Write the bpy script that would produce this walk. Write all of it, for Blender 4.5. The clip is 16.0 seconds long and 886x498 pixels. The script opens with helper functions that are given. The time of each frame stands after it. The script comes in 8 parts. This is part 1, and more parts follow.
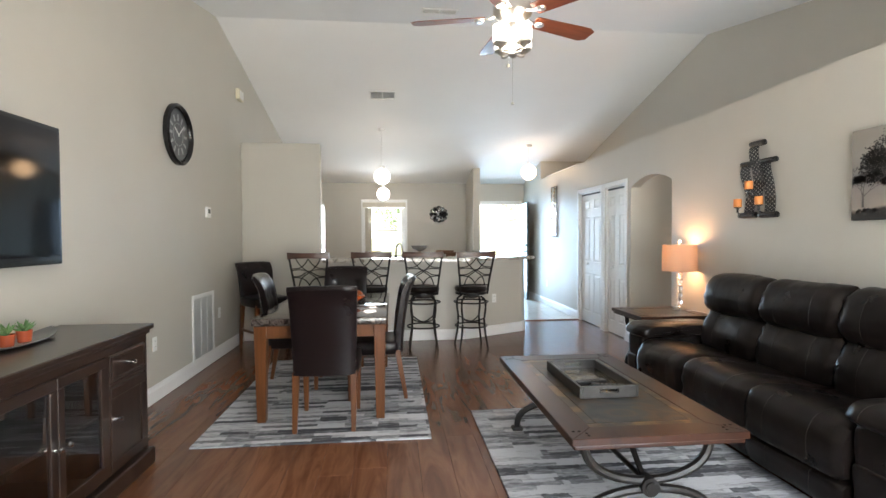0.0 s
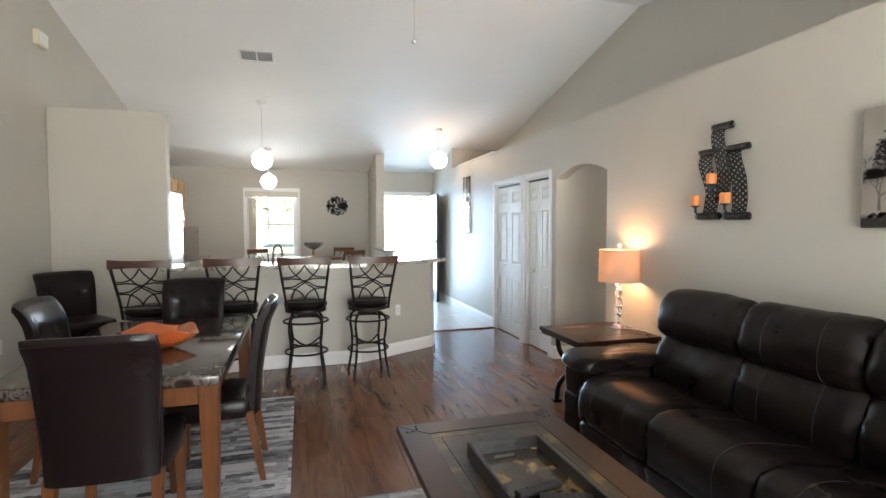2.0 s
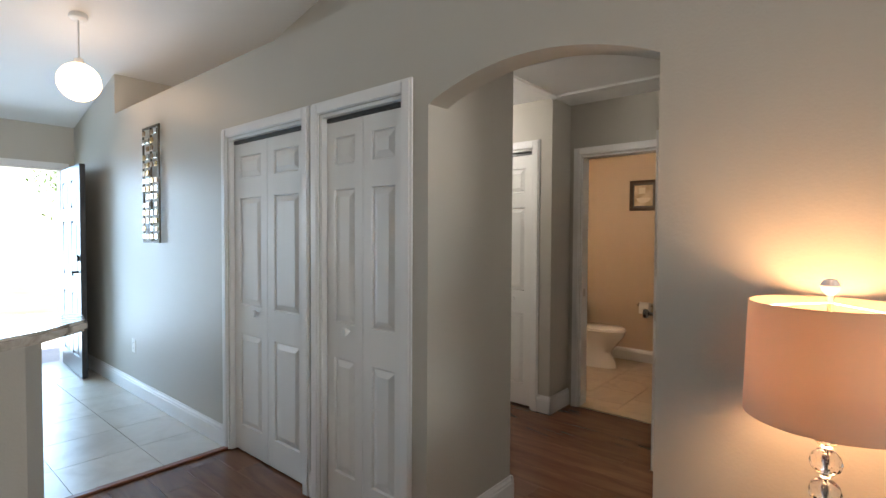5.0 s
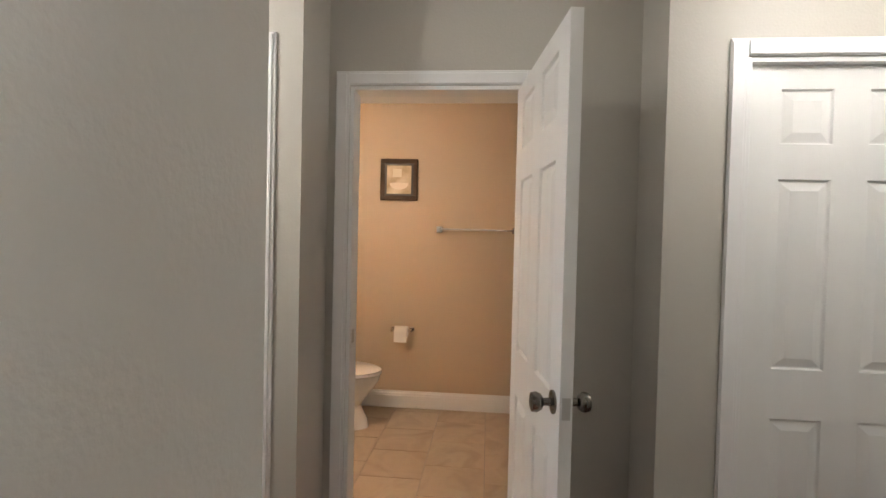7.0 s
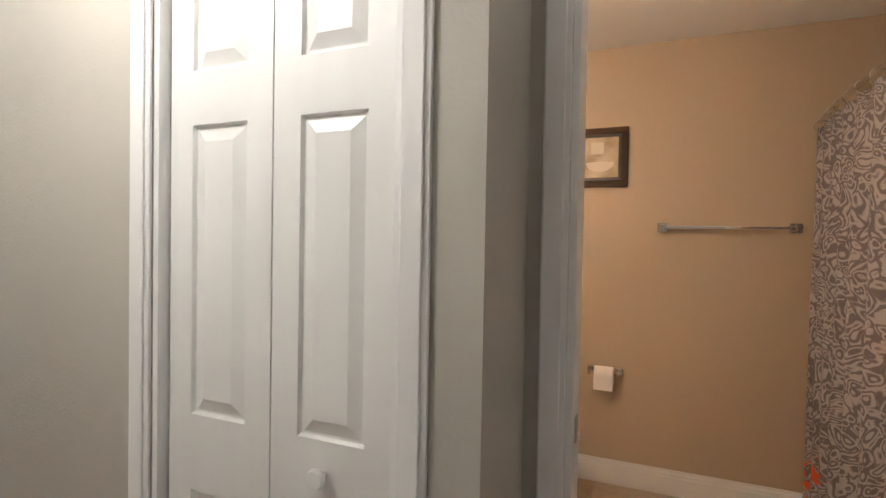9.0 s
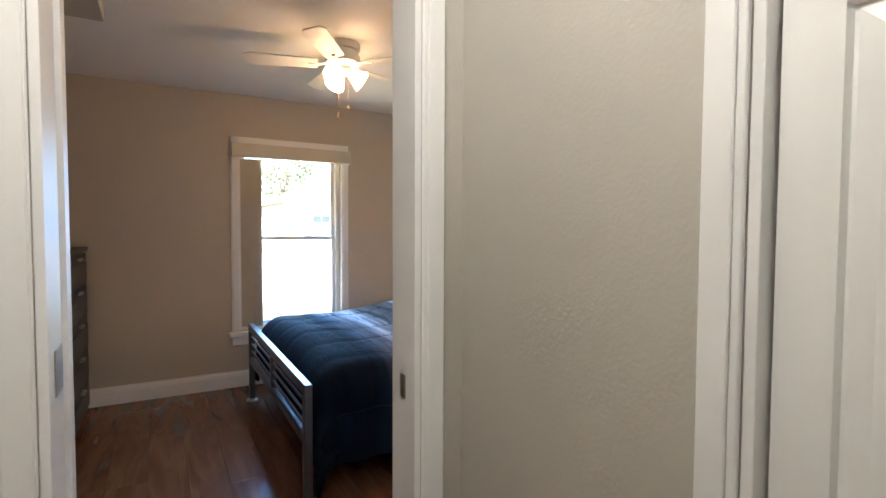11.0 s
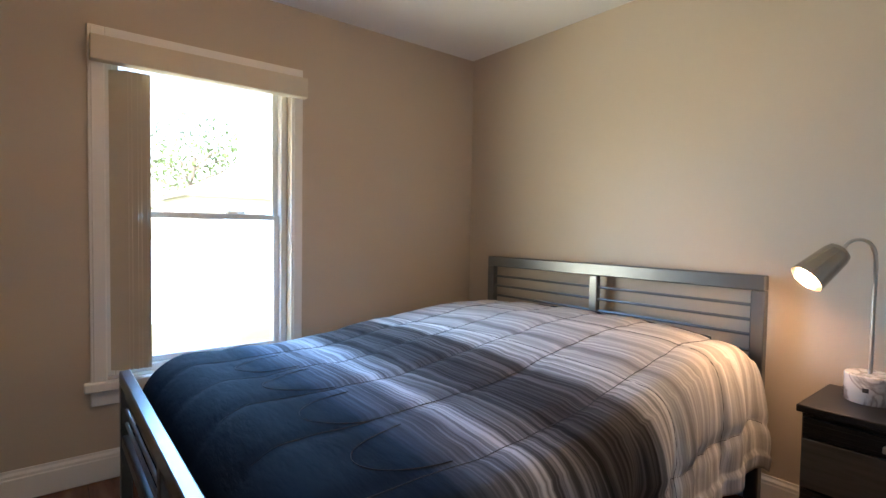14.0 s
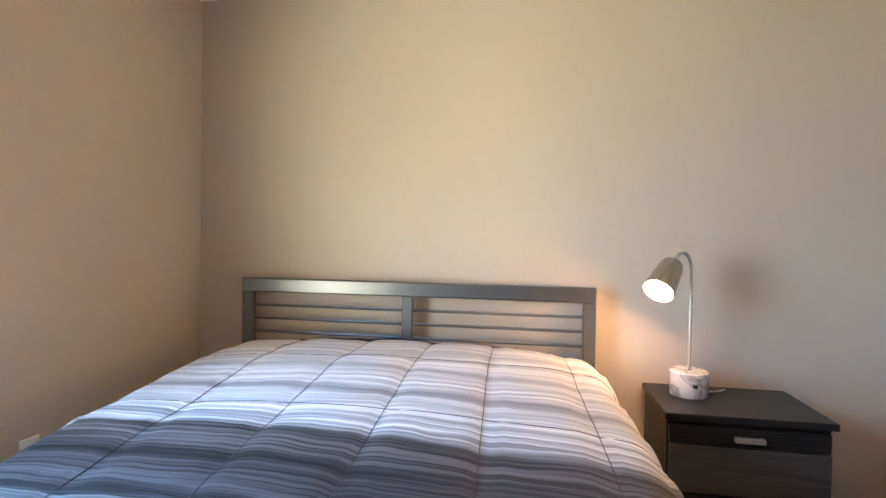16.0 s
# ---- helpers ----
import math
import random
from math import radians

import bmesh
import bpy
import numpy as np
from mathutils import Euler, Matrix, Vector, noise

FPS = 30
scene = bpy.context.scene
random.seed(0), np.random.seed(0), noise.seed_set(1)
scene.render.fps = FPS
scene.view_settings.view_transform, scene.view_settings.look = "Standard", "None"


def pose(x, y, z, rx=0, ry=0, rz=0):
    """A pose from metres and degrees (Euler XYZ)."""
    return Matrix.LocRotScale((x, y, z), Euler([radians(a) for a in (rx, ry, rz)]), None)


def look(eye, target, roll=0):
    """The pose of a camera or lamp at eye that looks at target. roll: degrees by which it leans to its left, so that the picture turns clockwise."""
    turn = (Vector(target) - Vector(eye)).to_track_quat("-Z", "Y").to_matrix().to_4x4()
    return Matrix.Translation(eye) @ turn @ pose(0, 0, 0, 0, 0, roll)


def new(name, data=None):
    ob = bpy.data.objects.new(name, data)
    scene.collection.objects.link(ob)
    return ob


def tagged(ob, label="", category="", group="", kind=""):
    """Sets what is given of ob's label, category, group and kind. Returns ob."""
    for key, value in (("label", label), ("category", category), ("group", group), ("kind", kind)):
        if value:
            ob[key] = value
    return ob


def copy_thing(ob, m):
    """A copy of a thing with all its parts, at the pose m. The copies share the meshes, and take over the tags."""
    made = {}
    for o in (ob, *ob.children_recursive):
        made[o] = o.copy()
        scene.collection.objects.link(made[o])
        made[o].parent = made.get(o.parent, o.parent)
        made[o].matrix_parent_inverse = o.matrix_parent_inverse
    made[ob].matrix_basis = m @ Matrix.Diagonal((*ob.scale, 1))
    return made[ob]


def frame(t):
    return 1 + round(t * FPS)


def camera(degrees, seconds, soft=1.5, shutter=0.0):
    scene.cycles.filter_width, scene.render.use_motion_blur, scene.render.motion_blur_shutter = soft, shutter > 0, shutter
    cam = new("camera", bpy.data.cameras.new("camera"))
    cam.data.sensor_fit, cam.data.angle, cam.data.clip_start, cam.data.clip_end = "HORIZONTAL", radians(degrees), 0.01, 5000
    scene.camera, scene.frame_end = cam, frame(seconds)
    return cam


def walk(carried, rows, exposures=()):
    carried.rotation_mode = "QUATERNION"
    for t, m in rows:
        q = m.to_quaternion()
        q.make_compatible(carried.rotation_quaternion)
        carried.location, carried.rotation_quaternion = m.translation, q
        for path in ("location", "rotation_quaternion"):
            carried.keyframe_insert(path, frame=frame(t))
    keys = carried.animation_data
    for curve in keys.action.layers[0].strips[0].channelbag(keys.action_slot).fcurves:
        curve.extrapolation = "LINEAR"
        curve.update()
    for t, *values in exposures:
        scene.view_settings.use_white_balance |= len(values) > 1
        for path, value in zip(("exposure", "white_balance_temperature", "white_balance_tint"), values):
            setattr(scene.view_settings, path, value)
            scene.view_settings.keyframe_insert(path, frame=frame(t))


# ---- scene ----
# camera and walk
cam = camera(83.4, 16.0)
PATH = [
    (0, (0.183, -0.934, 1.331), (0.376, 1.056, 1.282), -0.3),
    (0.5, (0.223, -0.882, 1.335), (0.568, 1.087, 1.279), -0.2),
    (1, (0.298, -0.681, 1.335), (0.771, 1.261, 1.264), -0.3),
    (1.5, (0.398, -0.288, 1.396), (0.902, 1.646, 1.313), -0.2),
    (2, (0.493, 0.21, 1.429), (1.038, 2.132, 1.339), -0.1),
    (2.5, (0.642, 0.808, 1.432), (1.235, 2.716, 1.338), -0.1),
    (3, (0.773, 1.432, 1.42), (1.433, 3.317, 1.329), -0.0),
    (3.5, (0.89, 2.034, 1.442), (1.702, 3.859, 1.349), -0.1),
    (4, (1.043, 2.618, 1.424), (2.069, 4.333, 1.341), 0.1),
    (4.5, (1.268, 3.144, 1.397), (2.542, 4.684, 1.335), 0.3),
    (5, (1.564, 3.6, 1.386), (3.089, 4.893, 1.331), 0.3),
    (5.2, (1.696, 3.763, 1.407), (3.306, 4.948, 1.347), 0.3),
    (7.3, (3.443, 4.802, 1.38), (5.438, 4.935, 1.326), 1.5),
    (7.5, (3.595, 4.839, 1.382), (5.589, 4.97, 1.323), 1.6),
    (8, (3.925, 4.992, 1.379), (5.921, 5.116, 1.33), 1.6),
    (8.5, (4.112, 5.105, 1.37), (6.089, 5.405, 1.325), 1.3),
    (9, (4.207, 5.178, 1.36), (6.052, 5.948, 1.32), 1.0),
    (9.5, (4.214, 5.225, 1.34), (5.814, 6.425, 1.326), 0.5),
    (10, (4.222, 5.311, 1.337), (5.566, 6.791, 1.302), 0.2),
    (10.2, (4.234, 5.361, 1.334), (5.485, 6.921, 1.291), 0.1),
    (12.3, (4.527, 7.016, 1.355), (5.386, 8.82, 1.257), 0.7),
    (12.5, (4.542, 7.131, 1.329), (5.413, 8.929, 1.236), 0.7),
    (13, (4.583, 7.3, 1.252), (5.521, 9.065, 1.17), 0.6),
    (13.5, (4.611, 7.4, 1.207), (5.688, 9.083, 1.131), 0.7),
    (14, (4.68, 7.556, 1.193), (5.929, 9.116, 1.118), 0.9),
    (14.5, (4.83, 7.797, 1.197), (6.264, 9.189, 1.123), 1.2),
    (15, (4.850, 8.091, 1.229), (6.496, 9.25, 1.164), 1.1),
    (15.5, (4.850, 8.369, 1.186), (6.72, 9.16, 1.175), 1.7),
    (16, (4.815, 8.624, 1.229), (6.8, 8.976, 1.186), 0.8),
]
EXPOSURES = [(0.0, 2.88, 6800, 13), (2.0, 2.88, 6800, 13), (3.0, 2.7, 6800, 13), (3.6, 2.52, 6800, 14), (4.5, 2.38, 6800, 14), (5.2, 2.25, 6800, 14), (7.3, 3.15, 6400, 14), (8.6, 3.05, 6400, 14), (9.5, 2.65, 6400, 14), (11.0, 2.65, 6600, 13), (12.4, 2.42, 6800, 13), (13.4, 2.25, 6800, 13), (14.2, 2.65, 6700, 14), (15.0, 2.93, 6700, 14), (16.0, 3.13, 6750, 14)]
walk(cam, [(t, look(eye, target, roll)) for t, eye, target, roll in PATH], EXPOSURES)

# world, sun, large lights
world = bpy.data.worlds.new("world")
scene.world = world
world.use_nodes = True
_wn, _wl = world.node_tree.nodes, world.node_tree.links
sky = _wn.new("ShaderNodeTexSky")
sky.sky_type = "NISHITA"
sky.sun_disc = False
sky.sun_elevation = radians(52)
sky.sun_rotation = radians(240)
_wl.new(sky.outputs[0], _wn["Background"].inputs[0])
_wn["Background"].inputs[1].default_value = 0.15

_sun = bpy.data.lights.new("sun", "SUN")
_sun.energy, _sun.angle, _sun.color = 5.0, radians(0.5), (1.0, 0.95, 0.88)
sun = new("sun", _sun)
sun.matrix_world = look((0, 0, 20), (7.5, 4.3, 20 - 12.0))


def window_light(name, at, target, w, h, watts, colour=(0.86, 0.93, 1.0)):
    d = bpy.data.lights.new(name, "AREA")
    d.shape, d.size, d.size_y, d.energy, d.color = "RECTANGLE", w, h, watts, colour
    d.spread = radians(150)
    ob = new(name, d)
    ob.matrix_world = look(at, target)
    return ob


def bulb(name, at, watts, colour=(1.0, 0.72, 0.45), size=0.03):
    d = bpy.data.lights.new(name, "POINT")
    d.energy, d.color, d.shadow_soft_size = watts, colour, size
    ob = new(name, d)
    ob.location = at
    return ob


# daylight in the openings
window_light("daylight_patio_door", (1.5, -1.62, 1.15), (0.3, 5.0, 0.55), 2.3, 2.0, 8.8, (0.55, 0.78, 1.0))
# added fill lamp, aimed up to brighten the ceiling as slab bounce would
window_light("patio_ceiling_fill", (1.5, -1.60, 1.15), (0.2, 3.0, 3.4), 2.3, 2.0, 12.5, (1.0, 0.95, 0.82)).data.spread = radians(125)
window_light("daylight_front_door", (2.5, 10.16, 1.1), (2.5, 4.0, 0.6), 0.9, 2.0, 10, (0.40, 0.69, 1.0))
window_light("daylight_kitchen_window", (0.0, 10.16, 1.5), (0.0, 5.0, 1.0), 0.8, 1.1, 6, (0.70, 0.87, 1.0))
window_light("daylight_bedroom_window", (5.36, 10.40, 1.25), (5.7, 8.7, 0.2), 0.72, 1.42, 5.4, (0.20, 0.52, 1.0)).data.spread = radians(105)
# added fill lamp for the upper headboard wall, in place of lawn bounce
window_light("wall_fill_bedroom_window", (5.36, 10.39, 1.25), (7.1, 8.7, 1.95), 0.72, 1.42, 1.6, (1.0, 1.0, 0.75)).data.spread = radians(82)

# materials
def mat(name, base, rough=0.6, metal=0.0, var=0.06, scale=3.0, fine=0.0, fscale=120.0, bump=0.0, bscale=200.0, emit=0.0, trans=0.0, coat=0.0, rvar=0.0, rand=0.0, stretch=None, spec=0.5):
    """A node material: broad tone changes, fine grain, relief, and tone by object."""
    m = bpy.data.materials.new(name)
    m.use_nodes = True
    n, l = m.node_tree.nodes, m.node_tree.links
    p = n["Principled BSDF"]
    p.inputs["Roughness"].default_value = rough
    p.inputs["Metallic"].default_value = metal
    p.inputs["Coat Weight"].default_value = coat
    p.inputs["Transmission Weight"].default_value = trans
    p.inputs["Specular IOR Level"].default_value = spec
    col = (*base, 1)
    tc = n.new("ShaderNodeTexCoord")
    vec = tc.outputs["Object"]
    if stretch:
        mp = n.new("ShaderNodeMapping")
        mp.inputs["Scale"].default_value = stretch
        l.new(vec, mp.inputs[0])
        vec = mp.outputs[0]
    n1 = n.new("ShaderNodeTexNoise")
    n1.inputs["Scale"].default_value, n1.inputs["Detail"].default_value = scale, 5
    l.new(vec, n1.inputs["Vector"])
    r = n.new("ShaderNodeMapRange")
    r.inputs[1].default_value, r.inputs[2].default_value = 0.3, 0.7
    r.inputs[3].default_value, r.inputs[4].default_value = 1 - var, 1 + var
    l.new(n1.outputs[0], r.inputs[0])
    value = r.outputs[0]
    if fine:
        n2 = n.new("ShaderNodeTexNoise")
        n2.inputs["Scale"].default_value, n2.inputs["Detail"].default_value = fscale, 3
        l.new(vec, n2.inputs["Vector"])
        r2 = n.new("ShaderNodeMapRange")
        r2.inputs[1].default_value, r2.inputs[2].default_value = 0.3, 0.7
        r2.inputs[3].default_value, r2.inputs[4].default_value = 1 - fine, 1 + fine
        l.new(n2.outputs[0], r2.inputs[0])
        mu = n.new("ShaderNodeMath")
        mu.operation = "MULTIPLY"
        l.new(value, mu.inputs[0])
        l.new(r2.outputs[0], mu.inputs[1])
        value = mu.outputs[0]
    if rand:
        oi = n.new("ShaderNodeObjectInfo")
        r3 = n.new("ShaderNodeMapRange")
        r3.inputs[3].default_value, r3.inputs[4].default_value = 1 - rand, 1 + rand
        l.new(oi.outputs["Random"], r3.inputs[0])
        mu = n.new("ShaderNodeMath")
        mu.operation = "MULTIPLY"
        l.new(value, mu.inputs[0])
        l.new(r3.outputs[0], mu.inputs[1])
        value = mu.outputs[0]
    mix = n.new("ShaderNodeVectorMath")
    mix.operation = "SCALE"
    mix.inputs[0].default_value = base
    l.new(value, mix.inputs["Scale"])
    l.new(mix.outputs[0], p.inputs["Base Color"])
    if rvar:
        r4 = n.new("ShaderNodeMapRange")
        r4.inputs[1].default_value, r4.inputs[2].default_value = 0.3, 0.7
        r4.inputs[3].default_value, r4.inputs[4].default_value = max(0.02, rough - rvar), rough + rvar
        l.new(n1.outputs[0], r4.inputs[0])
        l.new(r4.outputs[0], p.inputs["Roughness"])
    if bump:
        n3 = n.new("ShaderNodeTexNoise")
        n3.inputs["Scale"].default_value, n3.inputs["Detail"].default_value = bscale, 4
        l.new(vec, n3.inputs["Vector"])
        b = n.new("ShaderNodeBump")
        b.inputs["Strength"].default_value, b.inputs["Distance"].default_value = bump, 0.004
        l.new(n3.outputs[0], b.inputs["Height"])
        l.new(b.outputs[0], p.inputs["Normal"])
    if emit:
        p.inputs["Emission Color"].default_value = col
        p.inputs["Emission Strength"].default_value = emit
    return m


def ramp_mat(name, stops, rough, coords="Object", scale=(1, 1, 1), kind="NOISE", nscale=5.0, detail=6.0, distort=0.0, bump=0.0, rand=0.0, coat=0.0, metal=0.0, island=False):
    """A material whose colour runs through stops by a noise or wave."""
    m = bpy.data.materials.new(name)
    m.use_nodes = True
    n, l = m.node_tree.nodes, m.node_tree.links
    p = n["Principled BSDF"]
    p.inputs["Roughness"].default_value, p.inputs["Coat Weight"].default_value, p.inputs["Metallic"].default_value = rough, coat, metal
    tc = n.new("ShaderNodeTexCoord")
    mp = n.new("ShaderNodeMapping")
    mp.inputs["Scale"].default_value = scale
    l.new(tc.outputs[coords], mp.inputs[0])
    vec = mp.outputs[0]
    if rand:
        oi = n.new("ShaderNodeObjectInfo")
        sc = n.new("ShaderNodeMath")
        sc.operation = "MULTIPLY"
        sc.inputs[1].default_value = 37.0
        l.new(oi.outputs["Random"], sc.inputs[0])
        ad = n.new("ShaderNodeVectorMath")
        l.new(vec, ad.inputs[0])
        l.new(sc.outputs[0], ad.inputs[1])
        vec = ad.outputs[0]
    if kind == "NOISE":
        t = n.new("ShaderNodeTexNoise")
        t.inputs["Scale"].default_value, t.inputs["Detail"].default_value, t.inputs["Distortion"].default_value = nscale, detail, distort
    elif kind == "WAVE":
        t = n.new("ShaderNodeTexWave")
        t.inputs["Scale"].default_value, t.inputs["Distortion"].default_value, t.inputs["Detail"].default_value = nscale, distort, detail
    else:
        t = n.new("ShaderNodeTexVoronoi")
        t.inputs["Scale"].default_value = nscale
    l.new(vec, t.inputs["Vector"])
    src = t.outputs[0]
    cr = n.new("ShaderNodeValToRGB")
    while len(cr.color_ramp.elements) < len(stops):
        cr.color_ramp.elements.new(0.5)
    for e, (pos, c) in zip(cr.color_ramp.elements, stops):
        e.position, e.color = pos, (*c, 1)
    l.new(src, cr.inputs[0])
    out = cr.outputs[0]
    if rand:
        r3 = n.new("ShaderNodeMapRange")
        r3.inputs[3].default_value, r3.inputs[4].default_value = 1 - rand, 1 + rand
        l.new(oi.outputs["Random"], r3.inputs[0])
        mu = n.new("ShaderNodeVectorMath")
        mu.operation = "SCALE"
        l.new(out, mu.inputs[0])
        l.new(r3.outputs[0], mu.inputs["Scale"])
        out = mu.outputs[0]
    l.new(out, p.inputs["Base Color"])
    if bump:
        b = n.new("ShaderNodeBump")
        b.inputs["Strength"].default_value, b.inputs["Distance"].default_value = bump, 0.003
        l.new(src, b.inputs["Height"])
        l.new(b.outputs[0], p.inputs["Normal"])
    return m


M_WALL = mat("greige_wall_paint", (0.50, 0.475, 0.42), 0.42, var=0.025, scale=1.3, bump=0.22, bscale=110, spec=0.4)
M_BEDWALL = mat("tan_wall_paint", (0.52, 0.455, 0.375), 0.42, var=0.02, scale=1.3, bump=0.10, bscale=160, spec=0.4)
M_BATHWALL = mat("warm_tan_wall_paint", (0.52, 0.41, 0.29), 0.5, var=0.025, scale=1.3, bump=0.10, bscale=160)
M_CEIL = mat("white_ceiling_paint", (0.85, 0.85, 0.84), 0.8, var=0.02, scale=1.0, bump=0.15, bscale=90)
M_TRIM = mat("white_gloss_trim", (0.80, 0.80, 0.79), 0.32, var=0.02, scale=4)
M_DOOR = mat("white_moulded_door", (0.78, 0.78, 0.76), 0.38, var=0.02, scale=2, bump=0.08, bscale=60, stretch=(6, 6, 0.6))
M_PLANK = ramp_mat("walnut_laminate", [(0.25, (0.085, 0.033, 0.017)), (0.5, (0.16, 0.066, 0.034)), (0.62, (0.20, 0.085, 0.043)), (0.8, (0.10, 0.04, 0.02))], 0.24, scale=(5.5, 0.8, 1), nscale=1.5, detail=6, distort=1.8, bump=0.015, rand=0.10)
M_SUB = mat("floor_underlay", (0.05, 0.03, 0.02), 0.8)
M_TILE = ramp_mat("cream_floor_tile", [(0.3, (0.50, 0.46, 0.40)), (0.55, (0.60, 0.57, 0.51)), (0.75, (0.55, 0.51, 0.45))], 0.3, nscale=3.0, detail=8, distort=1.5, rand=0.05)
M_BTILE = ramp_mat("beige_bath_tile", [(0.3, (0.40, 0.30, 0.20)), (0.55, (0.52, 0.42, 0.30)), (0.75, (0.46, 0.35, 0.24))], 0.3, nscale=3.0, detail=8, distort=1.5, rand=0.06)
M_GROUT = mat("grout", (0.36, 0.33, 0.29), 0.85, var=0.1, scale=20)
M_THRESH = mat("reddish_threshold_wood", (0.22, 0.07, 0.035), 0.35, var=0.15, scale=6, stretch=(0.6, 8, 8))
M_GLASS = mat("window_glass", (1, 1, 1), 0.0, var=0.0, trans=1.0)
M_CHROME = mat("chrome", (0.80, 0.80, 0.80), 0.12, 1.0, var=0.02)
M_NICKEL = mat("brushed_nickel", (0.58, 0.56, 0.52), 0.3, 1.0, var=0.05, scale=8)
M_IRON = mat("dark_wrought_iron", (0.013, 0.011, 0.010), 0.42, 0.3, var=0.2, scale=20, bump=0.1, bscale=120)
M_LEATHER = mat("dark_brown_leather", (0.0074, 0.0048, 0.0041), 0.33, spec=0.23, var=0.07, scale=5, fine=0.06, fscale=60, bump=0.25, bscale=16, rvar=0.07)
M_VINYL = mat("black_leatherette", (0.0085, 0.0052, 0.0054), 0.30, spec=0.22, var=0.04, scale=5, bump=0.10, bscale=60, rvar=0.04)
M_OAKLEG = ramp_mat("orange_stained_wood", [(0.3, (0.078, 0.026, 0.008)), (0.6, (0.130, 0.047, 0.015)), (0.8, (0.095, 0.032, 0.010))], 0.28, scale=(8, 8, 0.8), nscale=3, detail=6)
M_DARKWOOD = ramp_mat("dark_cherry_wood", [(0.3, (0.035, 0.015, 0.010)), (0.6, (0.075, 0.03, 0.018)), (0.8, (0.05, 0.02, 0.012))], 0.36, scale=(1.5, 8, 8), nscale=2.5, detail=6, coat=0.0)
M_ESPRESSO = ramp_mat("espresso_cabinet_wood", [(0.3, (0.014, 0.0075, 0.0055)), (0.6, (0.030, 0.015, 0.010)), (0.8, (0.020, 0.010, 0.007))], 0.3, scale=(6, 6, 1.0), nscale=2.5, detail=6, coat=0.25)
M_MARBLE = ramp_mat("brown_marble", [(0.30, (0.010, 0.007, 0.006)), (0.47, (0.026, 0.018, 0.015)), (0.54, (0.10, 0.080, 0.070)), (0.59, (0.022, 0.015, 0.012)), (0.85, (0.06, 0.044, 0.036))], 0.09, nscale=10.0, detail=12, distort=1.1, coat=0.0)
M_GRANITE = ramp_mat("speckled_granite", [(0.3, (0.13, 0.11, 0.09)), (0.45, (0.42, 0.38, 0.32)), (0.6, (0.60, 0.56, 0.49)), (0.8, (0.30, 0.26, 0.21))], 0.12, nscale=14.0, detail=12, distort=0.8, coat=0.4)
M_BLACK = mat("black_plastic", (0.012, 0.012, 0.013), 0.35, var=0.1)
M_WHITEP = mat("white_plastic", (0.78, 0.78, 0.76), 0.4, var=0.01)
M_PORC = mat("white_porcelain", (0.82, 0.81, 0.78), 0.12, var=0.01, coat=0.5)
M_GLOBE = mat("glowing_opal_globe", (1.0, 0.95, 0.88), 0.4, var=0.0, emit=1.4)
M_GLOBEW = mat("glowing_warm_opal_globe", (1.0, 0.66, 0.38), 0.4, var=0.0, emit=1.6)

# building helpers
def part(name, bm, material, parent=None, label="", smooth=False):
    me = bpy.data.meshes.new(name)
    bmesh.ops.recalc_face_normals(bm, faces=bm.faces)
    if smooth:
        for fc in bm.faces:
            fc.smooth = True
        for e in bm.edges:
            if len(e.link_faces) == 2 and e.calc_face_angle(0) > 0.7:
                e.smooth = False
    bm.to_mesh(me)
    bm.free()
    me.materials.append(material)
    ob = new(name, me)
    if parent is not None:
        ob.parent = parent
    if label:
        ob["label"] = label
    return ob


def thing(name, label, category, at=(0, 0, 0), rz=0.0, group=""):
    e = new(name)
    e.empty_display_size = 0.1
    e.matrix_world = pose(*at, 0, 0, rz)
    return tagged(e, label, category, group)


def add_box(bm, x0, x1, y0, y1, z0, z1, bevel=0.0, seg=1, m=None):
    v = [bm.verts.new((x, y, z)) for x in (x0, x1) for y in (y0, y1) for z in (z0, z1)]
    fs = [bm.faces.new([v[i] for i in q]) for q in ((0, 1, 3, 2), (4, 6, 7, 5), (0, 4, 5, 1), (2, 3, 7, 6), (0, 2, 6, 4), (1, 5, 7, 3))]
    if bevel > 0:
        es = list({e for fc in fs for e in fc.edges})
        r = bmesh.ops.bevel(bm, geom=es, offset=bevel, segments=seg, profile=0.5, affect="EDGES")
        v = list({w for fc in r["faces"] for w in fc.verts} | {w for w in v if w.is_valid})
    if m is not None:
        for w in v:
            w.co = m @ w.co
    return v


def box(x0, x1, y0, y1, z0, z1, bevel=0.0, seg=1, m=None):
    bm = bmesh.new()
    add_box(bm, x0, x1, y0, y1, z0, z1, bevel, seg, m)
    return bm


def add_prism(bm, pts, axis, lo, hi):
    """A flat outline pushed along an axis; pts are the two other coordinates in order."""
    def co(p, w):
        return {"x": (w, p[0], p[1]), "y": (p[0], w, p[1]), "z": (p[0], p[1], w)}[axis]
    a = [bm.verts.new(co(p, lo)) for p in pts]
    b = [bm.verts.new(co(p, hi)) for p in pts]
    bm.faces.new(a[::-1])
    bm.faces.new(b)
    k = len(pts)
    for i in range(k):
        bm.faces.new((a[i], a[(i + 1) % k], b[(i + 1) % k], b[i]))
    return a + b


def prism(pts, axis, lo, hi):
    bm = bmesh.new()
    add_prism(bm, pts, axis, lo, hi)
    return bm


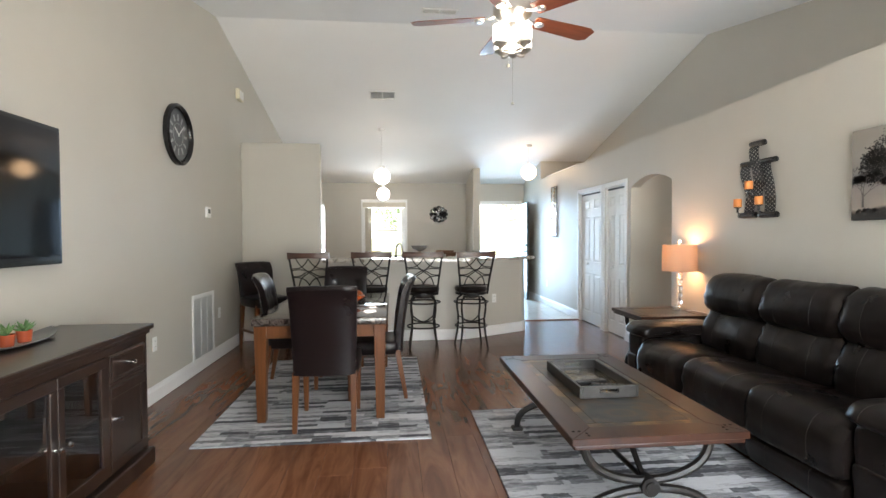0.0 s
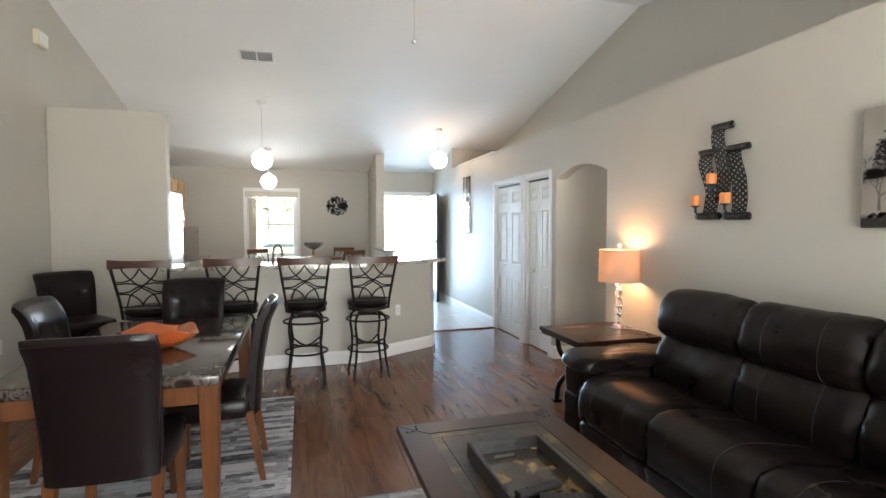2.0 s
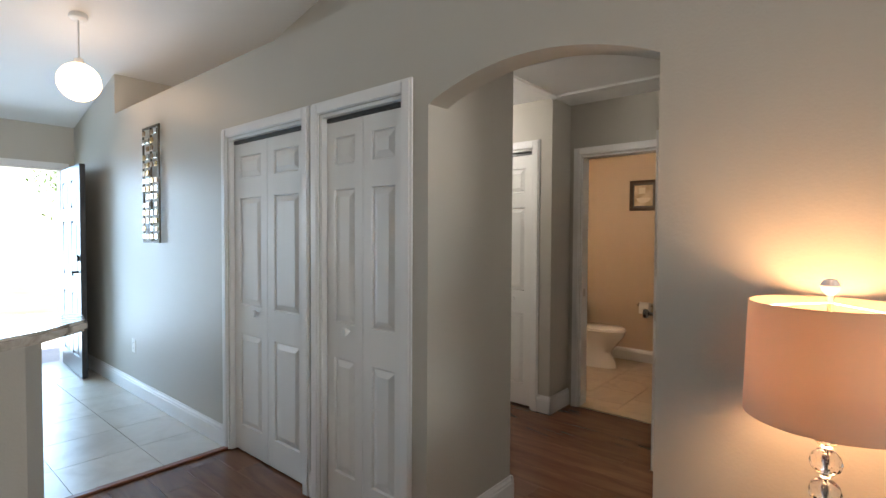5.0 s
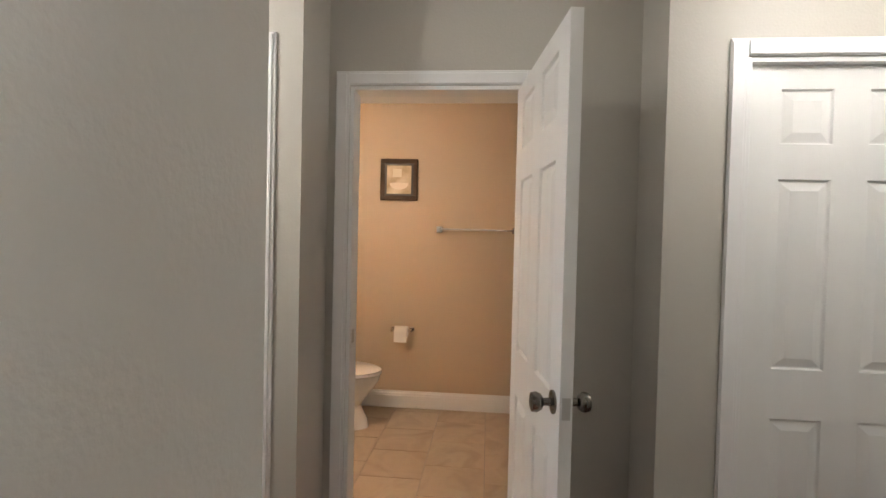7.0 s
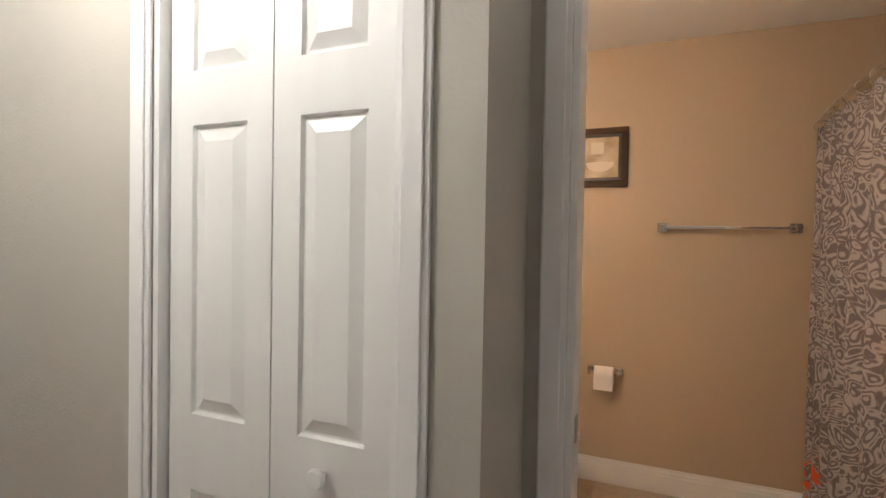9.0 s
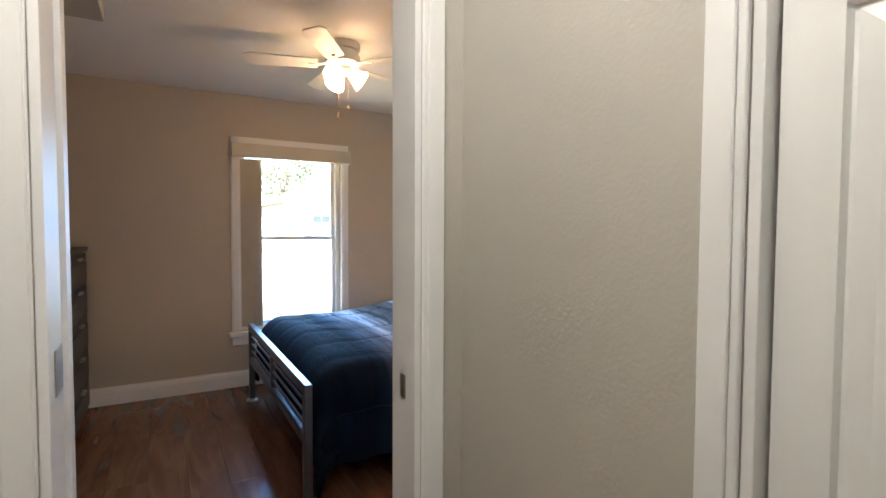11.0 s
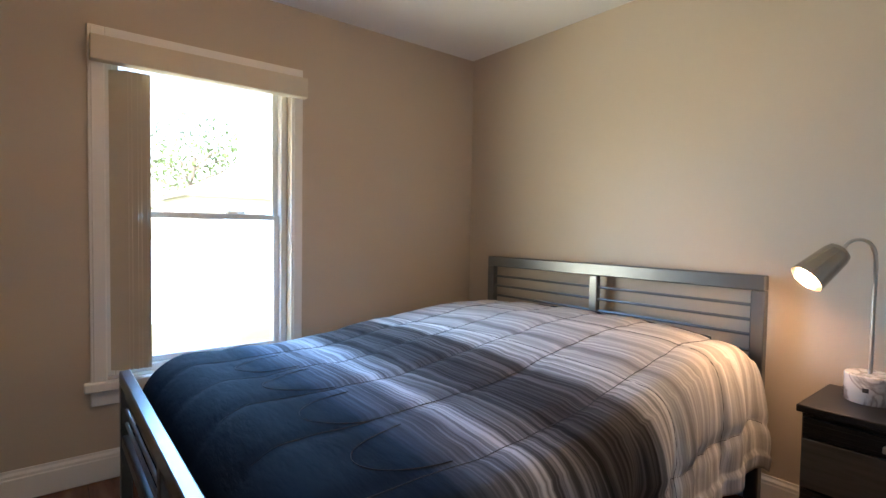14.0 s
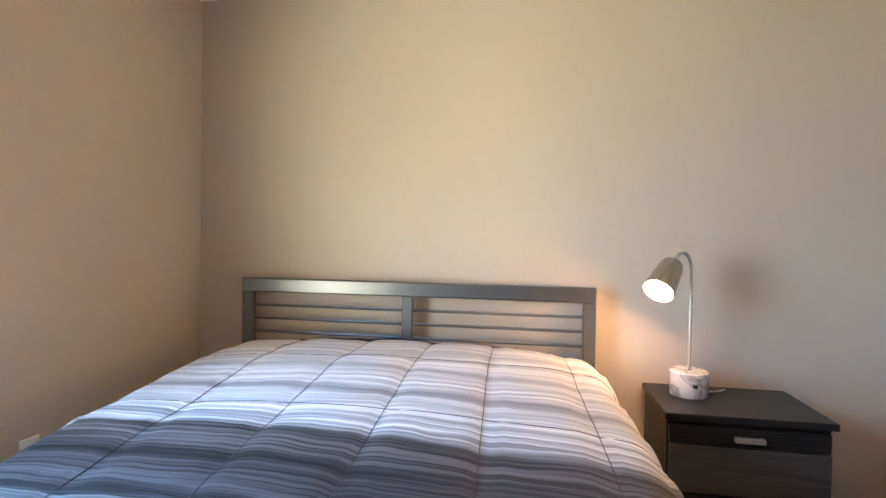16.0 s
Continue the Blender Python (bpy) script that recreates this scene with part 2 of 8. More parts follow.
def add_cyl(bm, p0, p1, r0, r1=None, seg=12, caps=True):
    r1 = r0 if r1 is None else r1
    p0, p1 = Vector(p0), Vector(p1)
    q = (p1 - p0).to_track_quat("Z", "Y").to_matrix()
    rings = []
    for p, r in ((p0, r0), (p1, r1)):
        rings.append([bm.verts.new(p + q @ Vector((r * math.cos(2 * math.pi * i / seg), r * math.sin(2 * math.pi * i / seg), 0))) for i in range(seg)])
    for i in range(seg):
        bm.faces.new((rings[0][i], rings[0][(i + 1) % seg], rings[1][(i + 1) % seg], rings[1][i]))
    if caps:
        bm.faces.new(rings[0][::-1])
        bm.faces.new(rings[1])
    return rings[0] + rings[1]


def cyl(p0, p1, r0, r1=None, seg=12):
    bm = bmesh.new()
    add_cyl(bm, p0, p1, r0, r1, seg)
    return bm


def add_lathe(bm, prof, seg=24, at=(0, 0, 0)):
    """A turned shape from (radius, height) pairs."""
    rings = []
    for r, z in prof:
        if r < 1e-5:
            rings.append([bm.verts.new((at[0], at[1], at[2] + z))])
        else:
            rings.append([bm.verts.new((at[0] + r * math.cos(2 * math.pi * i / seg), at[1] + r * math.sin(2 * math.pi * i / seg), at[2] + z)) for i in range(seg)])
    for a, b in zip(rings, rings[1:]):
        for i in range(seg):
            j = (i + 1) % seg
            if len(a) == 1 and len(b) == 1:
                continue
            if len(a) == 1:
                bm.faces.new((a[0], b[j], b[i]))
            elif len(b) == 1:
                bm.faces.new((a[i], a[j], b[0]))
            else:
                bm.faces.new((a[i], a[j], b[j], b[i]))


def lathe(prof, seg=24, at=(0, 0, 0)):
    bm = bmesh.new()
    add_lathe(bm, prof, seg, at)
    return bm


def add_tube(bm, pts, r, seg=8, flat=1.0):
    """A bar of round or flattened section along points."""
    pts = [Vector(p) for p in pts]
    rings = []
    up = Vector((0, 0, 1))
    for i, p in enumerate(pts):
        d = (pts[min(i + 1, len(pts) - 1)] - pts[max(i - 1, 0)]).normalized()
        s = d.cross(up)
        if s.length < 0.05:
            s = d.cross(Vector((1, 0, 0)))
        s.normalize()
        u = s.cross(d).normalized()
        rings.append([bm.verts.new(p + s * r * math.cos(2 * math.pi * k / seg) + u * r * flat * math.sin(2 * math.pi * k / seg)) for k in range(seg)])
    for a, b in zip(rings, rings[1:]):
        for k in range(seg):
            bm.faces.new((a[k], a[(k + 1) % seg], b[(k + 1) % seg], b[k]))
    bm.faces.new(rings[0][::-1])
    bm.faces.new(rings[-1])


def tube(pts, r, seg=8, flat=1.0):
    bm = bmesh.new()
    add_tube(bm, pts, r, seg, flat)
    return bm


def arc(c, r, a0, a1, n=14, plane="xz", ry=None):
    ry = r if ry is None else ry
    out = []
    for i in range(n + 1):
        a = radians(a0 + (a1 - a0) * i / n)
        u, v = r * math.cos(a), ry * math.sin(a)
        out.append({"xz": (c[0] + u, c[1], c[2] + v), "yz": (c[0], c[1] + u, c[2] + v), "xy": (c[0] + u, c[1] + v, c[2])}[plane])
    return out


def smooth_path(pts, n=6):
    """Points of a soft curve through the given points."""
    pts = [Vector(p) for p in pts]
    out = []
    for i in range(len(pts) - 1):
        p0, p1, p2, p3 = pts[max(i - 1, 0)], pts[i], pts[i + 1], pts[min(i + 2, len(pts) - 1)]
        for k in range(n):
            t = k / n
            out.append(0.5 * ((2 * p1) + (p2 - p0) * t + (2 * p0 - 5 * p1 + 4 * p2 - p3) * t * t + (3 * p1 - p0 - 3 * p2 + p3) * t ** 3))
    out.append(pts[-1])
    return out


def add_pillow(bm, x0, x1, y0, y1, z0, z1, e=0.35, n=10, m=None):
    """A cushion: a box with strongly rounded sides (a superellipsoid)."""
    cx, cy, cz, hx, hy, hz = (x0 + x1) / 2, (y0 + y1) / 2, (z0 + z1) / 2, (x1 - x0) / 2, (y1 - y0) / 2, (z1 - z0) / 2
    def sp(w):
        return math.copysign(abs(w) ** e, w)
    k = 2 * n
    rings = []
    for i in range(n + 1):
        la = -math.pi / 2 + math.pi * i / n
        if i in (0, n):
            rings.append([bm.verts.new((cx, cy, cz + hz * sp(math.sin(la))))])
        else:
            rings.append([bm.verts.new((cx + hx * sp(math.cos(la)) * sp(math.cos(2 * math.pi * j / k + 0.001)), cy + hy * sp(math.cos(la)) * sp(math.sin(2 * math.pi * j / k + 0.001)), cz + hz * sp(math.sin(la)))) for j in range(k)])
    for a, b in zip(rings, rings[1:]):
        for j in range(k):
            h = (j + 1) % k
            if len(a) == 1:
                bm.faces.new((a[0], b[h], b[j]))
            elif len(b) == 1:
                bm.faces.new((a[j], a[h], b[0]))
            else:
                bm.faces.new((a[j], a[h], b[h], b[j]))
    if m is not None:
        for r in rings:
            for w in r:
                w.co = m @ w.co


def pillow(*a, **k):
    bm = bmesh.new()
    add_pillow(bm, *a, **k)
    return bm


def wall(name, axis, lo, hi, a0, a1, z0, z1, openings, material, label):
    """A straight wall with openings cut through; axis is the one it faces, lo..hi its thickness."""
    bm = bmesh.new()
    cuts = sorted({a0, a1, *[o[0] for o in openings], *[o[1] for o in openings]})
    for c0, c1 in zip(cuts, cuts[1:]):
        spans = [(z0, z1)]
        for o in openings:
            if o[0] <= c0 + 1e-6 and o[1] >= c1 - 1e-6:
                spans = [s for sp in spans for s in ((sp[0], min(sp[1], o[2])), (max(sp[0], o[3]), sp[1])) if s[1] - s[0] > 1e-4]
        for s in spans:
            if axis == "x":
                add_box(bm, lo, hi, c0, c1, s[0], s[1])
            else:
                add_box(bm, c0, c1, lo, hi, s[0], s[1])
    bmesh.ops.remove_doubles(bm, verts=bm.verts, dist=1e-5)
    seen, dead = {}, []
    for fc in bm.faces:
        key = tuple(sorted(v.index for v in fc.verts))
        if key in seen:
            dead += [fc, seen[key]]
        seen[key] = fc
    bm.verts.index_update()
    ob = part(name, bm, material)
    return tagged(ob, label, "wall", kind="structure")


def base_run(name, p0, p1, inward, label="white painted wooden baseboard with a moulded top", h=0.135):
    """A moulded baseboard along the floor from p0 to p1, standing out to the inward side."""
    p0, p1, nrm = Vector((*p0, 0)), Vector((*p1, 0)), Vector((*inward, 0)).normalized()
    prof = [(0.001, 0), (0.016, 0), (0.016, h * 0.72), (0.013, h * 0.76), (0.013, h * 0.84), (0.007, h * 0.92), (0.006, h), (0.001, h)]
    bm = bmesh.new()
    rings = [[bm.verts.new(p + nrm * d + Vector((0, 0, z + 0.003))) for d, z in prof] for p in (p0, p1)]
    k = len(prof)
    for i in range(k):
        bm.faces.new((rings[0][i], rings[0][(i + 1) % k], rings[1][(i + 1) % k], rings[1][i]))
    bm.faces.new(rings[0])
    bm.faces.new(rings[1][::-1])
    return tagged(part(name, bm, M_TRIM), label, "baseboard", kind="structure")


def casing(parent, axis, plane, out, a0, a1, top, w=0.06, bottom=0.0, sill=False):
    """Moulded casing round an opening on one face of a wall; out is the side that it stands out to."""
    for name, b in (("casing_side", (a0 - w, a0, bottom, top + w)), ("casing_side", (a1, a1 + w, bottom, top + w)), ("casing_head", (a0, a1, top, top + w))):
        bm = bmesh.new()
        for d0, d1, inset in ((0.001, 0.011, 0.0), (0.0105, 0.018, 0.012)):
            lo, hi = sorted((plane + out * d0, plane + out * d1))
            u0, u1, v0, v1 = b
            if name == "casing_side":
                u0, u1 = u0 + inset, u1 - inset * 0.3
                if inset and not sill:
                    v1 -= inset
            else:
                v0, v1 = v0 + inset * 0.3, v1 - inset
            if axis == "x":
                add_box(bm, lo, hi, u0, u1, v0, v1, 0.002)
            else:
                add_box(bm, u0, u1, lo, hi, v0, v1, 0.002)
        part(name, bm, M_TRIM, parent)

# large structure
XL, XR, YF, YB = -1.77, 3.10, 10.13, -1.70      # living room: west, east, north, south faces
RIDGE_Y, RIDGE_Z, EAVE = 4.85, 3.78, 2.52
XREC = 4.0                                       # wall behind the plant ledge
HW, HE, HN, HS = 3.745, 5.02, 6.98, 2.6          # hall: west, east, north, south faces
BW, BE, BN, BS = 3.30, 7.16, 10.33, 7.12         # bedroom


def zc(y):
    return EAVE + (YF - y) * (RIDGE_Z - EAVE) / (YF - RIDGE_Y) if y > RIDGE_Y else RIDGE_Z - (RIDGE_Y - y) * 0.2


# floors
def slab(name, x0, x1, y0, y1, top, material, label):
    return tagged(part(name, box(x0, x1, y0, y1, top - 0.1, top), material), label, "floor", kind="structure")


floor = slab("floor", XL - 0.12, XR + 0.12, YB - 0.12, 6.72, -0.012, M_SUB, "walnut laminate floor of long planks")
floor_hall = slab("floor_hall", XR + 0.12, 5.36, HS - 0.12, HN + 0.14, -0.012, M_SUB, "walnut laminate hall floor of long planks")
floor_bedroom = slab("floor_bedroom", BW - 0.08, BE + 0.12, HN + 0.14, BN + 0.12, -0.012, M_SUB, "dark walnut laminate bedroom floor of planks")
floor_entry = slab("floor_entry", XL - 0.12, XR + 0.12, 6.72, YF + 0.14, -0.006, M_GROUT, "cream ceramic floor tiles with pale grout")
floor_bath = slab("floor_bath", 5.36, 7.28, 3.4, 6.9, -0.006, M_GROUT, "beige ceramic bathroom floor tiles")

# outer and living walls
bm = bmesh.new()
add_prism(bm, [(YB - 0.12, -0.1), (YF + 0.14, -0.1), (YF + 0.14, zc(YF) - 0.01), (YF, zc(YF)), (RIDGE_Y, zc(RIDGE_Y)), (YB, zc(YB)), (YB - 0.12, zc(YB))], "x", XL - 0.12, XL)
tagged(part("wall_west", bm, M_WALL), "smooth greige painted living room wall", "wall", kind="structure")
KWX0, KWX1, KWZ0, KWZ1 = -0.48, 0.40, 0.86, 2.095
FDX0, FDX1, FDZ = 2.05, 2.99, 2.07
wall("wall_north", "y", YF, YF + 0.14, XL, XR + 0.12, 0, EAVE, [(KWX0, KWX1, KWZ0, KWZ1), (FDX0, FDX1, 0, FDZ)], M_WALL, "greige painted wall with window and front door")
PDX0, PDX1, PDZ = 0.30, 2.70, 2.08
wall("wall_south", "y", YB - 0.12, YB, XL, XR + 0.12, 0, zc(YB), [(PDX0, PDX1, 0.02, PDZ)], M_WALL, "greige painted wall with patio door")
C1, C2 = (5.87, 6.70), (5.13, 5.73)
CTOP = 1.995                                     # head of the two closets
AY0, AY1, ASP, ATOP = 4.07, 4.985, 1.90, 2.035
LEDGE = 2.475
bm = bmesh.new()
wall_east = wall("wall_east", "x", XR, XR + 0.12, YB, YF, 0, LEDGE, [(*C1, 0, CTOP), (*C2, 0, CTOP), (AY0, AY1, 0, ATOP)], M_WALL, "greige painted wall with closets and an arch")
# the arch's curved head
bm = bmesh.new()
arch_pts = [(AY0, ATOP + 0.0)] + [(AY0 + (AY1 - AY0) * i / 20, ASP + (ATOP - 0.004 - ASP) * math.sin(math.pi * (0.04 + 0.92 * i / 20)) ** 0.75) for i in range(21)] + [(AY1, ATOP)]
add_prism(bm, arch_pts, "x", XR, XR + 0.12)
tagged(part("wall_arch_head", bm, M_WALL), "greige painted curved head of the hall arch", "wall", kind="structure")
# plant ledge, wall behind it, and its end
tagged(part("wall_ledge", box(XR + 0.12, XREC, YB, 8.82, LEDGE - 0.1, LEDGE - 0.002), M_WALL), "greige painted plant ledge above the wall", "wall", kind="structure")
bm = bmesh.new()
add_prism(bm, [(YB, LEDGE - 0.1), (8.82, LEDGE - 0.1), (8.82, zc(8.82)), (RIDGE_Y, zc(RIDGE_Y)), (YB, zc(YB))], "x", XREC, XREC + 0.1)
tagged(part("wall_ledge_back", bm, M_WALL), "greige painted gable wall behind the ledge", "wall", kind="structure")
bm = bmesh.new()
add_prism(bm, [(8.82, LEDGE - 0.1), (8.94, LEDGE - 0.1), (8.94, zc(8.94)), (8.82, zc(8.82))], "x", XR + 0.12, XREC + 0.1)
tagged(part("wall_ledge_end", bm, M_WALL), "greige painted end wall of the ledge", "wall", kind="structure")
bm = bmesh.new()
add_prism(bm, [(8.82, LEDGE), (YF, LEDGE), (YF, zc(YF)), (8.82, zc(8.82))], "x", XR, XR + 0.12)
tagged(part("wall_entry_top", bm, M_WALL), "greige painted upper entry wall", "wall", kind="structure")
# ceiling
bm = bmesh.new()
add_prism(bm, [(YB - 0.12, zc(YB) - 0.024), (RIDGE_Y, RIDGE_Z), (YF + 0.14, EAVE - 0.03), (YF + 0.14, EAVE + 0.1), (RIDGE_Y, RIDGE_Z + 0.14), (YB - 0.12, zc(YB) + 0.1)], "x", XL - 0.12, XREC + 0.1)
tagged(part("ceiling", bm, M_CEIL), "white painted vaulted ceiling", "ceiling", kind="structure")
# pantry stub wall, half walls
STZ = 2.55
tagged(part("wall_stub", box(XL, -0.775, 5.675, 5.795, 0, STZ, 0.008), M_WALL), "greige painted stub wall beside the kitchen", "wall", kind="structure")
bm = bmesh.new()
BARP = [(-0.775, 5.43), (1.08, 5.43), (1.95, 5.90), (2.02, 6.02), (1.92, 6.06), (1.05, 5.56), (-0.775, 5.56)]
add_prism(bm, BARP, "z", 0, 1.02)
tagged(part("wall_bar", bm, M_WALL), "greige painted half wall under the breakfast bar", "wall", kind="structure")
bm = bmesh.new()
add_box(bm, 1.78, 1.92, 9.1, YF, 0, EAVE + 0.2)
tagged(part("wall_column", bm, M_WALL), "greige painted wall end beside the front door", "wall", kind="structure")
bm = bmesh.new()
add_box(bm, 1.78, 1.92, 8.2, 9.1, 0, 1.02)
tagged(part("wall_half", bm, M_WALL), "greige painted half wall with a ledge", "wall", kind="structure")

# closets behind the two folding doors
wall("wall_closet_back", "x", XR + 0.60, HW, 5.09, HN, 0, 2.45, [], M_WALL, "greige painted hall wall behind the closets")
wall("wall_closet_side", "y", AY1, 5.09, XR + 0.12, HW, 0, 2.45, [], M_WALL, "greige painted side wall of the hall passage")
wall("wall_closet_mid", "y", 5.77, 5.83, XR + 0.12, XR + 0.60, 0, 2.4, [], M_WALL, "plain closet partition")
wall("wall_passage_south", "y", 3.93, AY0, XR + 0.12, HW, 0, 2.45, [], M_WALL, "greige painted passage wall")
wall("wall_hall_west", "x", HW - 0.1, HW, HS, 3.94, 0, 2.45, [], M_WALL, "greige painted hall wall")
wall("wall_hall_south", "y", HS - 0.12, HS, HW - 0.1, HE + 0.1, 0, 2.45, [], M_WALL, "greige painted hall end wall")
# hall east side: closet, recess with the bath door, another door
HC = (5.60, 6.255)
HTOP = 2.075                                     # head of the linen closet
RN, RS, RX = 5.44, 4.12, 5.33
wall("wall_hall_closet", "x", HE, HE + 0.11, RN, HN, 0, 2.45, [(*HC, 0, HTOP)], M_WALL, "greige painted hall wall with a linen closet")
wall("wall_recess_north", "y", RN, RN + 0.1, HE + 0.11, RX, 0, 2.45, [], M_WALL, "greige painted recess wall")
BD = (4.585, 5.345)
wall("wall_bath", "x", RX, RX + 0.11, 3.4, 6.9, 0, 2.45, [(*BD, 0, 2.03)], M_WALL, "greige painted wall with the bathroom door")
D2 = (3.12, 3.855)
wall("wall_recess_south", "y", RS - 0.1, RS, HE + 0.11, RX, 0, 2.45, [], M_WALL, "greige painted recess wall")
wall("wall_hall_east", "x", HE, HE + 0.11, HS, RS, 0, 2.45, [(*D2, 0, 2.03)], M_WALL, "greige painted hall wall with a white door")
BDX = (4.14, 4.90)
wall("wall_bedroom_south", "y", HN, BS, BW - 0.08, BE + 0.12, 0, 2.45, [(*BDX, 0, 2.03)], M_WALL, "painted wall with the bedroom door")
# bedroom's own faces
BWX0, BWX1, BWZ0, BWZ1 = 4.90, 5.78, 0.47, 2.03
wall("wall_bedroom_north", "y", BN, BN + 0.14, BW - 0.12, BE + 0.12, 0, 2.45, [(BWX0, BWX1, BWZ0, BWZ1)], M_BEDWALL, "tan painted bedroom wall with a window")
wall("wall_bedroom_east", "x", BE, BE + 0.12, BS, BN, 0, 2.45, [], M_BEDWALL, "tan painted bedroom wall behind the bed")
wall("wall_bedroom_west", "x", BW - 0.08, BW, BS, BN, 0, 2.45, [], M_BEDWALL, "tan painted bedroom wall beside the dresser")
wall("wall_bedroom_lining", "y", BS, BS + 0.006, BW, BE, 0, 2.45, [(BDX[0] - 0.05, BDX[1] + 0.05, 0, 2.08)], M_BEDWALL, "tan painted bedroom wall by the door")
tagged(part("ceiling_bedroom", box(BW - 0.08, BE + 0.12, BS, BN + 0.14, 2.44, 2.54), M_CEIL), "white painted bedroom ceiling", "ceiling", kind="structure")
tagged(part("ceiling_hall", box(XR + 0.12, 5.44, HS - 0.12, HN + 0.14, 2.44, 2.494), M_CEIL), "white painted hall ceiling", "ceiling", kind="structure")
# bathroom
BX1 = 7.14
wall("wall_bath_back", "x", BX1, BX1 + 0.12, 3.4, 6.9, 0, 2.45, [], M_BATHWALL, "tan painted bathroom wall")
wall("wall_bath_north", "y", 6.22, 6.32, RX + 0.11, BX1, 0, 2.45, [], M_BATHWALL, "tan painted bathroom end wall")
wall("wall_bath_south", "y", 3.4, 3.5, RX + 0.11, BX1, 0, 2.45, [], M_BATHWALL, "tan painted wall by the tub")
wall("wall_bath_lining", "x", RX + 0.11, RX + 0.116, 3.5, 6.22, 0, 2.45, [(BD[0] - 0.05, BD[1] + 0.05, 0, 2.08)], M_BATHWALL, "tan painted bathroom wall by the door")
tagged(part("ceiling_bath", box(RX + 0.11, BX1 + 0.12, 3.4, 6.9, 2.44, 2.54), M_CEIL), "white painted bathroom ceiling", "ceiling", kind="structure")

# thresholds
tagged(part("threshold", box(1.93, XR, 6.70, 6.745, 0.0, 0.014, 0.006, 2), M_THRESH), "reddish wooden threshold strip at the tiles", "trim", kind="structure")
tagged(part("threshold", box(RX, RX + 0.11, BD[0], BD[1], 0.0, 0.012, 0.005, 2), M_BTILE), "stone threshold of the bathroom", "trim", kind="structure")

# doors, windows, trim
def add_panel_face(bm, axis, plane, out, a0, a1, z0, z1):
    """A raised, bevelled panel on a moulded door: a sunk border and a raised field."""
    def ring(ins, d):
        pts = [(a0 + ins, z0 + ins), (a1 - ins, z0 + ins), (a1 - ins, z1 - ins), (a0 + ins, z1 - ins)]
        w = plane + out * d
        return [bm.verts.new((w, a, z) if axis == "x" else (a, w, z)) for a, z in pts]
    rs = [ring(0.0, 0.0), ring(0.004, 0.0), ring(0.009, -0.0095), ring(0.014, -0.0095), ring(0.044, 0.001)]
    for r0, r1 in zip(rs, rs[1:]):
        for i in range(4):
            bm.faces.new((r0[i], r0[(i + 1) % 4], r1[(i + 1) % 4], r1[i]))
    bm.faces.new(rs[-1])


def add_leaf(bm, axis, plane, out, a0, a1, z0, z1, thick, rows, cols, stile):
    """A moulded door leaf with rows x cols of raised panels on the out side."""
    us = [a0]
    w = (a1 - a0 - stile * (cols + 1)) / cols
    panels = []
    for c in range(cols):
        u = a0 + stile + c * (w + stile)
        for r0, r1 in rows:
            panels.append((u, u + w, z0 + r0, z0 + r1))
    us = sorted({a0, a1, *[p[0] for p in panels], *[p[1] for p in panels]})
    zs = sorted({z0, z1, *[p[2] for p in panels], *[p[3] for p in panels]})
    def co(a, z, d):
        return (plane + out * d, a, z) if axis == "x" else (a, plane + out * d, z)
    for u0, u1 in zip(us, us[1:]):
        for w0, w1 in zip(zs, zs[1:]):
            if any(abs(u0 - p[0]) < 1e-6 and abs(w0 - p[2]) < 1e-6 for p in panels):
                continue
            bm.faces.new([bm.verts.new(co(*q, 0)) for q in ((u0, w0), (u1, w0), (u1, w1), (u0, w1))])
    for p in panels:
        add_panel_face(bm, axis, plane, out, *p)
    b = [(a0, z0), (a1, z0), (a1, z1), (a0, z1)]
    for i in range(4):
        p, q = b[i], b[(i + 1) % 4]
        bm.faces.new([bm.verts.new(co(*k, d)) for k, d in ((p, 0), (q, 0), (q, -thick), (p, -thick))])
    bm.faces.new([bm.verts.new(co(*q, -thick)) for q in b])
    bmesh.ops.remove_doubles(bm, verts=bm.verts, dist=1e-5)


ROWS = ((0.16, 0.755), (0.925, 1.605), (1.72, 1.92))


def knob_mesh(axis, out, r=0.022):
    bm = lathe([(0.008, 0.0), (0.008, 0.014), (r * 0.8, 0.018), (r, 0.027), (r * 0.85, 0.037), (0, 0.040)], 16)
    m = Matrix.Rotation(radians(90 * out), 4, "Y") if axis == "x" else Matrix.Rotation(radians(-90 * out), 4, "X")
    bmesh.ops.transform(bm, matrix=m, verts=bm.verts)
    return bm


def jamb_lining(parent, axis, lo, hi, a0, a1, top, name="jamb"):
    """Boards that line a door opening."""
    t = 0.018
    for b in ((a0, a0 + t, 0, top), (a1 - t, a1, 0, top), (a0 + t, a1 - t, top - t, top)):
        bm = bmesh.new()
        if axis == "x":
            add_box(bm, lo + 0.001, hi - 0.001, b[0] + 0.001, b[1], b[2], b[3] - 0.001, 0.001)
        else:
            add_box(bm, b[0] + 0.001, b[1], lo + 0.001, hi - 0.001, b[2], b[3] - 0.001, 0.001)
        part(name, bm, M_TRIM, parent)


